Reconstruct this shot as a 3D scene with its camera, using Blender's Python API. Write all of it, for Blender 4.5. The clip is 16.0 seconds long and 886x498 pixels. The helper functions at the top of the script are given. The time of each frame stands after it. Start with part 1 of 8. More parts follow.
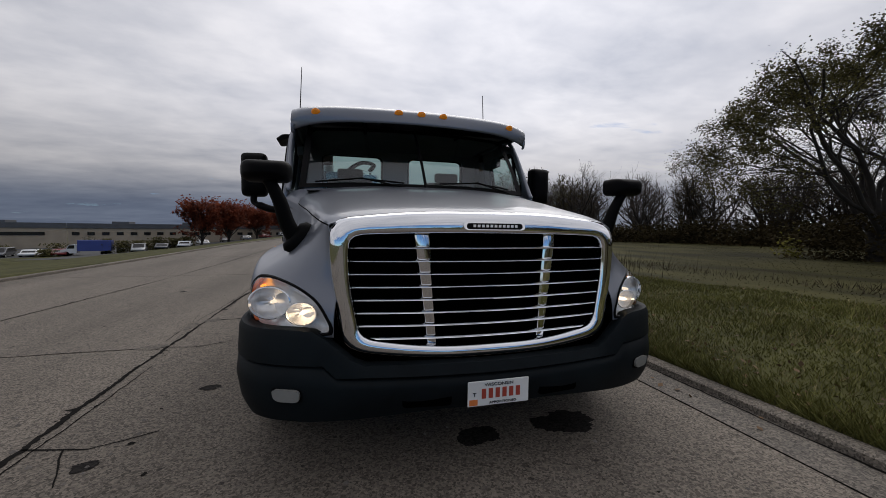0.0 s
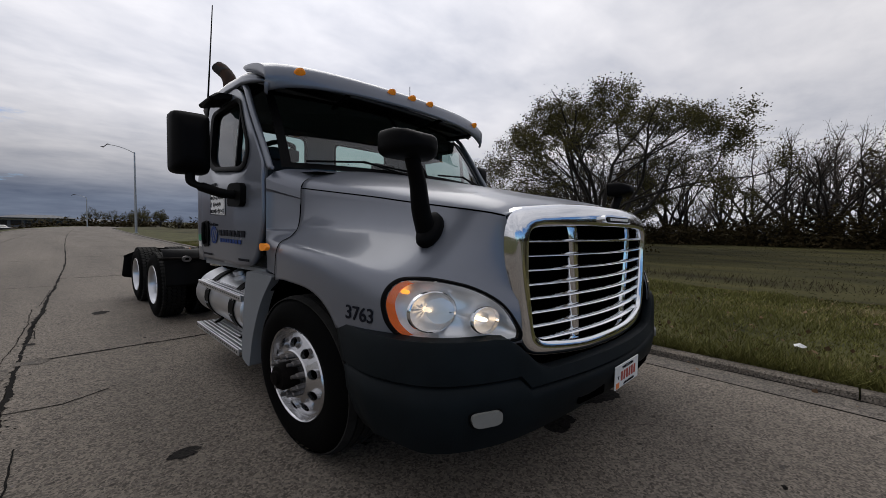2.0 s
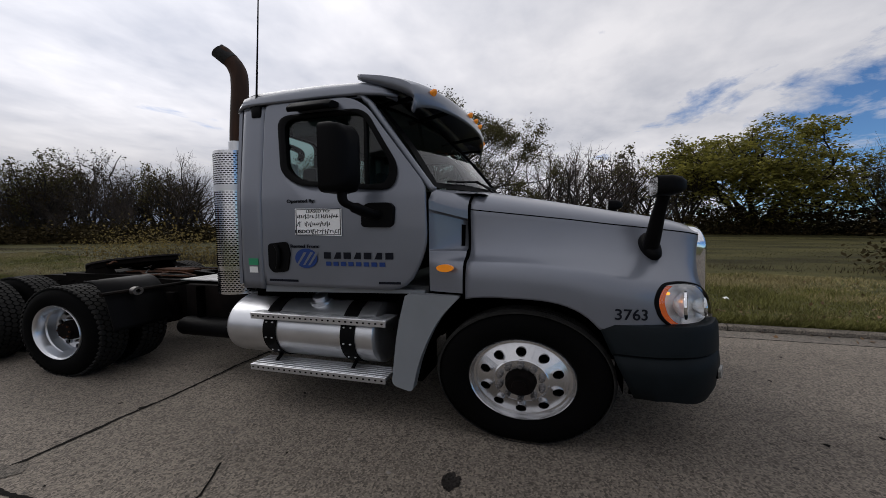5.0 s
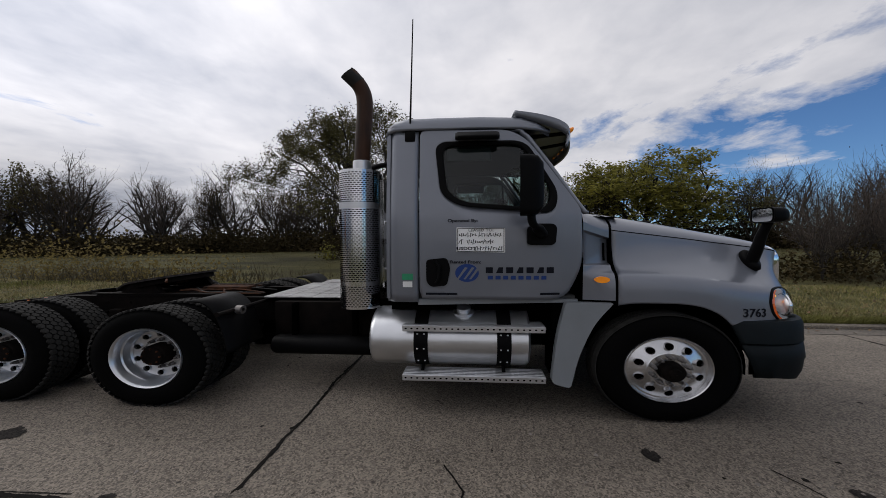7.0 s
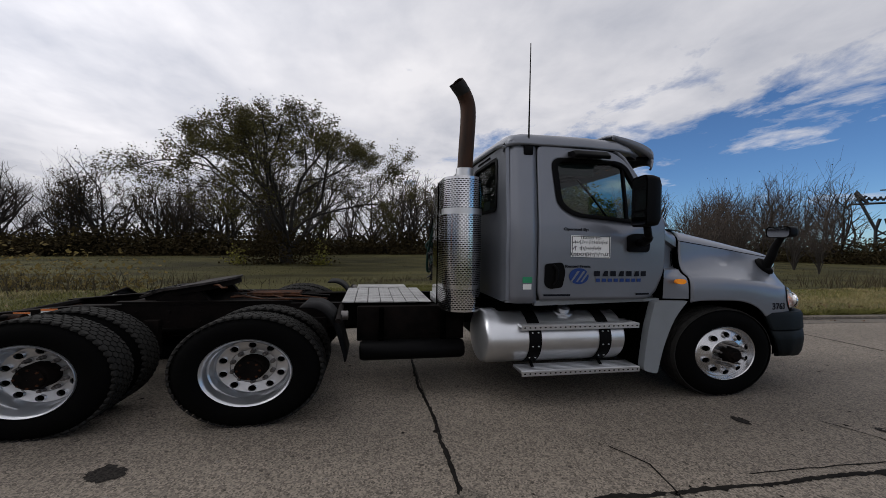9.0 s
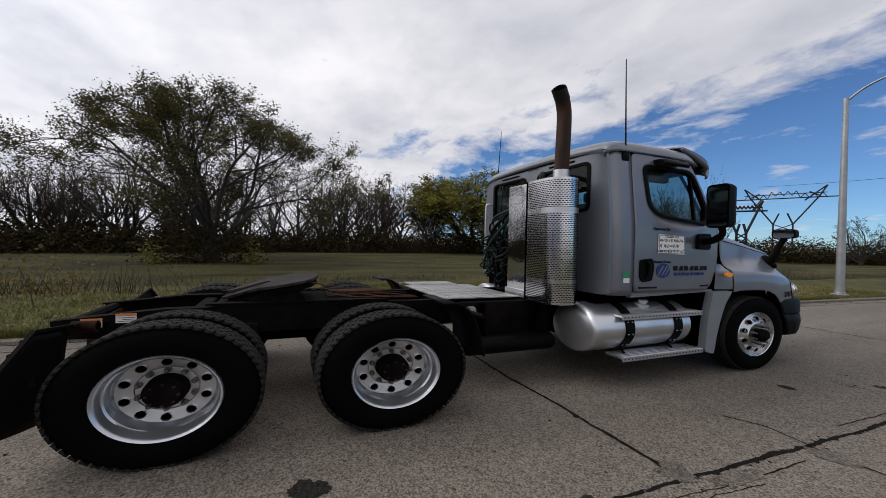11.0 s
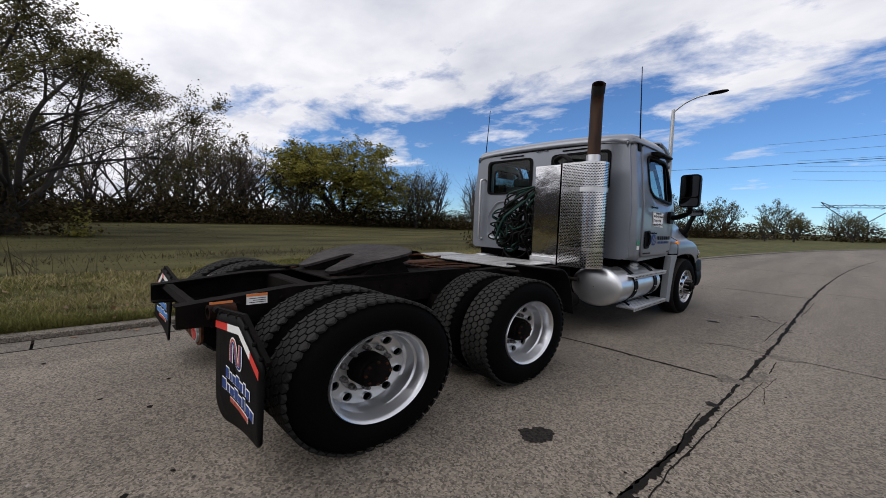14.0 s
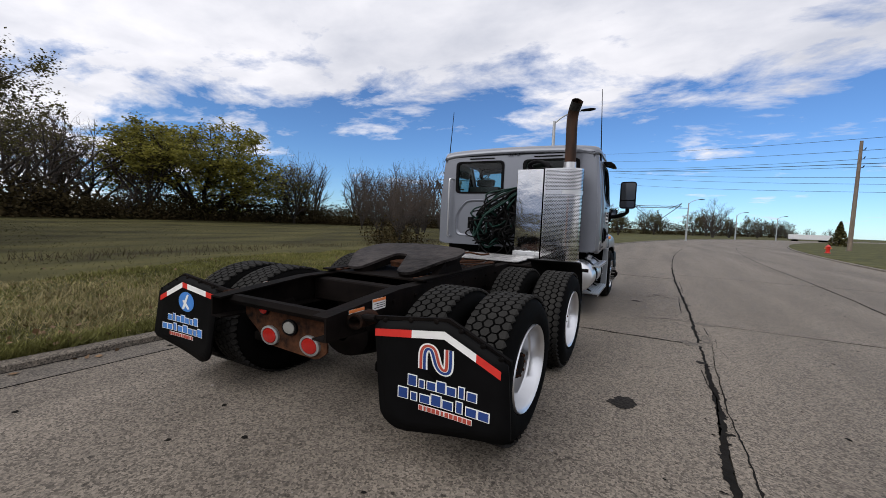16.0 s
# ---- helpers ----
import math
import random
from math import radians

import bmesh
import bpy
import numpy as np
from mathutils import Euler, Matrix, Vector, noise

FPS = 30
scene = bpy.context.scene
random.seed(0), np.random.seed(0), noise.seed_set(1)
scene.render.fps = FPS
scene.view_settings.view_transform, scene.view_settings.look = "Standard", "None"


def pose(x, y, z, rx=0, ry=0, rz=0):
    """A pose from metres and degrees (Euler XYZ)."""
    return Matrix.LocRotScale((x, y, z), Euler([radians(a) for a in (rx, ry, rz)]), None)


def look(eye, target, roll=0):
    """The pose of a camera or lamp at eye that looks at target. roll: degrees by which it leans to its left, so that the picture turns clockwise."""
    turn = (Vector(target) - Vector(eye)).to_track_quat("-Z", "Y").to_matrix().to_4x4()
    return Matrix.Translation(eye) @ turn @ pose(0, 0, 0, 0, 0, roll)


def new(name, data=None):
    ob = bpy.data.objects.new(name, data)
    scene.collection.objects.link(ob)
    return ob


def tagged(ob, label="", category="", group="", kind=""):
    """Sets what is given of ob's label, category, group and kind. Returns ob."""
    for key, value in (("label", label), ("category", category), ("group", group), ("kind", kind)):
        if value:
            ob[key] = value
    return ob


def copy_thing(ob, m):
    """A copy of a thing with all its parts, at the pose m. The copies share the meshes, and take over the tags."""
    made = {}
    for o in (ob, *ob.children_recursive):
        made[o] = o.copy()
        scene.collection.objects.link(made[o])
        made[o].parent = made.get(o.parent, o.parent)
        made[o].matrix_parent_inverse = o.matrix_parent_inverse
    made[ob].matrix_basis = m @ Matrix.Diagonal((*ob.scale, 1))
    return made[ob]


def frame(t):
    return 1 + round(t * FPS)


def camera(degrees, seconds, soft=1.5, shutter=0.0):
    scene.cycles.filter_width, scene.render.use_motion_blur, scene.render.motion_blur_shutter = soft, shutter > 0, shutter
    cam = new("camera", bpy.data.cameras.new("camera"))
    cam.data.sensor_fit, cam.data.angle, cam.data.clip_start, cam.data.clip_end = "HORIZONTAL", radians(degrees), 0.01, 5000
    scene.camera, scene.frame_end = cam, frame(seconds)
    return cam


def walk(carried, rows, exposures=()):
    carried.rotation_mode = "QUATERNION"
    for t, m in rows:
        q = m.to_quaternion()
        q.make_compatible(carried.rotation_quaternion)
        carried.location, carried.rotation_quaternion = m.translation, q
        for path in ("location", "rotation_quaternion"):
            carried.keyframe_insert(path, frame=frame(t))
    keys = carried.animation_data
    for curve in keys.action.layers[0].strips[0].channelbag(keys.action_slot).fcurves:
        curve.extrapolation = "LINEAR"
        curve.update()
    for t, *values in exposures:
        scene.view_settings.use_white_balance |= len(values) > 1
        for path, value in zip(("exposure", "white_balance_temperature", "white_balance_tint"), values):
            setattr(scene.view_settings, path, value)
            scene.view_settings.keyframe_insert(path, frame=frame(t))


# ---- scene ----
EXPOSURES = [(0.0, -0.76), (2.5, -0.64), (4.0, -0.56), (7.0, -0.54), (9.0, -0.49), (12.5, -0.2), (16.0, -0.02)]
cam = camera(97.3, 16.0, 0.65)
PATH = [
    (0.0, (-0.819, -3.159, 1.318), (-0.277, -1.237, 1.210), 0.66),
    (0.5, (-1.216, -2.958, 1.304), (-0.481, -1.101, 1.196), 1.19),
    (1.0, (-1.590, -2.703, 1.285), (-0.613, -0.962, 1.176), 1.39),
    (1.5, (-1.944, -2.415, 1.269), (-0.729, -0.831, 1.154), 1.16),
    (2.0, (-2.268, -2.124, 1.266), (-0.853, -0.714, 1.158), 1.16),
    (2.5, (-2.554, -1.856, 1.269), (-1.043, -0.549, 1.167), 2.11),
    (3.0, (-2.831, -1.616, 1.287), (-1.196, -0.468, 1.199), 1.52),
    (3.5, (-3.051, -1.294, 1.308), (-1.297, -0.337, 1.237), 0.69),
    (4.0, (-3.279, -0.955, 1.336), (-1.464, -0.122, 1.249), -0.22),
    (4.5, (-3.519, -0.610, 1.368), (-1.652, 0.099, 1.262), -0.61),
    (5.0, (-3.760, -0.222, 1.397), (-1.846, 0.348, 1.279), -0.52),
    (5.5, (-3.983, 0.171, 1.423), (-2.039, 0.625, 1.297), -0.24),
    (6.0, (-4.173, 0.591, 1.438), (-2.207, 0.937, 1.319), 0.04),
    (6.5, (-4.325, 1.040, 1.446), (-2.343, 1.287, 1.350), 0.10),
    (7.0, (-4.433, 1.504, 1.451), (-2.440, 1.662, 1.394), -0.22),
    (7.5, (-4.502, 1.969, 1.454), (-2.503, 1.962, 1.411), 0.13),
    (8.0, (-4.533, 2.445, 1.451), (-2.538, 2.304, 1.425), 0.04),
    (8.5, (-4.537, 2.925, 1.445), (-2.551, 2.691, 1.444), -0.04),
    (9.0, (-4.516, 3.401, 1.429), (-2.550, 3.035, 1.408), 0.94),
    (9.5, (-4.455, 3.874, 1.412), (-2.514, 3.394, 1.384), 1.49),
    (10.0, (-4.360, 4.327, 1.395), (-2.446, 3.746, 1.368), 1.64),
    (10.5, (-4.231, 4.753, 1.384), (-2.349, 4.077, 1.360), 1.53),
    (11.0, (-4.083, 5.136, 1.376), (-2.237, 4.366, 1.355), 1.35),
    (11.5, (-3.937, 5.452, 1.369), (-2.128, 4.599, 1.358), 1.15),
    (12.0, (-3.806, 5.789, 1.363), (-2.053, 4.827, 1.345), 1.35),
    (12.5, (-3.714, 6.145, 1.351), (-2.038, 5.055, 1.288), 1.55),
    (13.0, (-3.547, 6.445, 1.338), (-1.948, 5.248, 1.250), 1.87),
    (13.5, (-3.360, 6.751, 1.322), (-1.856, 5.438, 1.198), 2.02),
    (14.0, (-3.092, 7.042, 1.309), (-1.648, 5.665, 1.168), 2.09),
    (14.5, (-2.791, 7.323, 1.298), (-1.423, 5.869, 1.168), 2.58),
    (15.0, (-2.500, 7.605, 1.285), (-1.284, 6.024, 1.137), 2.59),
    (15.5, (-2.194, 7.863, 1.284), (-1.090, 6.201, 1.143), 2.37),
    (16.0, (-1.911, 8.093, 1.288), (-0.983, 6.327, 1.146), 2.34),
]
walk(cam, [(t, look(eye, target, roll)) for t, eye, target, roll in PATH], EXPOSURES)

# world proportions (along and across, up) of the fitted place
ACROSS, UP = 1.114, 0.85
FIT = Matrix.Diagonal((ACROSS, ACROSS, UP, 1))
# the truck's upper cab is a little taller than its lower half
SHOULDER, TALLER = 1.55, 0.05


def W(x, y, z=0.0):
    return Vector((ACROSS * x, ACROSS * y, UP * z))


# ---- light ----
SUN_DIR = Vector((0.35, 0.75, 0.75)).normalized()
world = bpy.data.worlds.new("sky")
scene.world = world
world.use_nodes = True
wn, wl = world.node_tree.nodes, world.node_tree.links
wn.clear()
w_out = wn.new("ShaderNodeOutputWorld")
w_bg = wn.new("ShaderNodeBackground")
w_sky = wn.new("ShaderNodeTexSky")
w_sky.sky_type = "NISHITA"
w_sky.sun_disc = False
w_sky.sun_elevation = math.asin(SUN_DIR.z)
w_sky.sun_rotation = math.atan2(SUN_DIR.x, SUN_DIR.y)
w_sky.air_density = 0.85
w_sky.dust_density = 0.1
w_sky.ozone_density = 1.5
tc = wn.new("ShaderNodeTexCoord")
sep = wn.new("ShaderNodeSeparateXYZ")
wl.new(tc.outputs["Generated"], sep.inputs[0])


def wmath(op, a, b=None, clamp=False):
    n = wn.new("ShaderNodeMath")
    n.operation, n.use_clamp = op, clamp
    for k, v in enumerate((a, b)):
        if v is None:
            continue
        if isinstance(v, (int, float)):
            n.inputs[k].default_value = v
        else:
            wl.new(v, n.inputs[k])
    return n.outputs[0]


def wramp(value, a, b, to0=0.0, to1=1.0):
    n = wn.new("ShaderNodeMapRange")
    n.interpolation_type = "SMOOTHSTEP"
    n.inputs["From Min"].default_value, n.inputs["From Max"].default_value = a, b
    n.inputs["To Min"].default_value, n.inputs["To Max"].default_value = to0, to1
    wl.new(value, n.inputs["Value"])
    return n.outputs[0]


# cloud layer: the sky direction laid on a flat sheet overhead
zc = wmath("MAXIMUM", wmath("ADD", sep.outputs[2], 0.13), 0.03)
cx, cy = wmath("DIVIDE", sep.outputs[0], zc), wmath("DIVIDE", sep.outputs[1], zc)
comb = wn.new("ShaderNodeCombineXYZ")
wl.new(wmath("MULTIPLY", cx, 0.9), comb.inputs[0])
wl.new(wmath("MULTIPLY", cy, 1.15), comb.inputs[1])
n1, n2, n3 = wn.new("ShaderNodeTexNoise"), wn.new("ShaderNodeTexNoise"), wn.new("ShaderNodeTexNoise")
for n, sc, det, rough, dist in ((n1, 1.5, 10, 0.62, 0.25), (n2, 0.9, 6, 0.5, 0.3), (n3, 4.2, 7, 0.55, 0.2)):
    n.inputs["Scale"].default_value, n.inputs["Detail"].default_value = sc, det
    n.inputs["Roughness"].default_value, n.inputs["Distortion"].default_value = rough, dist
    wl.new(comb.outputs[0], n.inputs["Vector"])
# the overcast breaks up low over the road ahead of the truck
ahead = wmath("ADD", wmath("MULTIPLY", sep.outputs[1], -1.0), wmath("MULTIPLY", sep.outputs[0], 0.10))
thin = wmath("MULTIPLY", wmath("MULTIPLY", wramp(ahead, 0.05, 0.75), wramp(sep.outputs[2], 0.53, 0.11)), 0.39)
cover = wmath("SUBTRACT", wmath("ADD", n1.outputs[0], 0.235), thin)
ramp = wn.new("ShaderNodeValToRGB")
ramp.color_ramp.elements[0].position, ramp.color_ramp.elements[1].position = 0.43, 0.58
wl.new(cover, ramp.inputs[0])
dotn = wn.new("ShaderNodeVectorMath")
dotn.operation = "DOT_PRODUCT"
wl.new(tc.outputs["Generated"], dotn.inputs[0])
dotn.inputs[1].default_value = SUN_DIR
glow = wmath("POWER", wmath("MAXIMUM", wmath("MULTIPLY", wmath("ADD", dotn.outputs["Value"], 1.0), 0.5), 0.0), 7.0)
cl_ramp = wn.new("ShaderNodeValToRGB")
cl_ramp.color_ramp.elements[0].position, cl_ramp.color_ramp.elements[0].color = 0.30, (0.49, 0.515, 0.60, 1)
cl_ramp.color_ramp.elements[1].position, cl_ramp.color_ramp.elements[1].color = 0.66, (0.95, 0.935, 0.975, 1)
wl.new(wmath("ADD", wmath("MULTIPLY", n2.outputs[0], 0.72), wmath("MULTIPLY", n3.outputs[0], 0.28)), cl_ramp.inputs[0])
cl_gain = wn.new("ShaderNodeVectorMath")
cl_gain.operation = "SCALE"
wl.new(cl_ramp.outputs[0], cl_gain.inputs[0])
# heavier, darker cloud bank low behind the truck
bank = wmath("SUBTRACT", 1.0, wmath("MULTIPLY", wmath("MULTIPLY", wramp(sep.outputs[2], 0.30, 0.02), wramp(ahead, -0.2, -0.8)), 0.50))
wl.new(wmath("MULTIPLY", wmath("ADD", wmath("MULTIPLY", glow, 8.0), 9.6), bank), cl_gain.inputs["Scale"])
blue = wn.new("ShaderNodeVectorMath")
blue.operation = "MULTIPLY"
wl.new(w_sky.outputs[0], blue.inputs[0])
blue.inputs[1].default_value = (0.56, 0.80, 1.10)
w_mix = wn.new("ShaderNodeMix")
w_mix.data_type = "RGBA"
wl.new(ramp.outputs[0], w_mix.inputs["Factor"])
wl.new(blue.outputs[0], w_mix.inputs["A"])
low = wmath("MULTIPLY", wramp(sep.outputs[2], 0.125, 0.035), wramp(ahead, -0.45, -0.85))
tint = wn.new("ShaderNodeCombineXYZ")
for k_, depth in enumerate((0.60, 0.52, 0.38)):
    wl.new(wmath("SUBTRACT", 1.0, wmath("MULTIPLY", low, depth)), tint.inputs[k_])
cl_tint = wn.new("ShaderNodeVectorMath")
cl_tint.operation = "MULTIPLY"
wl.new(cl_gain.outputs[0], cl_tint.inputs[0])
wl.new(tint.outputs[0], cl_tint.inputs[1])
wl.new(cl_tint.outputs[0], w_mix.inputs["B"])
wl.new(w_mix.outputs["Result"], w_bg.inputs[0])
w_bg.inputs[1].default_value = 0.12
wl.new(w_bg.outputs[0], w_out.inputs[0])

sun = new("sun", bpy.data.lights.new("sun", "SUN"))
sun.data.energy, sun.data.angle, sun.data.color = 1.5, radians(55), (1.0, 0.96, 0.9)
sun.matrix_world = look(SUN_DIR * 50, (0, 0, 0))


# ---- materials ----
def mat(name, color, rough=0.6, metal=0.0, var=0.12, scale=6.0, bump=0.0, bump_scale=40.0, spec=0.5, coat=0.0,
        emit=None, strength=0.0, dark=None, by_object=0.0, by_island=0.0, stretch=None):
    """A surface with two scales of variation in colour and roughness, and fine relief."""
    m = bpy.data.materials.new(name)
    m.use_nodes = True
    n, l = m.node_tree.nodes, m.node_tree.links
    b = n["Principled BSDF"]
    b.inputs["Roughness"].default_value, b.inputs["Metallic"].default_value = rough, metal
    b.inputs["Specular IOR Level"].default_value = spec
    b.inputs["Coat Weight"].default_value, b.inputs["Coat Roughness"].default_value = coat, 0.06
    if emit:
        b.inputs["Emission Color"].default_value, b.inputs["Emission Strength"].default_value = (*emit, 1), strength
    co = n.new("ShaderNodeTexCoord")
    vec = co.outputs["Object"]
    if stretch:
        mp = n.new("ShaderNodeMapping")
        mp.inputs["Scale"].default_value = stretch
        l.new(vec, mp.inputs["Vector"])
        vec = mp.outputs[0]
    big, small = n.new("ShaderNodeTexNoise"), n.new("ShaderNodeTexNoise")
    for t, s, d in ((big, scale * 0.17, 3), (small, scale, 6)):
        t.inputs["Scale"].default_value, t.inputs["Detail"].default_value = s, d
        l.new(vec, t.inputs["Vector"])
    add = n.new("ShaderNodeMath")
    add.operation = "ADD"
    l.new(big.outputs[0], add.inputs[0])
    l.new(small.outputs[0], add.inputs[1])
    last = add.outputs[0]
    for amount, node, out in ((by_object, "ShaderNodeObjectInfo", "Random"), (by_island, "ShaderNodeNewGeometry", "Random Per Island")):
        if amount:
            src = n.new(node)
            k = n.new("ShaderNodeMath")
            k.operation = "MULTIPLY_ADD"
            l.new(src.outputs[out], k.inputs[0])
            k.inputs[1].default_value = amount
            l.new(last, k.inputs[2])
            last = k.outputs[0]
    r = n.new("ShaderNodeValToRGB")
    half = n.new("ShaderNodeMath")
    half.operation = "MULTIPLY"
    half.inputs[1].default_value = 0.5
    l.new(last, half.inputs[0])
    r.color_ramp.elements[0].position, r.color_ramp.elements[1].position = 0.34, 0.66 + 0.35 * (by_object + by_island)
    c = Vector(color)
    lo = Vector(dark) if dark else c * (1 - var * 1.6)
    hi = c * (1 + var * 1.2)
    r.color_ramp.elements[0].color, r.color_ramp.elements[1].color = (*lo, 1), (*hi, 1)
    l.new(half.outputs[0], r.inputs[0])
    l.new(r.outputs[0], b.inputs["Base Color"])
    mr = n.new("ShaderNodeMapRange")
    mr.inputs["To Min"].default_value, mr.inputs["To Max"].default_value = max(0.02, rough * 0.85), min(1.0, rough * 1.15)
    l.new(small.outputs[0], mr.inputs["Value"])
    l.new(mr.outputs[0], b.inputs["Roughness"])
    if bump:
        f = n.new("ShaderNodeTexNoise")
        f.inputs["Scale"].default_value, f.inputs["Detail"].default_value = bump_scale, 5
        l.new(vec, f.inputs["Vector"])
        bp = n.new("ShaderNodeBump")
        bp.inputs["Strength"].default_value, bp.inputs["Distance"].default_value = bump, 0.01
        l.new(f.outputs[0], bp.inputs["Height"])
        l.new(bp.outputs[0], b.inputs["Normal"])
    return m


PAINT = mat("silver_grey_paint", (0.172, 0.184, 0.214), 0.36, 0.45, 0.05, 3.0, coat=0.40)
PAINT_DULL = mat("grey_fairing_plastic", (0.21, 0.225, 0.24), 0.5, 0.15, 0.06, 5.0)
SLATE = mat("slate_bumper_plastic", (0.0058, 0.0085, 0.0102), 0.55, 0.0, 0.2, 9.0, bump=0.05, bump_scale=300, spec=0.10)
CHROME = mat("chrome", (0.82, 0.83, 0.85), 0.07, 1.0, 0.03, 6.0, bump=0.02, bump_scale=9)
RIM = mat("satin_rim_aluminium", (0.58, 0.58, 0.59), 0.24, 0.95, 0.12, 6.0, bump=0.06, bump_scale=30)
NUT = mat("grimy_wheel_nut", (0.14, 0.13, 0.125), 0.5, 0.7, 0.3, 20.0)
POLISHED = mat("polished_steel", (0.66, 0.66, 0.67), 0.16, 1.0, 0.08, 4.0, bump=0.06, bump_scale=12)
MIRROR_STEEL = mat("mirror_polished_sheet", (0.76, 0.76, 0.77), 0.07, 1.0, 0.06, 3.0, bump=0.40, bump_scale=4)
ALU = mat("brushed_aluminium", (0.62, 0.63, 0.65), 0.32, 0.9, 0.08, 5.0, bump=0.03, bump_scale=90)
ALU_DULL = mat("dull_aluminium", (0.42, 0.43, 0.44), 0.42, 0.85, 0.15, 8.0, bump=0.08, bump_scale=60)
BLACK = mat("black_plastic", (0.0024, 0.0024, 0.0027), 0.55, 0.0, 0.2, 12.0, bump=0.04, bump_scale=250, spec=0.07)
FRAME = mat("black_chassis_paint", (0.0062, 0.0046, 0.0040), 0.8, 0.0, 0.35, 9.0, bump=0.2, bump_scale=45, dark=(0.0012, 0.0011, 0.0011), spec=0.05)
# near-black without sheen: paints in the shade of openings, holes, seams and undersides
VOID = mat("shade_black", (0.0012, 0.0012, 0.0012), 0.95, 0.0, 0.2, 8.0, spec=0.0)
RUBBER = mat("tyre_rubber", (0.017, 0.0163, 0.0152), 0.85, 0.0, 0.3, 14.0, bump=0.15, bump_scale=120, by_island=0.25, spec=0.12)
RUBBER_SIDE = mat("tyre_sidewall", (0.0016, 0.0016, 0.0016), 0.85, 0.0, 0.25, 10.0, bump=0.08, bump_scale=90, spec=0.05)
RUST = mat("rusty_steel", (0.048, 0.020, 0.010), 0.85, 0.0, 0.5, 26.0, bump=0.5, bump_scale=70, dark=(0.004, 0.003, 0.0026), spec=0.08)
RUST_DARK = mat("dark_rusty_steel", (0.024, 0.010, 0.006), 0.85, 0.0, 0.5, 26.0, bump=0.5, bump_scale=70, dark=(0.003, 0.0025, 0.002), spec=0.06)
PIPE = mat("heat_browned_pipe", (0.052, 0.024, 0.014), 0.65, 0.10, 0.35, 5.0, bump=0.10, bump_scale=50, dark=(0.012, 0.008, 0.006), stretch=(3, 3, 0.6), spec=0.2)
SOOT = mat("soot", (0.012, 0.011, 0.01), 0.85, 0.0, 0.2, 20.0)
GREASE = mat("greasy_steel", (0.030, 0.026, 0.025), 0.62, 0.0, 0.6, 14.0, bump=0.6, bump_scale=26, dark=(0.0025, 0.0022, 0.002), spec=0.06)
AMBER = mat("amber_lens", (0.85, 0.27, 0.02), 0.18, 0.0, 0.05, 20.0, emit=(1.0, 0.30, 0.015), strength=0.16)
AMBER_LIT = mat("lit_amber_bulb", (0.85, 0.30, 0.03), 0.2, 0.0, 0.05, 20.0, emit=(1.0, 0.36, 0.03), strength=2.2)
ORANGE = mat("orange_reflector", (0.95, 0.15, 0.004), 0.25, 0.0, 0.08, 60.0)
RED = mat("red_lens", (0.26, 0.008, 0.006), 0.2, 0.0, 0.08, 60.0, emit=(1, 0.03, 0.02), strength=0.02)
RED_TAPE = mat("red_reflective_tape", (0.52, 0.025, 0.018), 0.35, 0.0, 0.06, 30.0)
WHITE = mat("white_vinyl", (0.74, 0.74, 0.72), 0.45, 0.0, 0.06, 12.0)
WHITE_LENS = mat("white_lens", (0.22, 0.22, 0.205), 0.25, 0.0, 0.05, 30.0)
BLUE_INK = mat("blue_lettering", (0.022, 0.05, 0.18), 0.5, 0.0, 0.05, 10.0, spec=0.12)
DARK_INK = mat("dark_lettering", (0.008, 0.009, 0.014), 0.5, 0.0, 0.05, 10.0, spec=0.08)
RED_INK = mat("red_lettering", (0.36, 0.05, 0.03), 0.45, 0.0, 0.05, 10.0)
BLUE_LIT = mat("bright_blue_print", (0.05, 0.19, 0.52), 0.4, 0.0, 0.05, 10.0)
GREEN_STICKER = mat("green_sticker", (0.02, 0.26, 0.12), 0.45, 0.0, 0.05, 10.0)
ORANGE_STICKER = mat("orange_sticker", (0.70, 0.20, 0.05), 0.45, 0.0, 0.05, 10.0)
LAMP_HOUSING = mat("headlight_reflector", (0.90, 0.89, 0.88), 0.30, 0.65, 0.06, 10.0)
LAMP_LIT = mat("lit_headlamp", (0.9, 0.85, 0.75), 0.2, 0.0, 0.02, 10.0, emit=(1.0, 0.74, 0.48), strength=4.5)
LAMP_WARM = mat("warm_lamp", (0.9, 0.85, 0.75), 0.2, 0.0, 0.02, 10.0, emit=(1.0, 0.74, 0.50), strength=1.8)
BOWL = mat("bright_bowl", (0.88, 0.88, 0.88), 0.30, 0.70, 0.04, 14.0)
MIRROR = mat("mirror_glass", (0.09, 0.095, 0.10), 0.05, 1.0, 0.02, 6.0)
SEAT = mat("grey_seat_fabric", (0.045, 0.047, 0.050), 0.9, 0.0, 0.2, 30.0, bump=0.2, bump_scale=200)
LINER = mat("grey_headliner", (0.11, 0.115, 0.115), 0.9, 0.0, 0.1, 20.0)
TRIM = mat("dark_cab_trim", (0.055, 0.058, 0.060), 0.7, 0.0, 0.15, 20.0)
HOSE_BLACK = mat("black_hose", (0.003, 0.003, 0.003), 0.55, 0.0, 0.1, 20.0, spec=0.12)
HOSE_GREEN = mat("green_hose", (0.006, 0.026, 0.020), 0.5, 0.0, 0.15, 20.0, spec=0.2)


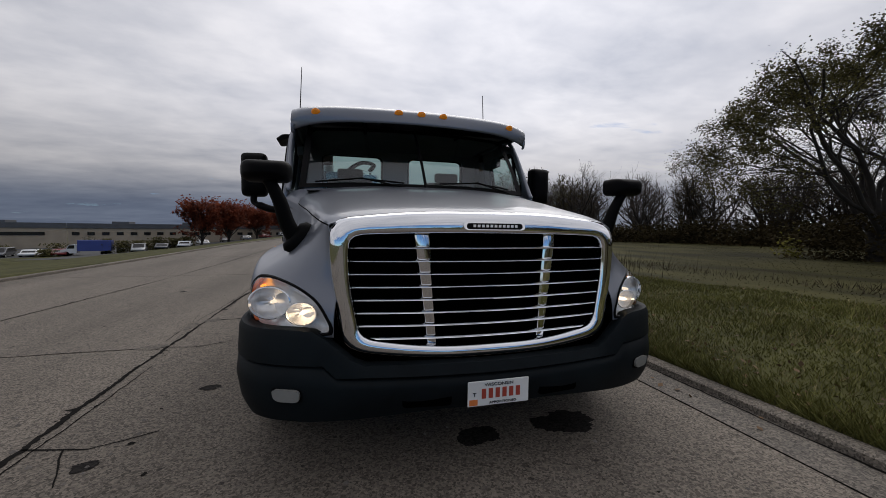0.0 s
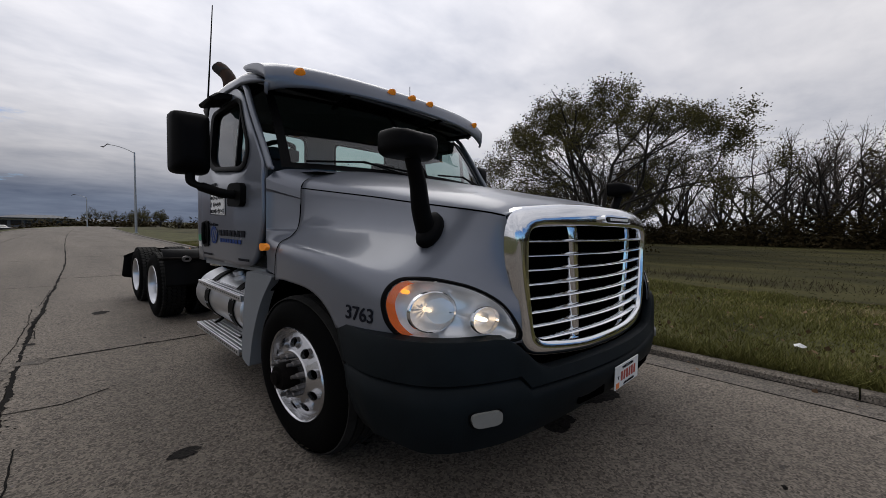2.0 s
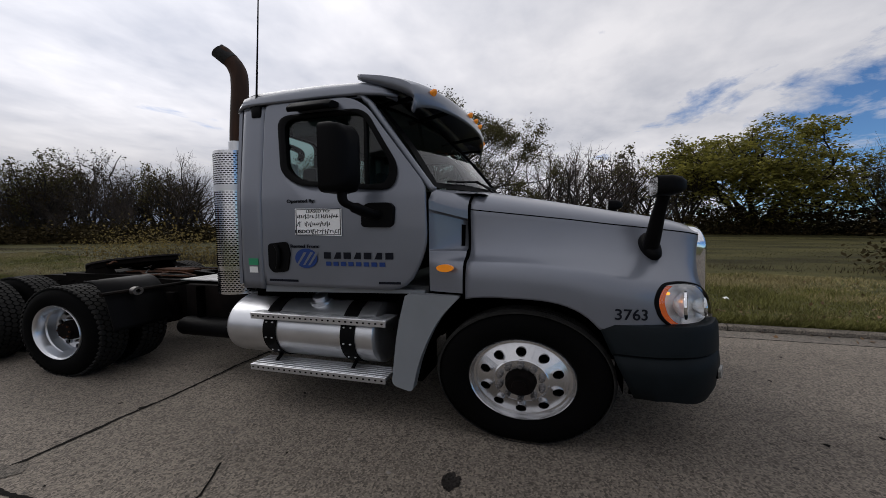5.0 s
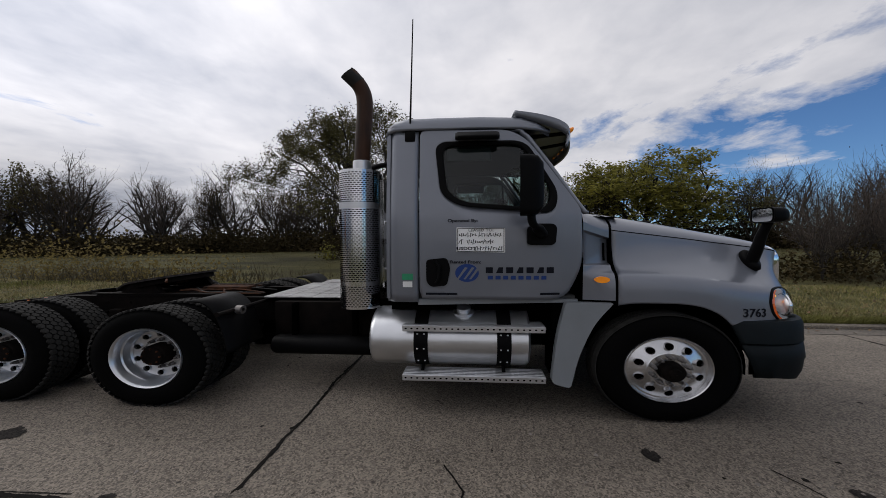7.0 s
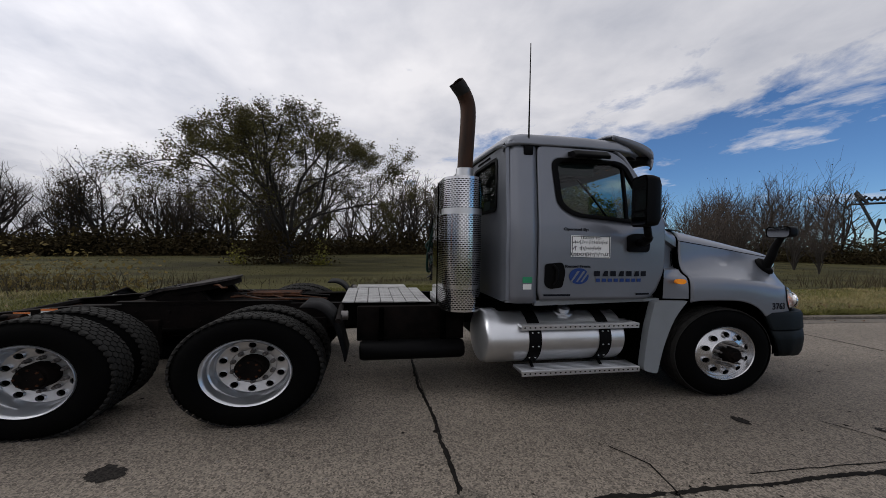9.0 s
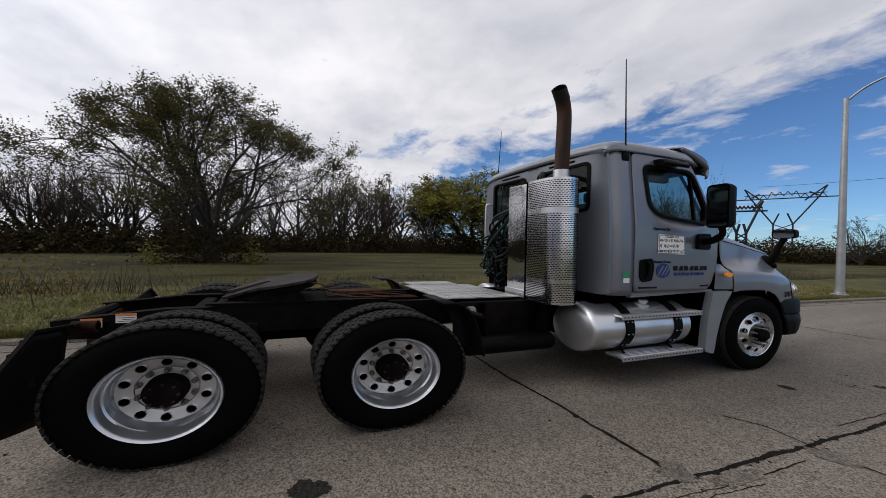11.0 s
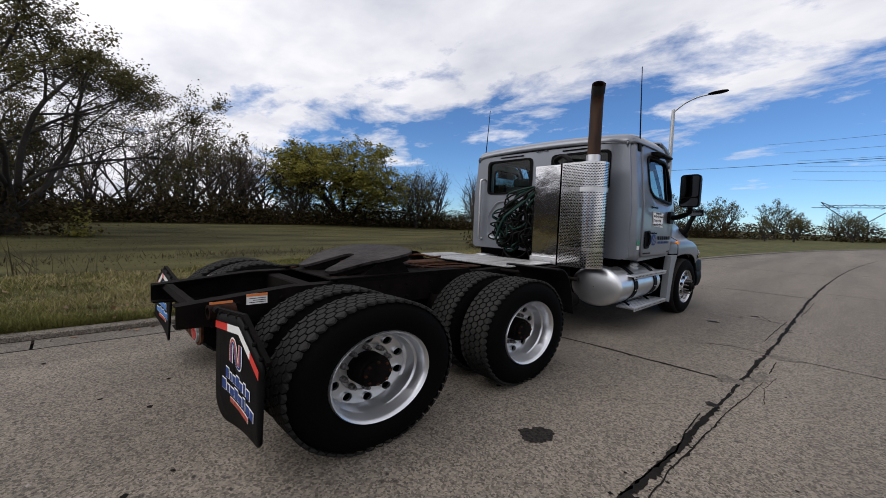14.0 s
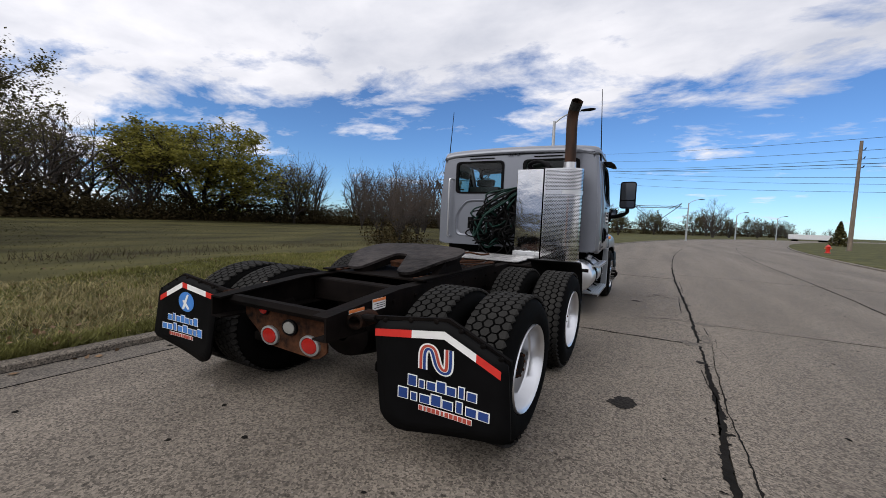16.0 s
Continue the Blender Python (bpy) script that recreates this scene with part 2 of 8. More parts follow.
def glass(name, color, alpha_mix, rough=0.02):
    m = bpy.data.materials.new(name)
    m.use_nodes = True
    n, l = m.node_tree.nodes, m.node_tree.links
    n.remove(n["Principled BSDF"])
    tr, gl, mx, lw = n.new("ShaderNodeBsdfTransparent"), n.new("ShaderNodeBsdfGlossy"), n.new("ShaderNodeMixShader"), n.new("ShaderNodeLayerWeight")
    tr.inputs[0].default_value = (*color, 1)
    gl.inputs["Roughness"].default_value = rough
    lw.inputs["Blend"].default_value = 0.5
    p = n.new("ShaderNodeMath")
    p.operation = "POWER"
    l.new(lw.outputs["Facing"], p.inputs[0])
    p.inputs[1].default_value = 5.0
    k = n.new("ShaderNodeMath")
    k.operation, k.use_clamp = "MULTIPLY_ADD", True
    l.new(p.outputs[0], k.inputs[0])
    k.inputs[1].default_value, k.inputs[2].default_value = 0.95, 0.04 + alpha_mix
    l.new(k.outputs[0], mx.inputs[0])
    l.new(tr.outputs[0], mx.inputs[1])
    l.new(gl.outputs[0], mx.inputs[2])
    l.new(mx.outputs[0], n["Material Output"].inputs["Surface"])
    return m


GLASS = glass("tinted_cab_glass", (0.72, 0.83, 0.80), 0.035)
GLASS_SIDE = glass("side_window_glass", (0.40, 0.50, 0.49), 0.0)
PAPER = mat("white_sign_paper", (0.86, 0.86, 0.86), 0.6, 0.0, 0.03, 20.0)
GLASS_REAR = glass("dark_rear_glass", (0.44, 0.55, 0.54), 0.0)
LENS = glass("clear_lens", (0.93, 0.94, 0.95), 0.03, 0.05)


def leafy(m, share=0.45):
    """Lets daylight through thin leaves."""
    n, l = m.node_tree.nodes, m.node_tree.links
    b = n["Principled BSDF"]
    src = b.inputs["Base Color"].links[0].from_socket
    tl, mx = n.new("ShaderNodeBsdfTranslucent"), n.new("ShaderNodeMixShader")
    l.new(src, tl.inputs[0])
    mx.inputs[0].default_value = share
    l.new(b.outputs[0], mx.inputs[1])
    l.new(tl.outputs[0], mx.inputs[2])
    l.new(mx.outputs[0], n["Material Output"].inputs["Surface"])
    return m


# ---- mesh helpers ----
def B():
    return bmesh.new()


def part(name, bm, material, parent=None, label="", smooth=None, raw=False, loc=None, weld=False):
    """Links a bmesh as one mesh object under a thing or a part."""
    if weld:
        bmesh.ops.remove_doubles(bm, verts=bm.verts, dist=1e-4)
    if not raw:
        bm.transform(FIT)
        for v in bm.verts:
            if v.co.z > SHOULDER and abs(v.co.x) < 2.2 and -2 < v.co.y < 4.5:
                v.co.z += TALLER * (v.co.z - SHOULDER)
    bmesh.ops.recalc_face_normals(bm, faces=bm.faces)
    me = bpy.data.meshes.new(name)
    bm.to_mesh(me)
    bm.free()
    mats = material if isinstance(material, (list, tuple)) else [material]
    for k in mats:
        me.materials.append(k)
    if smooth is not None:
        me.shade_smooth()
        me.set_sharp_from_angle(angle=radians(smooth))
    ob = new(name, me)
    if loc is not None:
        ob.location = loc
    if parent is not None:
        ob.parent = parent
    if label:
        tagged(ob, label)
    return ob


def thing(name, label, category, group="", kind="", loc=(0, 0, 0)):
    ob = new(name)
    ob.location = loc
    ob.empty_display_size = 0.2
    return tagged(ob, label, category, group, kind)


def box(bm, x0, x1, y0, y1, z0, z1, bev=0.0, seg=2):
    vs = [bm.verts.new((x, y, z)) for z in (z0, z1) for y in (y0, y1) for x in (x0, x1)]
    q = [(0, 1, 3, 2), (4, 6, 7, 5), (0, 4, 5, 1), (2, 3, 7, 6), (0, 2, 6, 4), (1, 5, 7, 3)]
    fs = [bm.faces.new([vs[i] for i in f]) for f in q]
    if bev:
        es = list({e for f in fs for e in f.edges})
        bmesh.ops.bevel(bm, geom=es, offset=bev, segments=seg, affect="EDGES", profile=0.6)
    return bm


def basis(d):
    d = Vector(d).normalized()
    a = Vector((0, 0, 1)) if abs(d.z) < 0.9 else Vector((1, 0, 0))
    u = d.cross(a).normalized()
    return u, d.cross(u)


def loft(bm, loops, closed=True, cap=False, wrap=False):
    rows = [[bm.verts.new(p) for p in lp] for lp in loops]
    n = len(rows[0])
    pairs = list(zip(rows, rows[1:])) + ([(rows[-1], rows[0])] if wrap else [])
    for a, b in pairs:
        for i in range(n if closed else n - 1):
            j = (i + 1) % n
            bm.faces.new((a[i], a[j], b[j], b[i]))
    if cap:
        bm.faces.new(rows[0])
        bm.faces.new(rows[-1][::-1])
    return rows


def tube(bm, pts, r, n=8, cap=True):
    pts = [Vector(p) for p in pts]
    rs = r if isinstance(r, (list, tuple)) else [r] * len(pts)
    u = None
    loops = []
    for i, p in enumerate(pts):
        d = (pts[min(i + 1, len(pts) - 1)] - pts[max(i - 1, 0)]).normalized()
        if u is None:
            u, _ = basis(d)
        u = (u - d * u.dot(d)).normalized()
        v = d.cross(u)
        loops.append([p + (u * math.cos(a) + v * math.sin(a)) * rs[i] for a in (2 * math.pi * k / n for k in range(n))])
    loft(bm, loops, True, cap)
    return bm


def bez(pts, n=8):
    """A smooth line through points."""
    pts = [Vector(p) for p in pts]
    out = []
    for i in range(len(pts) - 1):
        p0, p1, p2, p3 = pts[max(i - 1, 0)], pts[i], pts[i + 1], pts[min(i + 2, len(pts) - 1)]
        for k in range(n):
            t = k / n
            out.append(0.5 * ((2 * p1) + (p2 - p0) * t + (2 * p0 - 5 * p1 + 4 * p2 - p3) * t * t + (3 * p1 - p0 - 3 * p2 + p3) * t ** 3))
    return out + [pts[-1]]


def revolve(bm, prof, c=(0, 0, 0), n=32, axis="x", a0=0.0):
    """prof: rows of (along the axis, radius)."""
    loops = []
    for s, r in prof:
        lp = []
        for k in range(n):
            a = a0 + 2 * math.pi * k / n
            p, q = r * math.cos(a), r * math.sin(a)
            lp.append({"x": (c[0] + s, c[1] + p, c[2] + q), "y": (c[0] + p, c[1] + s, c[2] + q), "z": (c[0] + p, c[1] + q, c[2] + s)}[axis])
        loops.append(lp)
    loft(bm, loops, True)
    return bm


def rounded(poly, r, n=5):
    """A polygon's corners rounded."""
    out = []
    m = len(poly)
    for i in range(m):
        p, a, b = Vector(poly[i]), Vector(poly[i - 1]), Vector(poly[(i + 1) % m])
        rr = r[i] if isinstance(r, (list, tuple)) else r
        da, db = a - p, b - p
        k = min(rr, da.length * 0.48, db.length * 0.48)
        s, e = p + da.normalized() * k, p + db.normalized() * k
        for j in range(n + 1):
            t = j / n
            out.append((1 - t) ** 2 * s + 2 * t * (1 - t) * p + t * t * e)
    return out


def by_angle(loop, c, n):
    """The loop's points at n even angles round c."""
    loop = [Vector(p) for p in loop]
    out = []
    for k in range(n):
        a = 2 * math.pi * k / n
        d = Vector((math.cos(a), math.sin(a)))
        best = None
        for i in range(len(loop)):
            p, q = loop[i - 1] - Vector(c), loop[i] - Vector(c)
            e = q - p
            den = d.x * e.y - d.y * e.x
            if abs(den) < 1e-9:
                continue
            t = (p.x * e.y - p.y * e.x) / den
            s = (p.x * d.y - p.y * d.x) / den
            if t > 0 and -1e-6 <= s <= 1 + 1e-6 and (best is None or t > best):
                best = t
        out.append(Vector(c) + d * (best or 0.01))
    return out


def prism(bm, loop, put, depth):
    """A flat loop given thickness: put(u, v, w) makes a point of it, w from 0 to depth."""
    loft(bm, [[put(u, v, 0) for u, v in loop], [put(u, v, depth) for u, v in loop]], True, True)
    return bm


def solid(ob, t, offset=-1.0):
    m = ob.modifiers.new("thickness", "SOLIDIFY")
    m.thickness, m.offset = t, offset
    return ob


def smoothstep(a, b, x):
    t = min(1.0, max(0.0, (x - a) / (b - a)))
    return t * t * (3 - 2 * t)

# ---- ground, road and kerb ----
CONCRETE = mat("worn_concrete", (0.140, 0.121, 0.101), 0.9, 0.0, 0.06, 20.0, bump=0.4, bump_scale=140, by_object=0.08)
KERB = mat("kerb_concrete", (0.140, 0.122, 0.102), 0.85, 0.0, 0.22, 9.0, bump=0.3, bump_scale=60)
GUTTER = mat("gutter_concrete", (0.112, 0.098, 0.083), 0.8, 0.0, 0.22, 6.0, bump=0.25, bump_scale=60)
CRACK = mat("tar_filled_crack", (0.011, 0.010, 0.009), 0.95, 0.0, 0.3, 20.0, bump=0.4, bump_scale=60, spec=0.05)
STAIN = mat("oil_stain", (0.020, 0.018, 0.017), 0.85, 0.0, 0.3, 12.0, spec=0.1)
STONE = mat("exposed_pebbles", (0.17, 0.15, 0.13), 0.8, 0.0, 0.3, 3.0, by_island=0.5, dark=(0.03, 0.026, 0.023))


def detailed_concrete(m):
    """Exposed aggregate: small pale and dark stones in the mortar."""
    n, l = m.node_tree.nodes, m.node_tree.links
    b = n["Principled BSDF"]
    src = b.inputs["Base Color"].links[0].from_socket
    co = n.new("ShaderNodeNewGeometry")
    v = n.new("ShaderNodeTexVoronoi")
    v.inputs["Scale"].default_value = 92
    l.new(co.outputs["Position"], v.inputs["Vector"])
    r = n.new("ShaderNodeValToRGB")
    r.color_ramp.elements[0].position, r.color_ramp.elements[0].color = 0.0, (0.34, 0.32, 0.295, 1)
    r.color_ramp.elements[1].position, r.color_ramp.elements[1].color = 1.0, (1.63, 1.60, 1.54, 1)
    sp = n.new("ShaderNodeSeparateColor")
    l.new(v.outputs["Color"], sp.inputs[0])
    l.new(sp.outputs[0], r.inputs[0])
    mx = n.new("ShaderNodeMix")
    mx.data_type, mx.blend_type = "RGBA", "MULTIPLY"
    mx.inputs["Factor"].default_value = 0.98
    l.new(src, mx.inputs["A"])
    l.new(r.outputs[0], mx.inputs["B"])
    # wide tyre-dark and pale streaks along the road
    mp = n.new("ShaderNodeMapping")
    mp.inputs["Scale"].default_value = (1.1, 0.12, 1)
    l.new(co.outputs["Position"], mp.inputs["Vector"])
    nz_ = n.new("ShaderNodeTexNoise")
    nz_.inputs["Scale"].default_value, nz_.inputs["Detail"].default_value = 0.8, 5
    l.new(mp.outputs[0], nz_.inputs["Vector"])
    r2 = n.new("ShaderNodeValToRGB")
    r2.color_ramp.elements[0].position, r2.color_ramp.elements[0].color = 0.35, (0.72, 0.71, 0.70, 1)
    r2.color_ramp.elements[1].position, r2.color_ramp.elements[1].color = 0.65, (1.1, 1.1, 1.1, 1)
    l.new(nz_.outputs[0], r2.inputs[0])
    m2 = n.new("ShaderNodeMix")
    m2.data_type, m2.blend_type = "RGBA", "MULTIPLY"
    m2.inputs["Factor"].default_value = 1.0
    l.new(mx.outputs["Result"], m2.inputs["A"])
    l.new(r2.outputs[0], m2.inputs["B"])
    # popped-out stones leave small dark pits
    v3 = n.new("ShaderNodeTexVoronoi")
    v3.inputs["Scale"].default_value = 19
    l.new(co.outputs["Position"], v3.inputs["Vector"])
    s3 = n.new("ShaderNodeSeparateColor")
    l.new(v3.outputs["Color"], s3.inputs[0])
    big_ = n.new("ShaderNodeMapRange")
    big_.inputs["From Min"].default_value, big_.inputs["From Max"].default_value = 0.80, 1.0
    big_.inputs["To Min"].default_value, big_.inputs["To Max"].default_value = 0.0, 0.30
    l.new(s3.outputs[1], big_.inputs["Value"])
    pit = n.new("ShaderNodeMath")
    pit.operation = "LESS_THAN"
    l.new(v3.outputs["Distance"], pit.inputs[0])
    l.new(big_.outputs[0], pit.inputs[1])
    m3 = n.new("ShaderNodeMix")
    m3.data_type, m3.blend_type = "RGBA", "MULTIPLY"
    l.new(pit.outputs[0], m3.inputs["Factor"])
    l.new(m2.outputs["Result"], m3.inputs["A"])
    m3.inputs["B"].default_value = (0.38, 0.36, 0.34, 1)
    l.new(m3.outputs["Result"], b.inputs["Base Color"])


detailed_concrete(CONCRETE)
detailed_concrete(GUTTER)
detailed_concrete(KERB)
detailed_concrete(STAIN)

KERB_X, VERGE_X = 1.88, -8.75


def bend(y):
    """How far the road's line has swung sideways at y."""
    if y < 0:
        return -0.0028 * y * y if y > -110 else -0.0028 * 110 * 110 + 0.616 * (y + 110)
    return 0.45 * smoothstep(0, 14, y) + 0.0004 * y * y + 0.003 * max(0.0, y - 70) ** 2


def verge_in(y):
    """How far the far edge of the road has drawn in at y."""
    return 1.40 * smoothstep(-6, 7, y) + 1.0 * smoothstep(20, 40, y)


def lawn_end(y):
    """Width of the mown lawn between the kerb and the ditch."""
    return 3.45 + 1.0 * smoothstep(6, 1, y) * smoothstep(-9, -4, y) + 2.6 * smoothstep(11, 26, y) + 1.2 * smoothstep(-8, -22, y) + 0.25 * noise.noise(Vector((y * 0.25, 1.0, 4.0)))


def ground_z(x, y):
    k = x - (KERB_X + bend(y))
    v = (VERGE_X + bend(y) + verge_in(y)) - x
    if k > 0:
        e = lawn_end(y)
        z = 0.065 + 0.030 * min(k, e)
        z -= 0.42 * smoothstep(e, e + 1.5, k) - 0.14 * smoothstep(e + 4, e + 12, k)
        z += 0.62 * smoothstep(14, 46, k) + 1.4 * smoothstep(46, 120, k)
        z += 0.05 * noise.noise(Vector((x * 0.25, y * 0.25, 0))) * smoothstep(0.5, 4, k) + 0.10 * noise.noise(Vector((x * 0.06, y * 0.06, 3))) * smoothstep(8, 20, k)
        return z if k > 0.135 else -0.06
    if v > 0:
        z = 0.10 - max(3.1 * smoothstep(8, 52, v), 0.152 * min(v, 18.5) * smoothstep(2, 16, y)) + 0.05 * noise.noise(Vector((x * 0.2, y * 0.2, 7))) * smoothstep(0.5, 5, v)
        return z if v > 0.135 else -0.06
    return -0.06


GROUND = mat("grass_ground", (0.072, 0.070, 0.026), 0.95, 0.0, 0.35, 5.0, bump=0.8, bump_scale=30, dark=(0.026, 0.026, 0.010), spec=0.1)
gn, gl_ = GROUND.node_tree.nodes, GROUND.node_tree.links
gb = gn["Principled BSDF"]
g_src = gb.inputs["Base Color"].links[0].from_socket
g_pos = gn.new("ShaderNodeNewGeometry")
g_sep = gn.new("ShaderNodeSeparateXYZ")
gl_.new(g_pos.outputs["Position"], g_sep.inputs[0])
g_n = gn.new("ShaderNodeTexNoise")
g_n.inputs["Scale"].default_value, g_n.inputs["Detail"].default_value = 0.35, 5
gl_.new(g_pos.outputs["Position"], g_n.inputs["Vector"])
g_m = gn.new("ShaderNodeMath")
g_m.operation = "MULTIPLY_ADD"
gl_.new(g_n.outputs[0], g_m.inputs[0])
g_m.inputs[1].default_value = 1.2
gl_.new(g_sep.outputs[0], g_m.inputs[2])
g_r = gn.new("ShaderNodeMapRange")
g_r.inputs["From Min"].default_value, g_r.inputs["From Max"].default_value = 7.6, 7.9
gl_.new(g_m.outputs[0], g_r.inputs["Value"])
g_field = gn.new("ShaderNodeValToRGB")
g_field.color_ramp.elements[0].position, g_field.color_ramp.elements[0].color = 0.35, (0.026, 0.024, 0.009, 1)
g_field.color_ramp.elements[1].position, g_field.color_ramp.elements[1].color = 0.65, (0.076, 0.070, 0.026, 1)
g_n2 = gn.new("ShaderNodeTexNoise")
g_n2.inputs["Scale"].default_value, g_n2.inputs["Detail"].default_value = 0.5, 8
g_map = gn.new("ShaderNodeMapping")
g_map.inputs["Scale"].default_value = (1.0, 0.35, 1)
gl_.new(g_pos.outputs["Position"], g_map.inputs["Vector"])
gl_.new(g_map.outputs[0], g_n2.inputs["Vector"])
gl_.new(g_n2.outputs[0], g_field.inputs[0])
g_mix = gn.new("ShaderNodeMix")
g_mix.data_type = "RGBA"
gl_.new(g_r.outputs[0], g_mix.inputs["Factor"])
gl_.new(g_src, g_mix.inputs["A"])
gl_.new(g_field.outputs[0], g_mix.inputs["B"])
gl_.new(g_mix.outputs["Result"], gb.inputs["Base Color"])

bm = B()
# grid lines follow the road, so that the kerb edges are clean
ks = [-1500, -600, -300, -150, -90, -60, -40, -28, -20, -15, -12.5, -11, -10, -9.2, -8.95, -8.86, -8.70, 1.84, 2.0, 2.03, 2.3, 2.8, 3.6, 4.4, 4.9, 5.2, 5.45, 5.7, 6.0, 6.4, 6.9, 7.4, 8.0, 8.9, 9.6, 10.2, 11, 12, 13, 14.5, 16, 18, 20, 23, 26, 30, 35, 40, 46, 54, 64, 80, 110, 160, 260, 450, 800, 1500]
gy = [-1500, -700, -400, -250, -180, -140] + [-110 + 4 * k for k in range(16)] + [-46 + 2 * k for k in range(48)] + [50 + 5 * k for k in range(12)] + [120, 150, 200, 300, 500, 900, 1500]
rows = []
for y in gy:
    yb = max(-220.0, min(150.0, y))
    sh_ = lambda k: bend(yb) + (verge_in(yb) if k < -8 else 0.0)
    rows.append([Vector((k + sh_(k) * max(0.0, 1 - abs(k) / 900), y, ground_z(k + sh_(k), yb) if abs(k) < 300 else 2.1 if k > 0 else -3.0)) for k in ks])
loft(bm, rows, False)
ground = part("ground", bm, GROUND, None, smooth=60)
tagged(ground, "mown grass verge and rough brown field", "ground", kind="structure")

road = tagged(new("road"), "worn concrete road with cracked joints", "road", kind="structure")
LANES = (-8.75, -5.25, -2.30, 1.58)
rng = random.Random(7)


def lane_x(x, y):
    """A lane line of the road at y."""
    return x + bend(y) + (verge_in(y) if x < -8 else 0.75 * smoothstep(-6, 7, y) if x < -5 else 0.0)


def slab(x0, x1, y0, y1):
    b = B()
    n = 4
    g_ = 0.006
    top = [[Vector((lane_x(x0, y) + g_, y, 0.0)), Vector((lane_x(x1, y) - g_, y, 0.0))] for y in np.linspace(y0 + g_, y1 - g_, n)]
    low = [[p - Vector((0, 0, 0.05)) for p in r] for r in top]
    loft(b, top, False)
    edge = [r[0] for r in top] + [r[1] for r in top[::-1]]
    edl = [r[0] for r in low] + [r[1] for r in low[::-1]]
    loft(b, [edge, edl], True)
    bmesh.ops.remove_doubles(b, verts=b.verts, dist=1e-5)
    return b


def lane_joint(k, i):
    return (2.58 if k == 2 else 1.45) + 6.1 * i


for k in range(3):
    for i in range(-8, 8):
        part("slab", slab(LANES[k], LANES[k + 1], lane_joint(k, i), lane_joint(k, i + 1)), CONCRETE, road)
b = B()
for k in range(3):
    for y0, y1, n in ((lane_joint(k, -8) - 220, lane_joint(k, -8), 40), (lane_joint(k, 8), lane_joint(k, 8) + 110, 24)):
        loft(b, [[Vector((lane_x(LANES[k], y) + 0.006, y, 0)), Vector((lane_x(LANES[k + 1], y) - 0.006, y, 0))] for y in np.linspace(y0, y1, n)], False)
tagged(part("far_slabs", b, CONCRETE, road), kind="stuff")
b = B()
loft(b, [[Vector((lane_x(-8.75, y), y, -0.03)), Vector((1.9 + bend(y), y, -0.03))] for y in np.linspace(-220, 150, 90)], False)
part("road_base", b, CRACK, road)


# kerbs in lengths with open joints
def kerb_piece(x_in, out, y0, y1):
    b = B()
    pr = [(0.0, -0.04), (0.016, 0.060), (0.034, 0.076), (0.055, 0.080), (0.125, 0.080), (0.14, 0.065), (0.14, -0.04)]
    loft(b, [[Vector(((lane_x(x_in, y) if x_in < 0 else x_in + bend(y)) + out * u, y, z)) for u, z in pr] for y in np.linspace(y0 + 0.006, y1 - 0.006, 4)], True, True)
    return b


kerb = tagged(new("kerb"), "pale weathered concrete kerb along the grass", "kerb", kind="structure")
for i in range(-30, 24):
    part("kerb_stone", kerb_piece(KERB_X, 1, 3.0 * i + 0.9, 3.0 * i + 3.9), KERB, kerb, smooth=30)
    if -20 < i:
        part("kerb_stone", kerb_piece(VERGE_X, -1, 3.0 * i + 0.9, 3.0 * i + 3.9), KERB, kerb, smooth=30)
b = B()
for i in range(-15, 12):
    y0, y1 = 6.0 * i + 0.6, 6.0 * i + 6.58
    loft(b, [[Vector((1.585 + bend(y), y, 0.004)), Vector((1.88 + bend(y), y, 0.012))] for y in np.linspace(y0, y1, 5)], False)
part("gutter", b, GUTTER, kerb)


# ragged, tar-dark cracks along the joints
def crack(b, pts, width, rng, step=0.05, z=0.0035):
    line = []
    for p, q in zip(pts, pts[1:]):
        p, q = Vector((*p, 0)), Vector((*q, 0))
        n = max(2, int((q - p).length / step))
        for k in range(n):
            line.append(p.lerp(q, k / n))
    line.append(Vector((*pts[-1], 0)))
    le, ri = [], []
    wob = 0.0
    for i, p in enumerate(line):
        t = (line[min(i + 1, len(line) - 1)] - line[max(i - 1, 0)]).normalized()
        nn = Vector((-t.y, t.x, 0))
        wob = wob * 0.92 + rng.uniform(-0.004, 0.004)
        w1, w2 = (width * (0.75 + 0.8 * noise.noise(Vector((p.x * 3 + j * 9, p.y * 2.3, p.x)))) * rng.uniform(0.55, 1.4) + 0.001 for j in (0, 1))
        if rng.random() < 0.05:
            w1 *= 2.5
        c = p + nn * wob + Vector((bend(p.y), 0, z))
        le.append(c + nn * w1)
        ri.append(c - nn * w2)
    loft(b, [le, ri], False)


rng = random.Random(21)
b = B()
crack(b, [(-2.30, -60), (-2.30, -8)], 0.010, rng)
crack(b, [(-2.30, -8), (-2.295, 1.0), (-2.30, 9.5)], 0.020, rng, 0.025)
crack(b, [(-2.30, 9.5), (-2.30, 60)], 0.016, rng)
for x, y0, y1 in ((-2.37, 3.0, 5.2), (-2.40, 1.7, 3.1), (-2.25, 3.4, 4.6), (-2.46, 2.2, 2.9), (-2.34, 5.4, 7.0), (-2.24, -0.6, 0.9), (-2.38, -3.0, -1.2)):
    crack(b, [(x, y0), (x + rng.uniform(-0.05, 0.05), (y0 + y1) / 2), (x + rng.uniform(-0.04, 0.04), y1)], 0.0035, rng, 0.03)
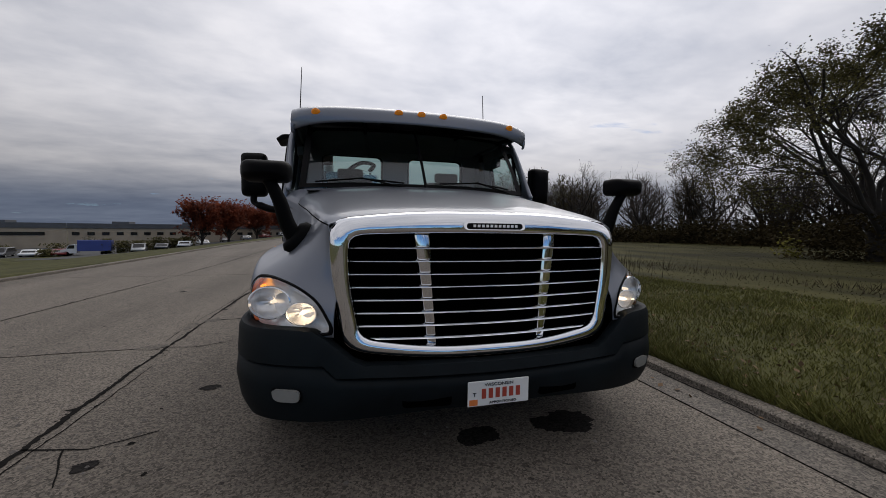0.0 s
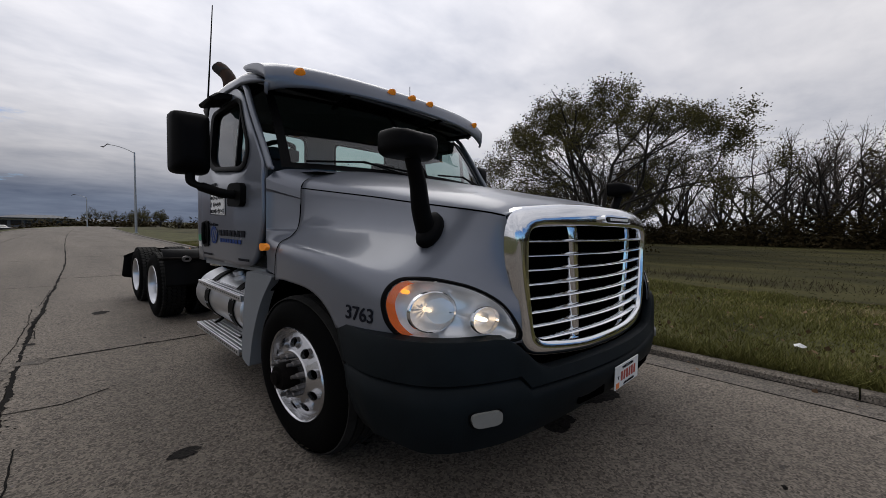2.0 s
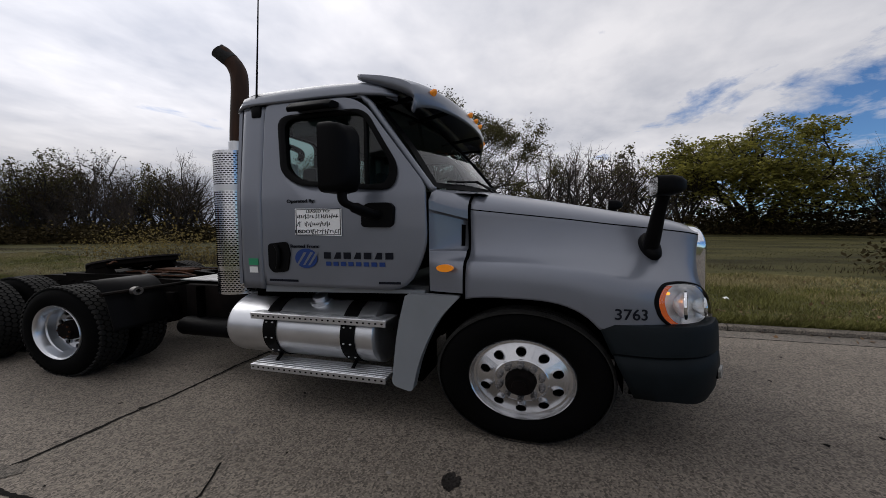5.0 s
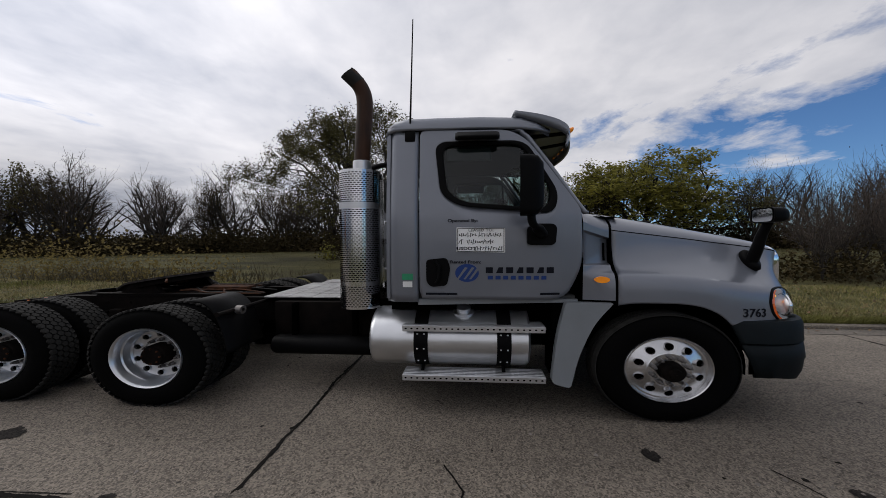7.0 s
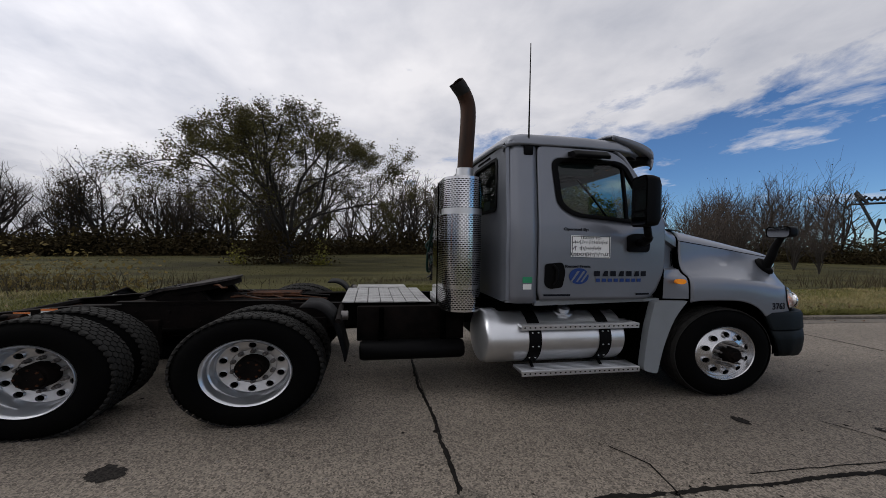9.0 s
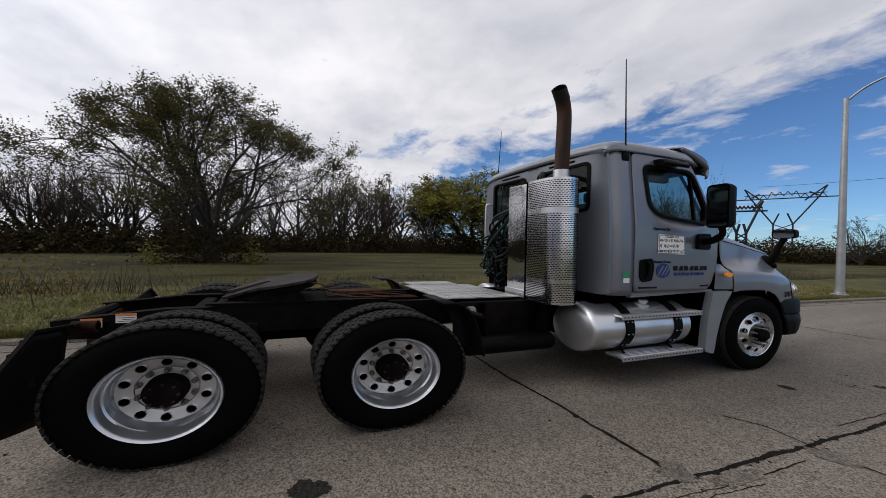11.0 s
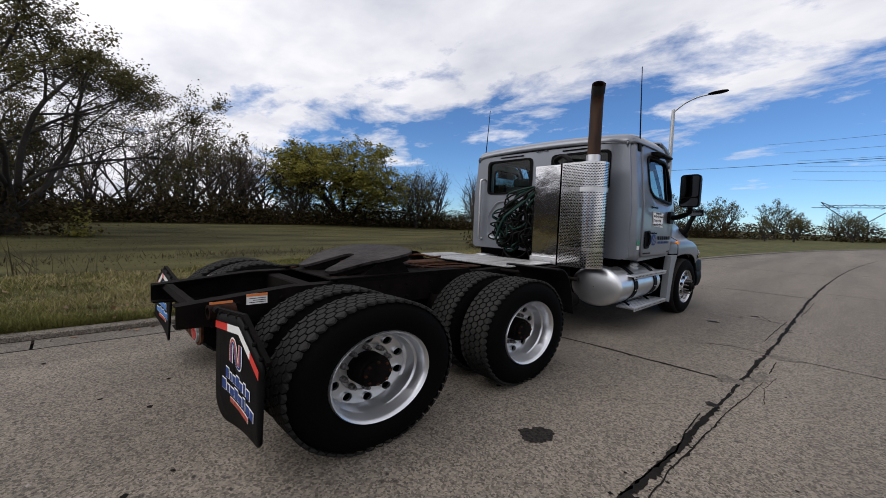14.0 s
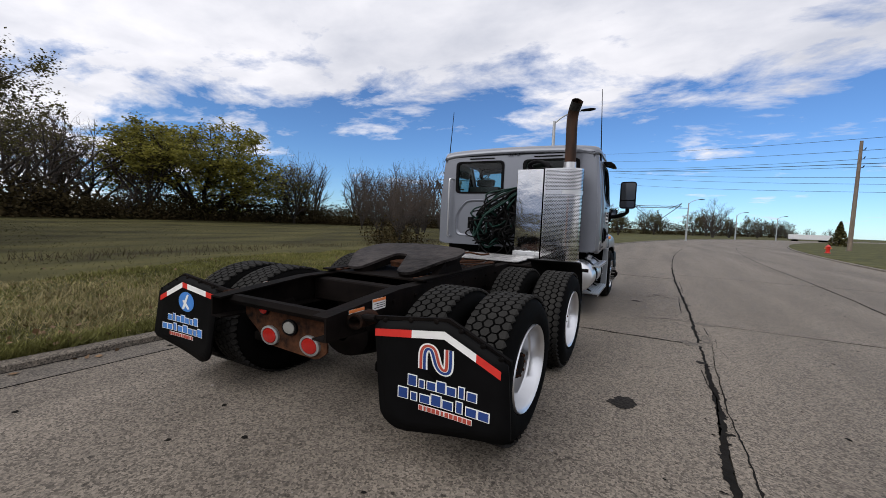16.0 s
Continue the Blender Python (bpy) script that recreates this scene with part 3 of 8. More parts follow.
crack(b, [(-5.25, -60), (-5.25, -6), (-5.1, -2.5), (-4.87, 0.5), (-4.6, 4), (-4.5, 7), (-4.5, 60)], 0.012, rng, 0.06)
for i in range(-8, 9):
    yj = lane_joint(2, i)
    crack(b, [(-2.30, yj), (-1.5, yj - 0.015), (-0.6, yj + 0.02), (0.5, yj - 0.01), (1.58, yj)], 0.016, rng, 0.03)
    for k in (0, 1):
        crack(b, [(LANES[k], lane_joint(k, i)), (LANES[k + 1], lane_joint(k, i))], 0.006, rng, 0.03)
crack(b, [(-2.30, 1.45), (-2.03, 1.40), (-1.8, 1.52)], 0.006, rng)
crack(b, [(-2.30, -0.35), (-1.98, -0.42), (-1.7, -0.30)], 0.006, rng)
crack(b, [(-2.1, -0.4), (-1.95, -0.75)], 0.004, rng)
crack(b, [(1.59, -60), (1.59, 60)], 0.004, rng, 0.06)
crack(b, [(1.865, -60), (1.865, 60)], 0.009, rng, 0.05, 0.014)
tagged(part("road_crack", b, CRACK, road, "dark ragged cracks along the slab joints"), kind="stuff")


def blotch(b_, cx, cy, rx, ry, z, rough=0.35):
    """A flat spot with a ragged edge."""
    pts = []
    for k in range(64):
        a = 2 * math.pi * k / 64
        c_, s_ = math.cos(a), math.sin(a)
        rr = 0.85 + rough * noise.noise(Vector((c_ * 1.3, s_ * 1.3, cx * 5))) + 0.5 * rough * noise.noise(Vector((c_ * 6, s_ * 6, cy * 5)))
        pts.append(b_.verts.new((cx + rr * rx * c_, cy + rr * ry * s_, z)))
    b_.faces.new(pts)


for cx_, cy_, r_, sx_ in ((-1.64, 4.46, 0.11, 0.9), (0.08, -0.82, 0.10, 1.6), (0.62, -0.78, 0.15, 1.7), (-3.3, 5.0, 0.07, 1.0), (-2.2, 3.2, 0.05, 1.0), (-1.6, 0.3, 0.05, 1.6), (-1.9, -0.6, 0.05, 1.2)):
    b = B()
    blotch(b, cx_, cy_, r_ * sx_, r_, 0.0045)
    part("oil_stain", b, STAIN, road, "dark oil spot on the concrete")
PATCH = mat("tar_patch", (0.098, 0.085, 0.071), 0.9, 0.0, 0.2, 9.0, bump=0.3, bump_scale=90)
detailed_concrete(PATCH)
for cx_, cy_, rx_, ry_ in ((-2.18, 2.56, 0.13, 0.11), (-2.40, 1.48, 0.14, 0.10), (-2.34, 2.25, 0.06, 0.22)):
    b = B()
    blotch(b, cx_, cy_, rx_, ry_, 0.0042, 0.5)
    part("tar_patch", b, PATCH, road, "grey tar patch over a joint")
b = B()
rng = random.Random(6)
for k in range(420):
    if k < 260:
        x, y = -2.30 + rng.gauss(0, 0.05), rng.uniform(-6, 9)
        r_ = rng.uniform(0.003, 0.012)
    else:
        x, y = rng.uniform(-5, 1.4), rng.uniform(-5, 10)
        r_ = rng.uniform(0.006, 0.022)
    ph = rng.uniform(0, 6.28)
    b.faces.new([b.verts.new((x + r_ * rng.uniform(0.5, 1.4) * math.cos(a + ph) + bend(y), y + r_ * rng.uniform(0.5, 1.2) * math.sin(a + ph), 0.003)) for a in (0, 0.9, 1.8, 2.7, 3.6, 4.5, 5.4)])
tagged(part("surface_pit", b, CRACK, road), kind="stuff")
b = B()
rng = random.Random(5)
for k in range(900):
    x, y = rng.uniform(-4.2, 1.3), rng.uniform(-5, 10)
    r_ = rng.choice((0.004, 0.006, 0.008, 0.012)) * rng.uniform(0.7, 1.4)
    c = b.verts.new((x, y, r_ * 0.9 + 0.001))
    lp = [b.verts.new((x + r_ * rng.uniform(0.7, 1.3) * math.cos(a), y + r_ * rng.uniform(0.7, 1.3) * math.sin(a), 0.001)) for a in (0, 1.25, 2.5, 3.8, 5.0)]
    for i in range(5):
        b.faces.new((c, lp[i], lp[(i + 1) % 5]))
tagged(part("pebbles", b, STONE, None), "scattered grit and pebbles on the road", "gravel", kind="stuff")

# ---- the semi truck: x towards the kerb, y towards its tail, z up, front axle at y = 0 ----
truck = thing("semi_truck", "silver-grey day-cab semi truck with chrome grille, no trailer, on concrete road", "truck")


def both(make):
    """Builds a part on both flanks: side -1 faces the road, +1 the kerb."""
    for side in (-1, 1):
        make(side)


def nose(y):
    """The short overhang ahead of the front axle."""
    return y if y > -0.25 else -0.25 + (y + 0.25) * 0.9


# hood: a skin over (v, y0), v from the crown down over the fender to its lower edge
HK = tuple(nose(y) for y in (-1.17, -1.10, -1.0, -0.85, -0.65, -0.35, 0.0, 0.33))
H_ZT = (1.615, 1.655, 1.69, 1.725, 1.765, 1.83, 1.905, 1.975)


def smooth_through(x, xs, ys):
    """A smooth line through points, without overshoot."""
    x = min(max(x, xs[0]), xs[-1])
    n = len(xs)
    i = 0
    while i < n - 2 and x > xs[i + 1]:
        i += 1
    d = [(ys[k + 1] - ys[k]) / (xs[k + 1] - xs[k]) for k in range(n - 1)]

    def slope(k):
        if k == 0 or k == n - 1:
            return d[min(k, n - 2)]
        a, c = d[k - 1], d[k]
        return 0.0 if a * c <= 0 else 2 * a * c / (a + c)
    h = xs[i + 1] - xs[i]
    t = (x - xs[i]) / h
    return (2 * t ** 3 - 3 * t * t + 1) * ys[i] + (t ** 3 - 2 * t * t + t) * h * slope(i) + (-2 * t ** 3 + 3 * t * t) * ys[i + 1] + (t ** 3 - t * t) * h * slope(i + 1)


def hood_low(y):
    k = abs((y - 0.06) / 0.56)
    arch = 0.50 + 0.60 * max(0.0, 1 - k ** 3.2) ** (1 / 2.2) if k < 1 else 0.0
    return max(0.905, arch)


# nine stations from the cowl round to the grille: outer edge in plan, hood shoulder, fender shoulder height
ST = range(9)
EDGE_X = (1.14, 1.17, 1.178, 1.165, 1.13, 1.05, 0.93, 0.82, 0.735)
EDGE_Y = tuple(nose(y) for y in (0.33, 0.0, -0.35, -0.58, -0.76, -0.92, -1.05, -1.115, -1.15))
TOP_X = (0.985, 0.935, 0.885, 0.858, 0.838, 0.818, 0.80, 0.78, 0.755)
TOP_Y = tuple(nose(y) for y in (0.33, 0.0, -0.30, -0.49, -0.65, -0.79, -0.91, -1.00, -1.06))
TOP_Z = (1.775, 1.725, 1.68, 1.65, 1.627, 1.607, 1.59, 1.575, 1.56)
FEND_Z = (1.37, 1.36, 1.32, 1.275, 1.25, 1.235, 1.22, 1.195, 1.165)


def cubic(p, t):
    a, b, c, d = p
    return (1 - t) ** 3 * a + 3 * (1 - t) ** 2 * t * b + 3 * (1 - t) * t * t * c + t ** 3 * d


def hood_skin(v, a, side):
    """v: 0 crown, 1 shoulder of the hood, 2 shoulder of the fender, 3 lower edge; a: station 0 to 8."""
    v, a = float(v), float(a)
    ex, ey, tx, ty, tz, fz = (smooth_through(a, ST, k) for k in (EDGE_X, EDGE_Y, TOP_X, TOP_Y, TOP_Z, FEND_Z))
    e2x, e2y = smooth_through(a + 0.05, ST, EDGE_X) - smooth_through(a - 0.05, ST, EDGE_X), smooth_through(a + 0.05, ST, EDGE_Y) - smooth_through(a - 0.05, ST, EDGE_Y)
    l_ = math.hypot(e2x, e2y) or 1.0
    n = Vector((-e2y / l_, e2x / l_, 0))
    front = smoothstep(0.5, 8, a)
    cy = ty - 0.117 * front
    zt = smooth_through(cy, HK, H_ZT)
    u = Vector((tx, ty, tz))
    p = Vector((ex, ey, hood_low(ey)))
    s = Vector((ex, ey, fz)) - n * 0.05
    flat = smoothstep(7.6, 0.8, a)
    tn = (n * (0.28 + 0.58 * flat) + Vector((0, 0, -0.94 + 0.46 * flat))).normalized()
    if v <= 1:
        c = Vector((0, cy, zt))
        q = cubic((c, Vector((0.62 * tx, cy + 0.25 * (ty - cy), zt)), Vector((0.985 * tx, ty, zt - 0.10 * (zt - tz) - 0.02)), u), v)
    elif v <= 2:
        k = (u.z - s.z)
        lean = (s - u) * 0.34 * (1 - flat)
        q = cubic((u, u + Vector((lean.x, lean.y, -(0.34 + 0.32 * flat) * k)), s - tn * 0.28 * k, s), v - 1)
    else:
        h = max(0.05, s.z - p.z)
        q = cubic((s, s + tn * (0.09 - 0.035 * flat), p + Vector((0, 0, 0.62 * h)), p), v - 2)
    return Vector((side * q.x, q.y, q.z))


def hood_point(v, a, side, out=0.0):
    p = hood_skin(v, a, side)
    if not out:
        return p
    e = 0.03
    dv = hood_skin(min(3, v + e), a, side) - hood_skin(max(0, v - e), a, side)
    da = hood_skin(v, min(8, a + e), side) - hood_skin(v, max(0, a - e), side)
    n = dv.cross(da).normalized()
    if n.x * side < 0:
        n = -n
    return p + n * out


def hood_at(a, z, side, out=0.0):
    """A point of the fender's outer face at station a and height z."""
    lo, hi = 1.0, 3.0
    for _ in range(18):
        m = (lo + hi) / 2
        if hood_skin(m, a, side).z > z:
            lo = m
        else:
            hi = m
    return hood_point((lo + hi) / 2, a, side, out)


# headlight outline in (metres round the corner, height)
LAMP_A = 5.5
LAMP = rounded([(-0.262, 1.12), (-0.215, 1.225), (-0.07, 1.235), (0.10, 1.19), (0.265, 1.095), (0.375, 0.965), (0.365, 0.922), (0.0, 0.925), (-0.17, 0.935), (-0.232, 1.00)], [0.08, 0.08, 0.12, 0.15, 0.12, 0.04, 0.02, 0.12, 0.07, 0.10], 6)
LAMP_MID = (0.0, 1.065)
LAMP = by_angle(LAMP, LAMP_MID, 120)


def lamp_at(h, z, side, out=0.0):
    return hood_at(LAMP_A + h / 0.155, z, side, out)


def in_lamp(a, z, grow=1.0):
    d = Vector(((a - LAMP_A) * 0.155 - LAMP_MID[0], z - LAMP_MID[1])) / grow
    ang = math.atan2(d.y, d.x) % (2 * math.pi)
    r = LAMP[int(round(ang / (2 * math.pi) * 120)) % 120] - Vector(LAMP_MID)
    return d.length < r.length


bm = B()
vs = [k / 10 for k in range(10)] + [1 + k / 18 for k in range(18)] + [2 + k / 36 for k in range(37)]
sts = [k * 0.12 for k in range(25)] + [3 + k * 0.05 for k in range(101)]
for side in (-1, 1):
    grid = [[bm.verts.new(hood_skin(v, a, side)) for v in vs] for a in sts]
    for i in range(len(sts) - 1):
        for j in range(len(vs) - 1):
            q = (grid[i][j], grid[i + 1][j], grid[i + 1][j + 1], grid[i][j + 1])
            if vs[j] > 1.5 and sts[i] > 3 and in_lamp((sts[i] + sts[i + 1]) / 2, (grid[i][j].co.z + grid[i + 1][j + 1].co.z) / 2):
                continue
            bm.faces.new(q)
hood = part("hood", bm, PAINT, truck, "silver-grey sloping hood with flared fenders", smooth=50, weld=True)
solid(hood, 0.006, 0.0)


def make_hood_seam(side):
    b = B()
    tube(b, [hood_point(1.0, a, side, 0.002) for a in sts], 0.0045, 5)
    part("hood_seam", b, VOID, hood)


both(make_hood_seam)


# grille with chrome surround
def front_y(x, z):
    return -1.110 + 0.115 * (x / 0.8) ** 2 + 0.035 * smoothstep(1.45, 1.66, z)


def gp(u, v, w=0.0):
    return Vector((u, front_y(u, v) + w, v))


sur_out = rounded([(-0.755, 1.60), (-0.35, 1.655), (0.35, 1.655), (0.755, 1.60), (0.755, 1.30), (0.70, 0.80), (0.30, 0.745), (-0.30, 0.745), (-0.70, 0.80), (-0.755, 1.30)],
                  [0.10, 0.2, 0.2, 0.10, 0.2, 0.11, 0.25, 0.25, 0.11, 0.2], 6)
sur_in = rounded([(-0.665, 1.50), (-0.30, 1.515), (0.30, 1.515), (0.665, 1.50), (0.665, 1.25), (0.615, 0.885), (0.30, 0.83), (-0.30, 0.83), (-0.615, 0.885), (-0.665, 1.25)],
                 [0.07, 0.2, 0.2, 0.07, 0.2, 0.07, 0.25, 0.25, 0.07, 0.2], 6)
so, si = by_angle(sur_out, (0, 1.2), 160), by_angle(sur_in, (0, 1.2), 160)
sm_ = [a.lerp(b, 0.5) for a, b in zip(so, si)]
bm = B()
loft(bm, [[gp(p.x, p.y, 0.10) for p in so], [gp(p.x, p.y, 0.012) for p in so], [gp(p.x, p.y, -0.012) for p in [a.lerp(b, 0.10) for a, b in zip(so, si)]],
          [gp(p.x, p.y, -0.021) for p in [a.lerp(b, 0.24) for a, b in zip(so, si)]], [gp(p.x, p.y, -0.023) for p in sm_], [gp(p.x, p.y, -0.019) for p in [a.lerp(b, 0.80) for a, b in zip(so, si)]],
          [gp(p.x, p.y, -0.010) for p in [a.lerp(b, 0.93) for a, b in zip(so, si)]], [gp(p.x, p.y, 0.010) for p in si], [gp(p.x, p.y, 0.11) for p in si]], True)
surround = part("grille_surround", bm, CHROME, truck, "chrome grille surround", smooth=60)
# the shade behind the bars, painted as a near-black sheet
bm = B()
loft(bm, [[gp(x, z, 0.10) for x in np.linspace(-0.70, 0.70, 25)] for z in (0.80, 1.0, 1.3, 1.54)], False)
part("grille_shade", bm, VOID, surround)
for k in range(8):
    z = 1.43 - 0.0785 * k
    half = float(np.interp(z, (0.84, 0.885, 1.25, 1.5), (0.52, 0.612, 0.662, 0.662)))
    b = B()
    loft(b, [[gp(x, z + 0.008, 0.018), gp(x, z + 0.010, 0.036), gp(x, z - 0.007, 0.036), gp(x, z - 0.0085, 0.004)] for x in np.linspace(-half, half, 27)], True, True)
    part("grille_bar", b, CHROME, surround, smooth=40)
for side in (-1, 1):
    b = B()
    loft(b, [[gp(side * (0.335 - 0.05 * f) + dx * (0.034 - 0.009 * f), 1.508 - 0.668 * f, w) for dx, w in ((-1, 0.034), (-0.7, 0.024), (0.7, 0.024), (1, 0.034), (0.8, 0.07), (-0.8, 0.07))] for f in np.linspace(0, 1, 15)], True, True)
    part("grille_divider", b, CHROME, surround, smooth=50)
b = B()
prism(b, rounded([(-0.155, 1.54), (-0.155, 1.59), (0.155, 1.59), (0.155, 1.54)], 0.025, 5), lambda u, v, w: gp(u, v, -0.045 + w), 0.03)
badge = part("badge", b, CHROME, surround, "dark oval badge in a chrome rim", smooth=40)
b = B()
prism(b, rounded([(-0.14, 1.548), (-0.14, 1.582), (0.14, 1.582), (0.14, 1.548)], 0.017, 5), lambda u, v, w: gp(u, v, -0.049 + w), 0.006)
part("badge_plate", b, BLACK, badge)
b = B()
for k in range(11):
    x = -0.105 + 0.021 * k
    prism(b, [(x - 0.007, 1.557), (x - 0.005, 1.573), (x + 0.007, 1.573), (x + 0.005, 1.557)], lambda u, v, w: gp(u, v, -0.052 + w), 0.004)
part("badge_mark", b, WHITE, badge)

# bumper
BUMP = [(-1.165, -0.42), (-1.18, -0.60), (-1.175, -0.76), (-1.13, -0.92), (-1.04, -1.04), (-0.88, -1.13), (-0.66, -1.20), (-0.42, -1.25), (-0.2, -1.275), (0, -1.285)]
BUMP = BUMP + [(-x, y) for x, y in BUMP[-2::-1]]
bump_line = bez([(x, nose(y), 0) for x, y in BUMP], 4)


def bump_row(k):
    p = bump_line[k]
    a, c = bump_line[max(k - 1, 0)], bump_line[min(k + 1, len(bump_line) - 1)]
    t = (c - a).normalized()
    nrm = Vector((t.y, -t.x, 0)) * (-1 if Vector((t.y, -t.x, 0)).dot(p - Vector((0, 0.6, 0))) < 0 else 1)
    ax = abs(p.x)
    ztop = 0.735 + 0.205 * smoothstep(0.60, 0.86, ax)
    low = 0.46 - 0.06 * smoothstep(0.2, 0.9, ax) + 0.03 * smoothstep(1.1, 1.18, ax)
    mid = 0.62
    rows = [(ztop, -0.05), (ztop - 0.004, -0.008), (ztop - 0.03, 0.0), (mid + 0.14 if ax > 0.75 else mid + 0.07, 0.008), (mid + 0.12 if ax > 0.75 else mid + 0.05, -0.010),
            (mid + 0.10 if ax > 0.75 else mid + 0.03, 0.006), (mid, 0.014), (low + 0.08, 0.0), (low + 0.02, -0.02), (low, -0.06)]
    slant = smoothstep(1.14, 1.17, ax) * smoothstep(-0.75, -0.42, p.y)
    return [p + nrm * o + Vector((0, -0.20 * slant * (0.94 - z) / 0.5, z)) for z, o in rows]


bm = B()
loft(bm, [bump_row(k) for k in range(len(bump_line))], False)
bumper = part("bumper", bm, SLATE, truck, "dark slate plastic front bumper", smooth=45)
solid(bumper, 0.03, 0)


def bump_face(x, z, out=0.0):
    """A point of the bumper's skin."""
    k = min(range(len(bump_line)), key=lambda i_: abs(bump_line[i_].x - x))
    k = max(1, min(len(bump_line) - 2, k))
    a, c = (bump_line[k], bump_line[k + 1]) if (x - bump_line[k].x) * (bump_line[k + 1].x - bump_line[k].x) > 0 else (bump_line[k - 1], bump_line[k])
    t = (x - a.x) / (c.x - a.x) if abs(c.x - a.x) > 1e-6 else 0.0
    p = a.lerp(c, t)
    d = (c - a).normalized()
    nn = Vector((d.y, -d.x, 0))
    if nn.dot(p - Vector((0, 0.6, 0))) < 0:
        nn = -nn
    return Vector((p.x, p.y, z)) + nn * out


# near-black sheet in place of the shade behind the bumper
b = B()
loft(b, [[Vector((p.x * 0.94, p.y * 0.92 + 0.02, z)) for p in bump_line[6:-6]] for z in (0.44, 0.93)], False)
part("bumper_shade", b, VOID, bumper)
# shaded recesses put on the skin as near-black patches
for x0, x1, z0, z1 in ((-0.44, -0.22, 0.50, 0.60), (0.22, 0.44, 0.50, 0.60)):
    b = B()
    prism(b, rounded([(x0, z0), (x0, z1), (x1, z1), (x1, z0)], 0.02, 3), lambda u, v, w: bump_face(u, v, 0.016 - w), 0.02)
    part("recess_shade", b, VOID, bumper)


def make_fog(side):
    def flat(u, v, w):
        return bump_face(side * u, v, 0.040 - w)
    b = B()
    prism(b, rounded([(0.86, 0.54), (0.86, 0.625), (0.99, 0.625), (0.978, 0.54)], 0.03, 4), lambda u, v, w: flat(u, v, w + 0.012), 0.03)
    holder = part("fog_lamp", b, BLACK, bumper)
    b = B()
    prism(b, rounded([(0.867, 0.548), (0.867, 0.618), (0.982, 0.618), (0.970, 0.548)], 0.028, 4), flat, 0.03)
    part("fog_lens", b, WHITE_LENS, holder, "milky fog lamp lens", smooth=40)


both(make_fog)
b = B()
box(b, -0.152, 0.152, -1.210, -1.203, 0.487, 0.639, 0.003, 1)
plate = part("license_plate", b, WHITE, bumper, "white licence plate with red figures")
for k in range(6):
    b = B()
    box(b, -0.085 + 0.034 * k, -0.064 + 0.034 * k, -1.2115, -1.210, 0.532, 0.592)
    part("plate_bar", b, RED_INK, plate)
b = B()
box(b, -0.145, -0.105, -1.2115, -1.210, 0.495, 0.530)
part("plate_sticker", b, ORANGE_STICKER, plate)


def words(text, size, material, parent, place, right, up, label="", bold=0.0, name="lettering", squeeze=1.0, put=None):
    """Raised lettering with the built-in font; place is the middle of the line, in truck metres."""
    cu = bpy.data.curves.new(name, "FONT")
    cu.body, cu.size, cu.align_x, cu.align_y, cu.extrude, cu.offset = text, size, "CENTER", "CENTER", 0.0012, bold
    tmp = bpy.data.objects.new(name, cu)
    scene.collection.objects.link(tmp)
    bpy.context.view_layer.update()
    me = bpy.data.meshes.new_from_object(tmp.evaluated_get(bpy.context.evaluated_depsgraph_get()))
    bpy.data.objects.remove(tmp)
    r, u = Vector(right).normalized(), Vector(up).normalized()
    n = r.cross(u)
    m = Matrix((r * squeeze, u, n)).transposed().to_4x4()
    m.translation = Vector(place)
    if put:
        for v_ in me.vertices:
            v_.co = put(v_.co.x, v_.co.y, v_.co.z)
        me.transform(FIT)
    else:
        me.transform(FIT @ m)
    me.materials.clear()
    me.materials.append(material)
    ob = new(name, me)
    ob.parent = parent
    if label:
        tagged(ob, label)
    return ob


words("WISCONSIN", 0.026, DARK_INK, plate, (0, -1.2115, 0.615), (1, 0, 0), (0, 0, 1))
words("APPORTIONED", 0.020, DARK_INK, plate, (0.02, -1.2115, 0.505), (1, 0, 0), (0, 0, 1))
words("T", 0.03, DARK_INK, plate, (-0.12, -1.2115, 0.56), (1, 0, 0), (0, 0, 1))


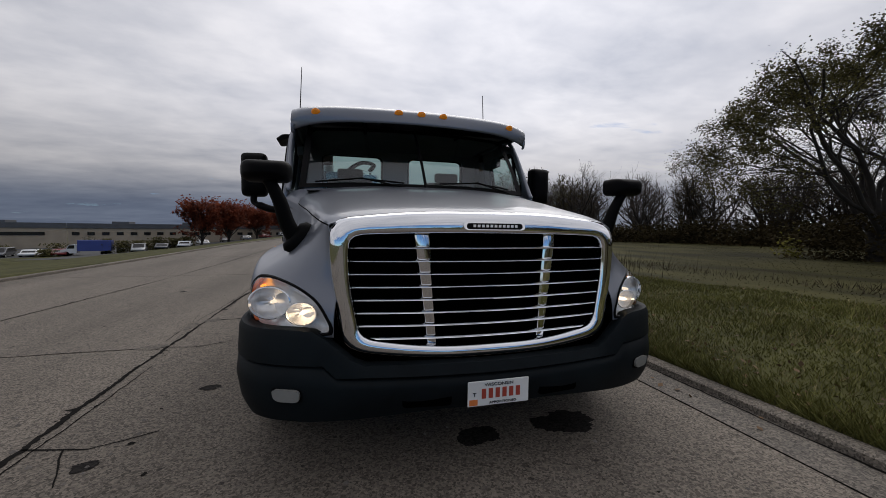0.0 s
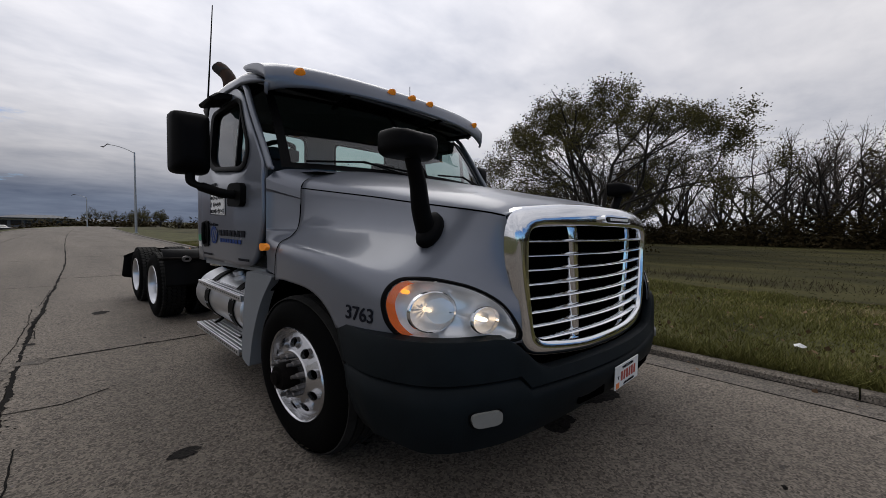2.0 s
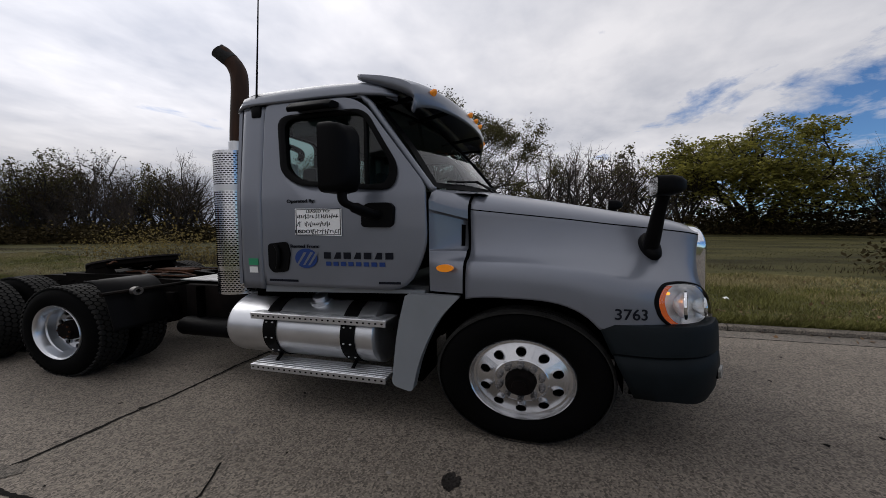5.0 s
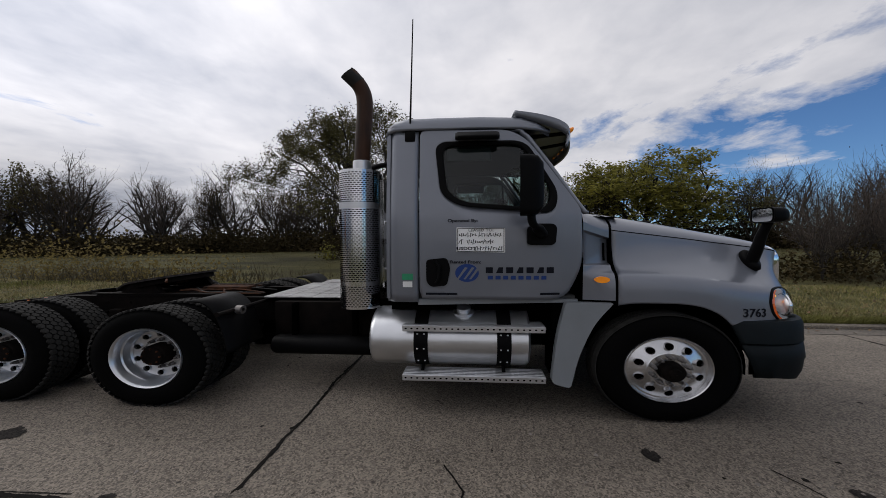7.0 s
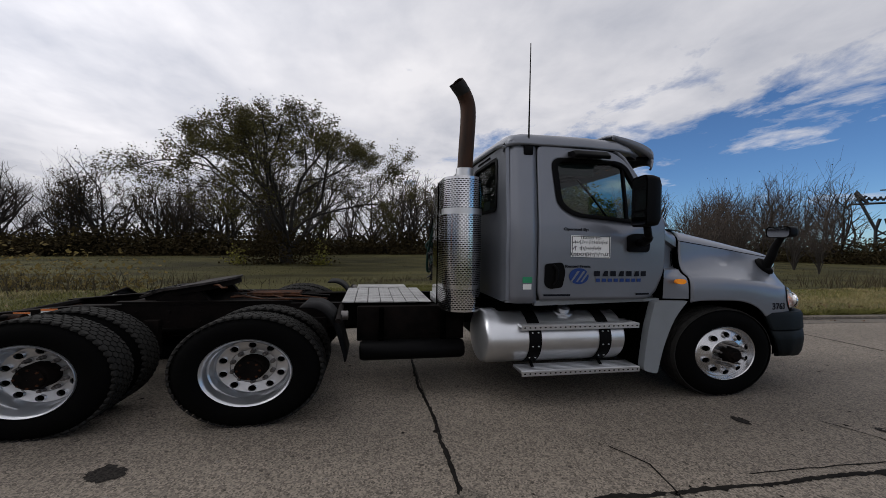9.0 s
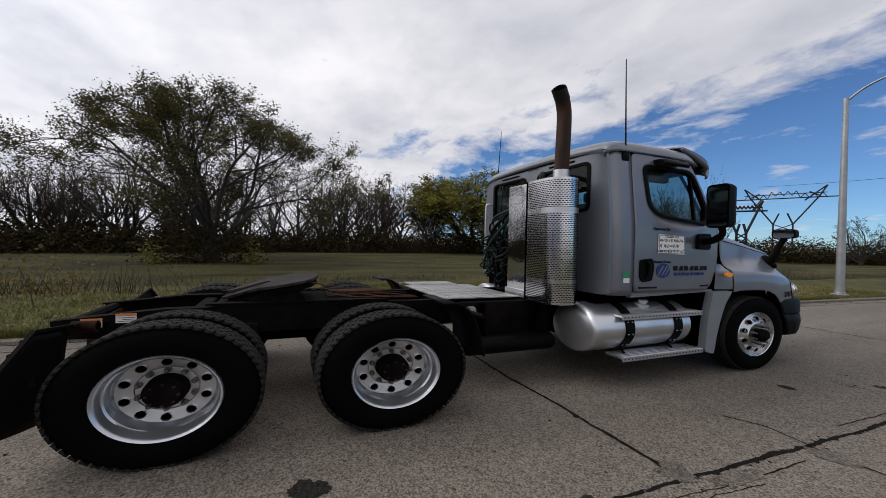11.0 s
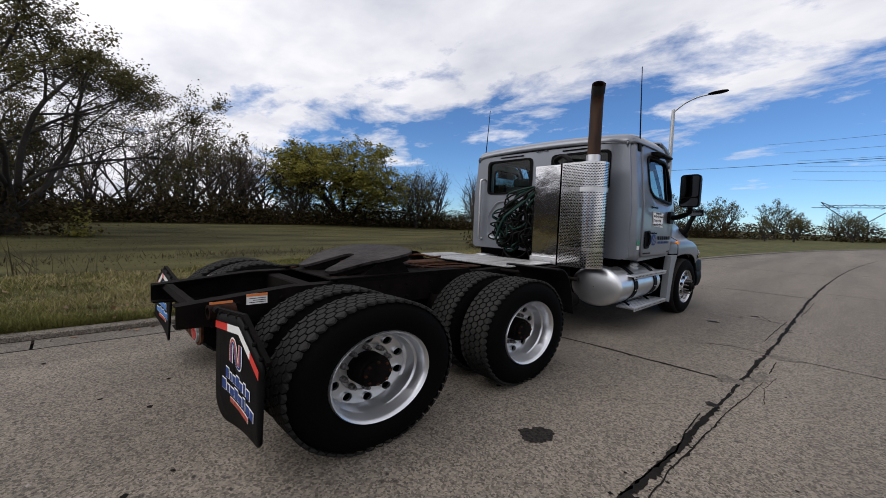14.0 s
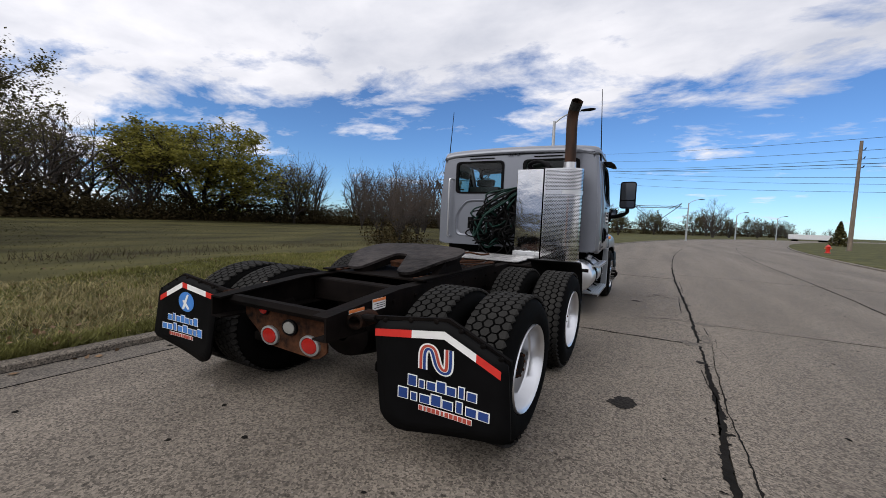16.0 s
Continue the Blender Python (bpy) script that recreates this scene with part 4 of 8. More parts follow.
# headlights in the front corners of the fenders
def make_headlight(side):
    def loop(k, out):
        return [lamp_at(LAMP_MID[0] + (p.x - LAMP_MID[0]) * k, max(0.91, LAMP_MID[1] + (p.y - LAMP_MID[1]) * k), side, out) for p in LAMP]
    b = B()
    loft(b, [loop(1.045, -0.01), loop(1.045, 0.006), loop(1.0, 0.010), loop(0.955, 0.006), loop(0.94, -0.06)], True)
    head = part("headlight", b, BLACK, truck, "teardrop headlight with clear lens and glowing bulbs", smooth=50)
    b = B()
    loft(b, [loop(k, o) for k, o in ((0.96, -0.005), (0.9, -0.035), (0.7, -0.055), (0.4, -0.06), (0.02, -0.06))], True)
    part("reflector", b, LAMP_HOUSING, head, smooth=60)
    edge = [p for p in LAMP[36:84]]
    b = B()
    loft(b, [[lamp_at(p.x * 0.95 + (0.010 + 0.026 * math.sin(math.pi * i / (len(edge) - 1)) ** 0.5) * f, LAMP_MID[1] + (p.y - LAMP_MID[1]) * 0.95 * (1 - 0.06 * f), side, 0.002 - 0.006 * f) for i, p in enumerate(edge) if p.x < -0.165] for f in (0.0, 0.5, 1.0)], False)
    part("side_marker", b, ORANGE, head, "orange side reflector", smooth=60)
    b = B()
    c = lamp_at(-0.165, 1.165, side, -0.02)
    revolve(b, [(0.03, 0.011), (0.0, 0.011), (-0.006, 0.007), (-0.008, 0.001)], c, 12, "y")
    part("turn_bulb", b, AMBER_LIT, head)
    for a_, z_, r, lit in ((-0.075, 1.075, 0.098, LAMP_WARM), (0.135, 1.035, 0.066, LAMP_LIT)):
        c = lamp_at(a_, z_, side, -0.03)
        nrm = (lamp_at(a_, z_, side, 0.1) - lamp_at(a_, z_, side, 0)).normalized()
        fwd = (nrm * 0.45 + Vector((0, -1, 0))).normalized()
        u, v = basis(fwd)
        turn = lambda d, rr, n_=28: [c + fwd * d + (u * math.cos(q) + v * math.sin(q)) * rr for q in (2 * math.pi * k / n_ for k in range(n_))]
        b = B()
        loft(b, [turn(d, rr) for d, rr in ((0.014, r * 1.08), (0.026, r * 1.05), (0.028, r), (0.012, r * 0.95))], True)
        part("bowl_ring", b, CHROME, head, smooth=50)
        b = B()
        facets = lambda d, rr: [c + fwd * (d + 0.002 * (k % 2)) + (u * math.cos(q) + v * math.sin(q)) * rr for k, q in enumerate(2 * math.pi * j / 26 for j in range(26))]
        loft(b, [facets(d, rr) for d, rr in ((0.010, r * 0.95), (-0.012, r * 0.80), (-0.026, r * 0.58), (-0.036, r * 0.36), (-0.042, 0.002))], True)
        bowl = part("lamp_bowl", b, BOWL, head, "faceted chrome lamp bowl", smooth=25)
        b = B()
        out_ = 0.024 if lit is LAMP_LIT else 0.0
        loft(b, [turn(d, rr, 16) for d, rr in ((-0.036, 0.011), (out_ - 0.010, 0.011), (out_, 0.008), (out_ + 0.004, 0.002))], True)
        part("bulb", b, lit, bowl, smooth=50)
    b = B()
    loft(b, [loop(k, o) for k, o in ((0.965, 0.006), (0.9, 0.014), (0.7, 0.020), (0.4, 0.024), (0.02, 0.025))], True)
    lens = part("lens", b, LENS, head, smooth=70)
    lens.visible_shadow = False


both(make_headlight)


# fender number
num_c = hood_at(3.12, 1.02, -1, 0.011)
num_r = (hood_at(3.45, 1.02, -1) - hood_at(2.9, 1.02, -1)).normalized()
num_u = (hood_at(3.18, 1.06, -1) - hood_at(3.18, 0.98, -1)).normalized()
words("3763", 0.105, DARK_INK, hood, num_c, num_r, num_u, "dark unit number on the fender", 0.0012,
      put=lambda u, v, w: hood_at(3.12 + u / 0.215, 1.02 + v, -1, 0.006 + w))


# wheel wells in shade black and a plain box added in the engine bay, so that no daylight shows under the hood
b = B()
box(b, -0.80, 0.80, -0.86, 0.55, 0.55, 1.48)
part("engine_bay_blocker", b, VOID, truck)


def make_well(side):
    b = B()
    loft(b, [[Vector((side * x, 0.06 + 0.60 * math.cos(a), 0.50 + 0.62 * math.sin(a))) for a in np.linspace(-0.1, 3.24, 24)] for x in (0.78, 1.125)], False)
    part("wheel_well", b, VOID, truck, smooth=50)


both(make_well)


# cab
def cab_x(z, y=1.2):
    return 1.150 - 0.085 * max(0.0, z - 1.9) - 0.03 * max(0.0, 1.35 - z) - 0.05 * smoothstep(0.95, 0.5, y)


def side_pt(side, y, z, out=0.0):
    return Vector((side * (cab_x(z, y) + out), y, z))


DOOR = rounded([(1.745, 1.125), (1.745, 2.70), (1.10, 2.69), (0.97, 2.60), (0.585, 1.965), (0.572, 1.46), (0.70, 1.125)], [0.03, 0.05, 0.1, 0.1, 0.05, 0.15, 0.12], 6)
WINDOW = rounded([(1.615, 2.575), (0.99, 2.575), (0.765, 2.12), (0.80, 1.945), (1.44, 2.01), (1.57, 2.11)], [0.10, 0.10, 0.1, 0.08, 0.1, 0.12], 6)
WCEN = (1.18, 2.3)


def make_door(side):
    name = "door"
    do, wi = by_angle(DOOR, WCEN, 144), by_angle(WINDOW, WCEN, 144)
    b = B()
    loft(b, [[side_pt(side, p.x, p.y) for p in [a.lerp(c, k) for a, c in zip(do, wi)]] for k in (0, 0.04, 0.2, 0.4, 0.6, 0.8, 1.0)], True)
    door = part(name, b, PAINT, truck, "silver-grey cab door with dark window", smooth=40)
    solid(door, 0.04, 0)
    b = B()
    wi2 = [p.lerp(Vector(WCEN), -0.05) for p in wi]
    wi3 = [p.lerp(Vector(WCEN), 0.075) for p in wi]
    loft(b, [[side_pt(side, p.x, p.y, o) for p in lp] for lp, o in ((wi2, 0.021), (wi2, 0.027), (wi, 0.030), (wi3, 0.022), (wi3, -0.02))], True)
    part("window_seal", b, BLACK, door, smooth=40)
    b = B()
    b.faces.new([b.verts.new(side_pt(side, p.x, p.y, -0.004)) for p in wi])
    pane = part("window_pane", b, GLASS_SIDE, door)
    pane.visible_shadow = False
    b = B()
    loft(b, [[side_pt(side, y - 0.010, z, o), side_pt(side, y + 0.010, z, o), side_pt(side, y + 0.010, z, o - 0.03), side_pt(side, y - 0.010, z, o - 0.03)] for y, z, o in ((0.96, 1.97, 0.012), (0.985, 2.56, 0.012))], True, True)
    part("quarter_bar", b, BLACK, door)
    b = B()
    prism(b, rounded([(1.695, 1.29), (1.695, 1.50), (1.545, 1.52), (1.52, 1.42), (1.545, 1.255), (1.66, 1.24)], 0.03, 4), lambda u, v, w: side_pt(side, u, v, 0.018 + w), 0.012)
    handle = part("door_handle", b, BLACK, door, "black recessed door handle", smooth=40)
    b = B()
    tube(b, [side_pt(side, 1.63, 1.49, 0.035), side_pt(side, 1.60, 1.44, 0.045), side_pt(side, 1.60, 1.33, 0.045), side_pt(side, 1.62, 1.28, 0.035)], 0.014, 8)
    part("handle_grip", b, BLACK, handle, smooth=50)
    b = B()
    lp = rounded([(0.0, 0.0), (0.0, 0.045), (0.10, 0.035), (0.15, -0.02), (0.13, -0.05), (0.05, -0.015)], 0.015, 3)
    loft(b, [[side_pt(side, y, 2.615 + v * k, 0.012 + u * k) for u, v in lp] for y, k in ((1.17, 0.85), (1.19, 1.0), (1.46, 1.0), (1.48, 0.85))], True, True)
    part("look_down_mirror", b, BLACK, door, "small black look-down mirror", smooth=40)
    b = B()
    box(b, side * (cab_x(2.5) - 0.03), side * (cab_x(2.5) - 0.10), 1.22, 1.56, 2.42, 2.54, 0.02)
    part("sun_blind", b, TRIM, door)
    return door


doors = {side: make_door(side) for side in (-1, 1)}

# writing and marks on the door that faces the road
d0 = doors[-1]
sg = lambda y, z, o=0.026: side_pt(-1, y, z, o)
b = B()
prism(b, [(1.474, 1.805), (1.128, 1.795), (1.128, 1.568), (1.474, 1.578)], lambda u, v, w: sg(u, v, 0.0225 + w), 0.003)
sign = part("lease_sign", b, PAPER, d0, "white paper sign with handwritten lines")
rt, upv = (0, -1, 0), (-0.02, 0, 1)
b = B()
for y0, y1, z0, z1 in ((1.468, 1.134, 1.797, 1.792), (1.468, 1.134, 1.581, 1.576), (1.468, 1.463, 1.797, 1.576), (1.139, 1.134, 1.797, 1.576)):
    prism(b, [(y0, z0), (y1, z0), (y1, z1), (y0, z1)], lambda u, v, w: sg(u, v, 0.0258 + w), 0.0012)
part("sign_border", b, DARK_INK, sign)
words("LEASED TO:", 0.034, DARK_INK, sign, sg(1.30, 1.777, 0.0268), rt, upv)
words("USDOT", 0.042, DARK_INK, sign, sg(1.405, 1.605, 0.0268), rt, upv, bold=0.001)
b = B()
rng = random.Random(4)
for y0, y1, z in ((1.455, 1.34, 1.735), (1.315, 1.15, 1.735), (1.455, 1.43, 1.67), (1.40, 1.21, 1.67), (1.34, 1.14, 1.607)):
    y = y0
    while y > y1:
        w_, h_ = rng.uniform(0.008, 0.016), rng.uniform(0.010, 0.025)
        lean_ = rng.uniform(-0.007, 0.002)
        prism(b, [(y + lean_, z + h_), (y - lean_, z - h_), (y - lean_ - 0.0046, z - h_), (y + lean_ - 0.0046, z + h_)], lambda u, v, w: sg(u, v, 0.0258 + w), 0.0015)
        zc_ = z + rng.uniform(-h_, h_) * 0.8
        prism(b, [(y, zc_), (y - w_, zc_ + 0.004), (y - w_, zc_ - 0.0005), (y, zc_ - 0.0045)], lambda u, v, w: sg(u, v, 0.0260 + w), 0.0015)
        y -= w_ + 0.0045
tagged(part("handwriting", b, DARK_INK, sign), kind="stuff")
words("Operated By:", 0.040, DARK_INK, d0, sg(1.43, 1.868, 0.0225), rt, upv, bold=0.001)
words("Rented From:", 0.040, DARK_INK, d0, sg(1.41, 1.478, 0.0225), rt, upv, bold=0.001)
b = B()
cen = Vector((1.40, 1.375))
prism(b, [(cen.x + 0.085 * math.cos(a), cen.y + 0.085 * math.sin(a)) for a in np.linspace(0, 2 * math.pi, 30)[:-1]], lambda u, v, w: sg(u, v, 0.0215 + w), 0.002)
logo = part("company_mark", b, BLUE_INK, d0, "blue round company mark")
b = B()
for s0 in (-0.06, -0.02, 0.03):
    prism(b, [(cen.x + s0 + 0.045, cen.y - 0.06), (cen.x + s0 + 0.03, cen.y - 0.06), (cen.x + s0 - 0.035, cen.y + 0.05), (cen.x + s0 - 0.015, cen.y + 0.055)], lambda u, v, w: sg(u, v, 0.024 + w), 0.001)
part("mark_strokes", b, PAINT, logo)
for k in range(7):
    b = B()
    y = 1.265 - 0.072 * k
    prism(b, [(y, 1.375), (y - 0.05, 1.375), (y - 0.05, 1.43), (y - (0.02 if k % 2 else 0.0), 1.43)], lambda u, v, w: sg(u, v, 0.0215 + w), 0.002)
    part("company_letter", b, DARK_INK, d0, "dark block letter bar")
for k in range(8):
    b = B()
    y = 1.25 - 0.054 * k
    prism(b, [(y, 1.315), (y - 0.036, 1.315), (y - 0.036, 1.35), (y, 1.35)], lambda u, v, w: sg(u, v, 0.0215 + w), 0.002)
    part("company_letter", b, BLUE_INK, d0, "blue block letter bar")
b = B()
prism(b, [(1.70, 1.165), (1.47, 1.165), (1.47, 1.185), (1.70, 1.185)], lambda u, v, w: sg(u, v, 0.0215 + w), 0.002)
part("maker_strip", b, DARK_INK, d0)
b = B()
prism(b, [(0.88, 1.17), (0.74, 1.17), (0.74, 1.19), (0.88, 1.19)], lambda u, v, w: sg(u, v, 0.0215 + w), 0.002)
part("maker_strip", b, DARK_INK, d0)


def make_cab_side(side):
    b = B()
    zs = np.linspace(1.09, 2.715, 22)
    loft(b, [[side_pt(side, y, z, -0.005 - 0.06 * smoothstep(1.90, 1.985, y) ** 2) for z in zs] for y in (1.757, 1.80, 1.86, 1.90, 1.93, 1.96, 1.985)], False)
    pan = part("rear_quarter", b, PAINT, truck, smooth=50)
    solid(pan, 0.03, 0)
    b = B()
    prism(b, [(1.76, 1.06), (1.76, 1.115), (0.60, 1.118), (0.60, 1.09)], lambda u, v, w: side_pt(side, u, v, -0.05 + w), 0.045)
    part("door_sill", b, PAINT_DULL, truck)
    # roof rail above the door and the windscreen pillar
    b = B()
    rail = [(1.75, 2.712), (1.10, 2.706), (0.985, 2.655), (0.90, 2.53), (0.58, 1.985), (0.545, 1.95)]
    tube(b, [side_pt(side, p.x, p.y, -0.016) for p in bez([(y, z, 0) for y, z in rail], 6)], 0.022, 8)
    part("pillar", b, PAINT, truck, smooth=60)


both(make_cab_side)
b = B()
prism(b, [(1.875, 1.365), (1.795, 1.365), (1.795, 1.305), (1.875, 1.305)], lambda u, v, w: sg(u, v, 0.012 + w), 0.002)
part("quarter_sticker", b, GREEN_STICKER, truck, "green square sticker")
b = B()
prism(b, [(1.87, 1.29), (1.80, 1.29), (1.80, 1.235), (1.87, 1.235)], lambda u, v, w: sg(u, v, 0.012 + w), 0.002)
part("quarter_sticker", b, WHITE, truck, "small white sticker")

# roof
bm = B()
prof = [(-1.087, 2.70), (-1.075, 2.765), (-1.02, 2.805), (-0.80, 2.832), (-0.4, 2.85), (0, 2.855)]
prof = prof + [(-x, z) for x, z in prof[-2::-1]]
prof = [(p.x, p.y) for p in bez([(x, z, 0) for x, z in prof], 3)]
rows = []
for y, dz, k in ((0.80, -0.10, 0.94), (0.90, -0.045, 0.97), (1.02, -0.012, 0.99), (1.3, 0, 1), (1.6, 0, 1), (1.85, -0.004, 1), (1.93, -0.02, 0.99), (1.975, -0.06, 0.975), (1.99, -0.12, 0.965)):
    rows.append([Vector((x * k, y, z + dz * (1 if z > 2.72 else 0.3))) for x, z in prof])
loft(bm, rows, False)
roof = part("roof", bm, PAINT, truck, "silver-grey cab roof", smooth=50)
solid(roof, 0.03, 1)
words("3763", 0.085, DARK_INK, roof, (0.0, 2.010, 2.765), (-1, 0, 0), (0, -0.25, 1), bold=0.002)

b = B()
tube(b, [(-1.050, 2.003, 2.712), (-0.6, 2.004, 2.722), (0.0, 2.004, 2.727), (0.6, 2.004, 2.722), (1.050, 2.003, 2.712)], 0.007, 6)
part("rear_gutter", b, BLACK, roof)
for side in (-1, 1):
    b = B()
    tube(b, [Vector((side * (1.087 * k + 0.003), y, 2.697)) for y, k in ((1.02, 0.99), (1.3, 1), (1.6, 1), (1.85, 1), (1.93, 0.99), (1.975, 0.975))], 0.007, 6)
    part("roof_gutter", b, BLACK, roof)

# rear wall with two windows
RW = {-1: rounded([(-0.86, 2.07), (-0.86, 2.62), (-0.15, 2.62), (-0.15, 2.07)], 0.07, 6), 1: rounded([(0.86, 2.07), (0.86, 2.62), (0.15, 2.62), (0.15, 2.07)], 0.07, 6)}
bm = B()
for side in (-1, 1):
    outer = [(0.0, 1.09), (side * 1.12, 1.09), (side * 1.12, 1.9), (side * 1.06, 2.72), (0.0, 2.735)]
    c = (side * 0.51, 2.36)
    o, i = by_angle(outer, c, 96), by_angle(RW[side], c, 96)
    loft(bm, [[Vector((p.x, 1.985, p.y)) for p in o], [Vector((p.x, 1.985, p.y)) for p in i]], True)
wall = part("rear_wall", bm, PAINT, truck, "silver-grey cab back with two windows")
solid(wall, 0.03, 0)
for side in (-1, 1):
    b = B()
    i = by_angle(RW[side], (side * 0.51, 2.36), 64)
    i2 = [p.lerp(Vector((side * 0.51, 2.36)), 0.06) for p in i]
    i0 = [p.lerp(Vector((side * 0.51, 2.36)), -0.05) for p in i]
    loft(b, [[Vector((p.x, y, p.y)) for p in lp] for lp, y in ((i0, 2.001), (i0, 2.008), (i2, 2.008), (i2, 1.97))], True)
    seal = part("window_seal", b, BLACK, wall, smooth=30)
    b = B()
    b.faces.new([b.verts.new((p.x, 1.982, p.y)) for p in i])
    pane = part("window_pane", b, GLASS_REAR, wall)
    pane.visible_shadow = False
    b = B()
    box(b, side * 0.28, side * 0.66, 1.998, 2.012, 2.665, 2.685, 0.004, 1)
    part("roof_vent_strip", b, BLACK, wall)
b = B()
for loop in (rounded([(0.05, 1.25), (0.05, 1.95), (0.70, 1.95), (0.86, 1.70), (0.86, 1.25)], 0.1, 5),):
    o = by_angle(loop, (0.45, 1.6), 64)
    i = [p.lerp(Vector((0.45, 1.6)), 0.12) for p in o]
    loft(b, [[Vector((p.x, 2.0, p.y)) for p in o], [Vector((p.x, 2.018, p.y)) for p in [a.lerp(c, .4) for a, c in zip(o, i)]], [Vector((p.x, 2.0, p.y)) for p in i]], True)
part("pressed_rib", b, PAINT, wall, smooth=60)
b = B()
tube(b, bez([(0.95, 2.0, 1.25), (0.95, 2.06, 1.27), (0.95, 2.07, 1.7), (0.95, 2.07, 2.25), (0.93, 2.05, 2.32), (0.92, 2.0, 2.32)], 5), 0.016, 8)
part("grab_rail", b, ALU, truck, "bent aluminium grab rail", smooth=60)

# windscreen
def ws(u, t, out=0.0):
    bot = Vector((u * 0.995, 0.30 + 0.27 * u * u, 1.955))
    top = Vector((u * 0.945, 0.83 + 0.16 * u * u, 2.69))
    return bot.lerp(top, t) + Vector((0, -0.8 * out, 0.55 * out)) + Vector((0, -0.02 * math.sin(math.pi * t), 0.012 * math.sin(math.pi * t)))


b = B()
loft(b, [[ws(u, t) for t in np.linspace(0, 1, 8)] for u in np.linspace(-1, 1, 24)], False)
shield = part("windscreen", b, GLASS, truck, "two-piece windscreen behind a sun visor", smooth=60)
shield.visible_shadow = False
b = B()
loft(b, [[ws(u, t, 0.006) for u, t in lp] for lp in
         ([(u, 0) for u in np.linspace(-1.01, 1.01, 24)] + [(1.01, t) for t in np.linspace(0.1, 0.9, 8)] + [(u, 1.0) for u in np.linspace(1.01, -1.01, 24)] + [(-1.01, t) for t in np.linspace(0.9, 0.1, 8)],
          [(u, 0.06) for u in np.linspace(-0.955, 0.955, 24)] + [(0.955, t) for t in np.linspace(0.12, 0.88, 8)] + [(u, 0.93) for u in np.linspace(0.955, -0.955, 24)] + [(-0.955, t) for t in np.linspace(0.88, 0.12, 8)])], True)
part("screen_border", b, BLACK, shield)
b = B()
tube(b, [ws(0, t, 0.006) for t in np.linspace(0, 1, 8)], 0.012, 6)
part("screen_post", b, BLACK, shield)
for x0, x1 in ((-0.88, -0.18), (0.12, 0.82)):
    b = B()
    tube(b, [ws(x0, 0.06, 0.03), ws((x0 + x1) / 2, 0.10, 0.035), ws(x1, 0.05, 0.03)], 0.009, 6)
    tube(b, [ws(x1, 0.0, 0.02), ws((x0 + x1) / 2, 0.10, 0.045)], 0.008, 6)
    part("wiper", b, BLACK, shield)

# cowl between hood, door and screen, carrying on the hood's section
def make_cowl(side):
    vv = [0.45 + k * 0.05 for k in range(11)] + [1 + k / 70 for k in range(1, 71)] + [2 + k / 12 for k in range(1, 12)]
    rows = []
    for k in [j / 10 for j in range(11)]:
        row = []
        for v in vv:
            h = hood_skin(v, 0.0, 1)
            if v <= 1:
                u = min(1.0, h.x / 0.995)
                r = Vector((h.x + 0.03 * v, max(0.352, 0.30 + 0.27 * u * u - 0.004), 1.952 - 0.02 * v ** 4))
                w = smoothstep(0.9, 1.0, v)
                r = r.lerp(Vector((cab_x(h.z, 0.572), 0.566, min(h.z + 0.09, 1.95))), w)
            else:
                z = h.z + 0.09 * smoothstep(1.5, 1.0, v)
                r = Vector((cab_x(z, 0.572), 0.566, z))
            q = Vector((h.x, 0.348, h.z)).lerp(r, k)
            dip = smoothstep(1.440, 1.455, h.z) * smoothstep(1.70, 1.685, h.z) * smoothstep(1.0, 0.93, k) if v > 1 else 0.0
            q.x -= dip * (0.052 - 0.03 * k)
            row.append(Vector((side * q.x, q.y, q.z)))
        rows.append(row)
    b = B()
    loft(b, rows, False)
    cowl = part("cowl_panel", b, PAINT, truck, "silver-grey cowl panel with sunk air intake", smooth=35)
    # shadow in the front of the intake, laid on as a near-black strip
    idx = [i for i, v in enumerate(vv) if v > 1 and 1.475 < rows[3][i].z < 1.665]
    b = B()
    loft(b, [[r[i] + Vector((side * 0.004, 0, 0)) for i in idx] for r in rows[1:3]], False)
    part("intake_shade", b, VOID, cowl)
    b = B()
    tube(b, [hood_skin(v, 0.0, side) + Vector((-side * 0.006, 0.009, 0)) for v in np.linspace(0.9, 3, 60)], 0.009, 6)
    part("cowl_seam", b, VOID, cowl)
    b = B()
    prism(b, [(0.45 + 0.052 * math.cos(a), 1.315 + 0.029 * math.sin(a)) for a in np.linspace(0, 2 * math.pi, 25)[:-1]], lambda u, v, w: Vector((side * (1.145 + w * (1 - 75 * (u - 0.45) ** 2)), u, v)), 0.030)
    part("marker_lamp", b, AMBER, cowl, "oval amber marker lamp", smooth=30)


both(make_cowl)
b = B()
loft(b, [[Vector((u * 0.93, y, z)) for u in np.linspace(-1, 1, 12)] for y, z in ((0.25, 1.90), (0.60, 1.925))], False)
part("cowl_top", b, BLACK, truck)

# sun visor with roof lamps
def visor_pt(u, t, out=0.0):
    arc = bez([(0, 1.05, 2.915), (0, 0.86, 2.893), (0, 0.69, 2.858), (0, 0.575, 2.818), (0, 0.512, 2.765), (0, 0.492, 2.655)], 6)
    k = t * (len(arc) - 1)
    p = arc[min(int(k), len(arc) - 2)].lerp(arc[min(int(k) + 1, len(arc) - 1)], k - int(k)) if t < 1 else arc[-1]
    drop = 0.035 * abs(u) ** 8 + 0.010 * u * u
    return Vector((u * 1.06, p.y + 0.19 * u * u * t, p.z - drop - 0.05 * t * abs(u) ** 6 + out))


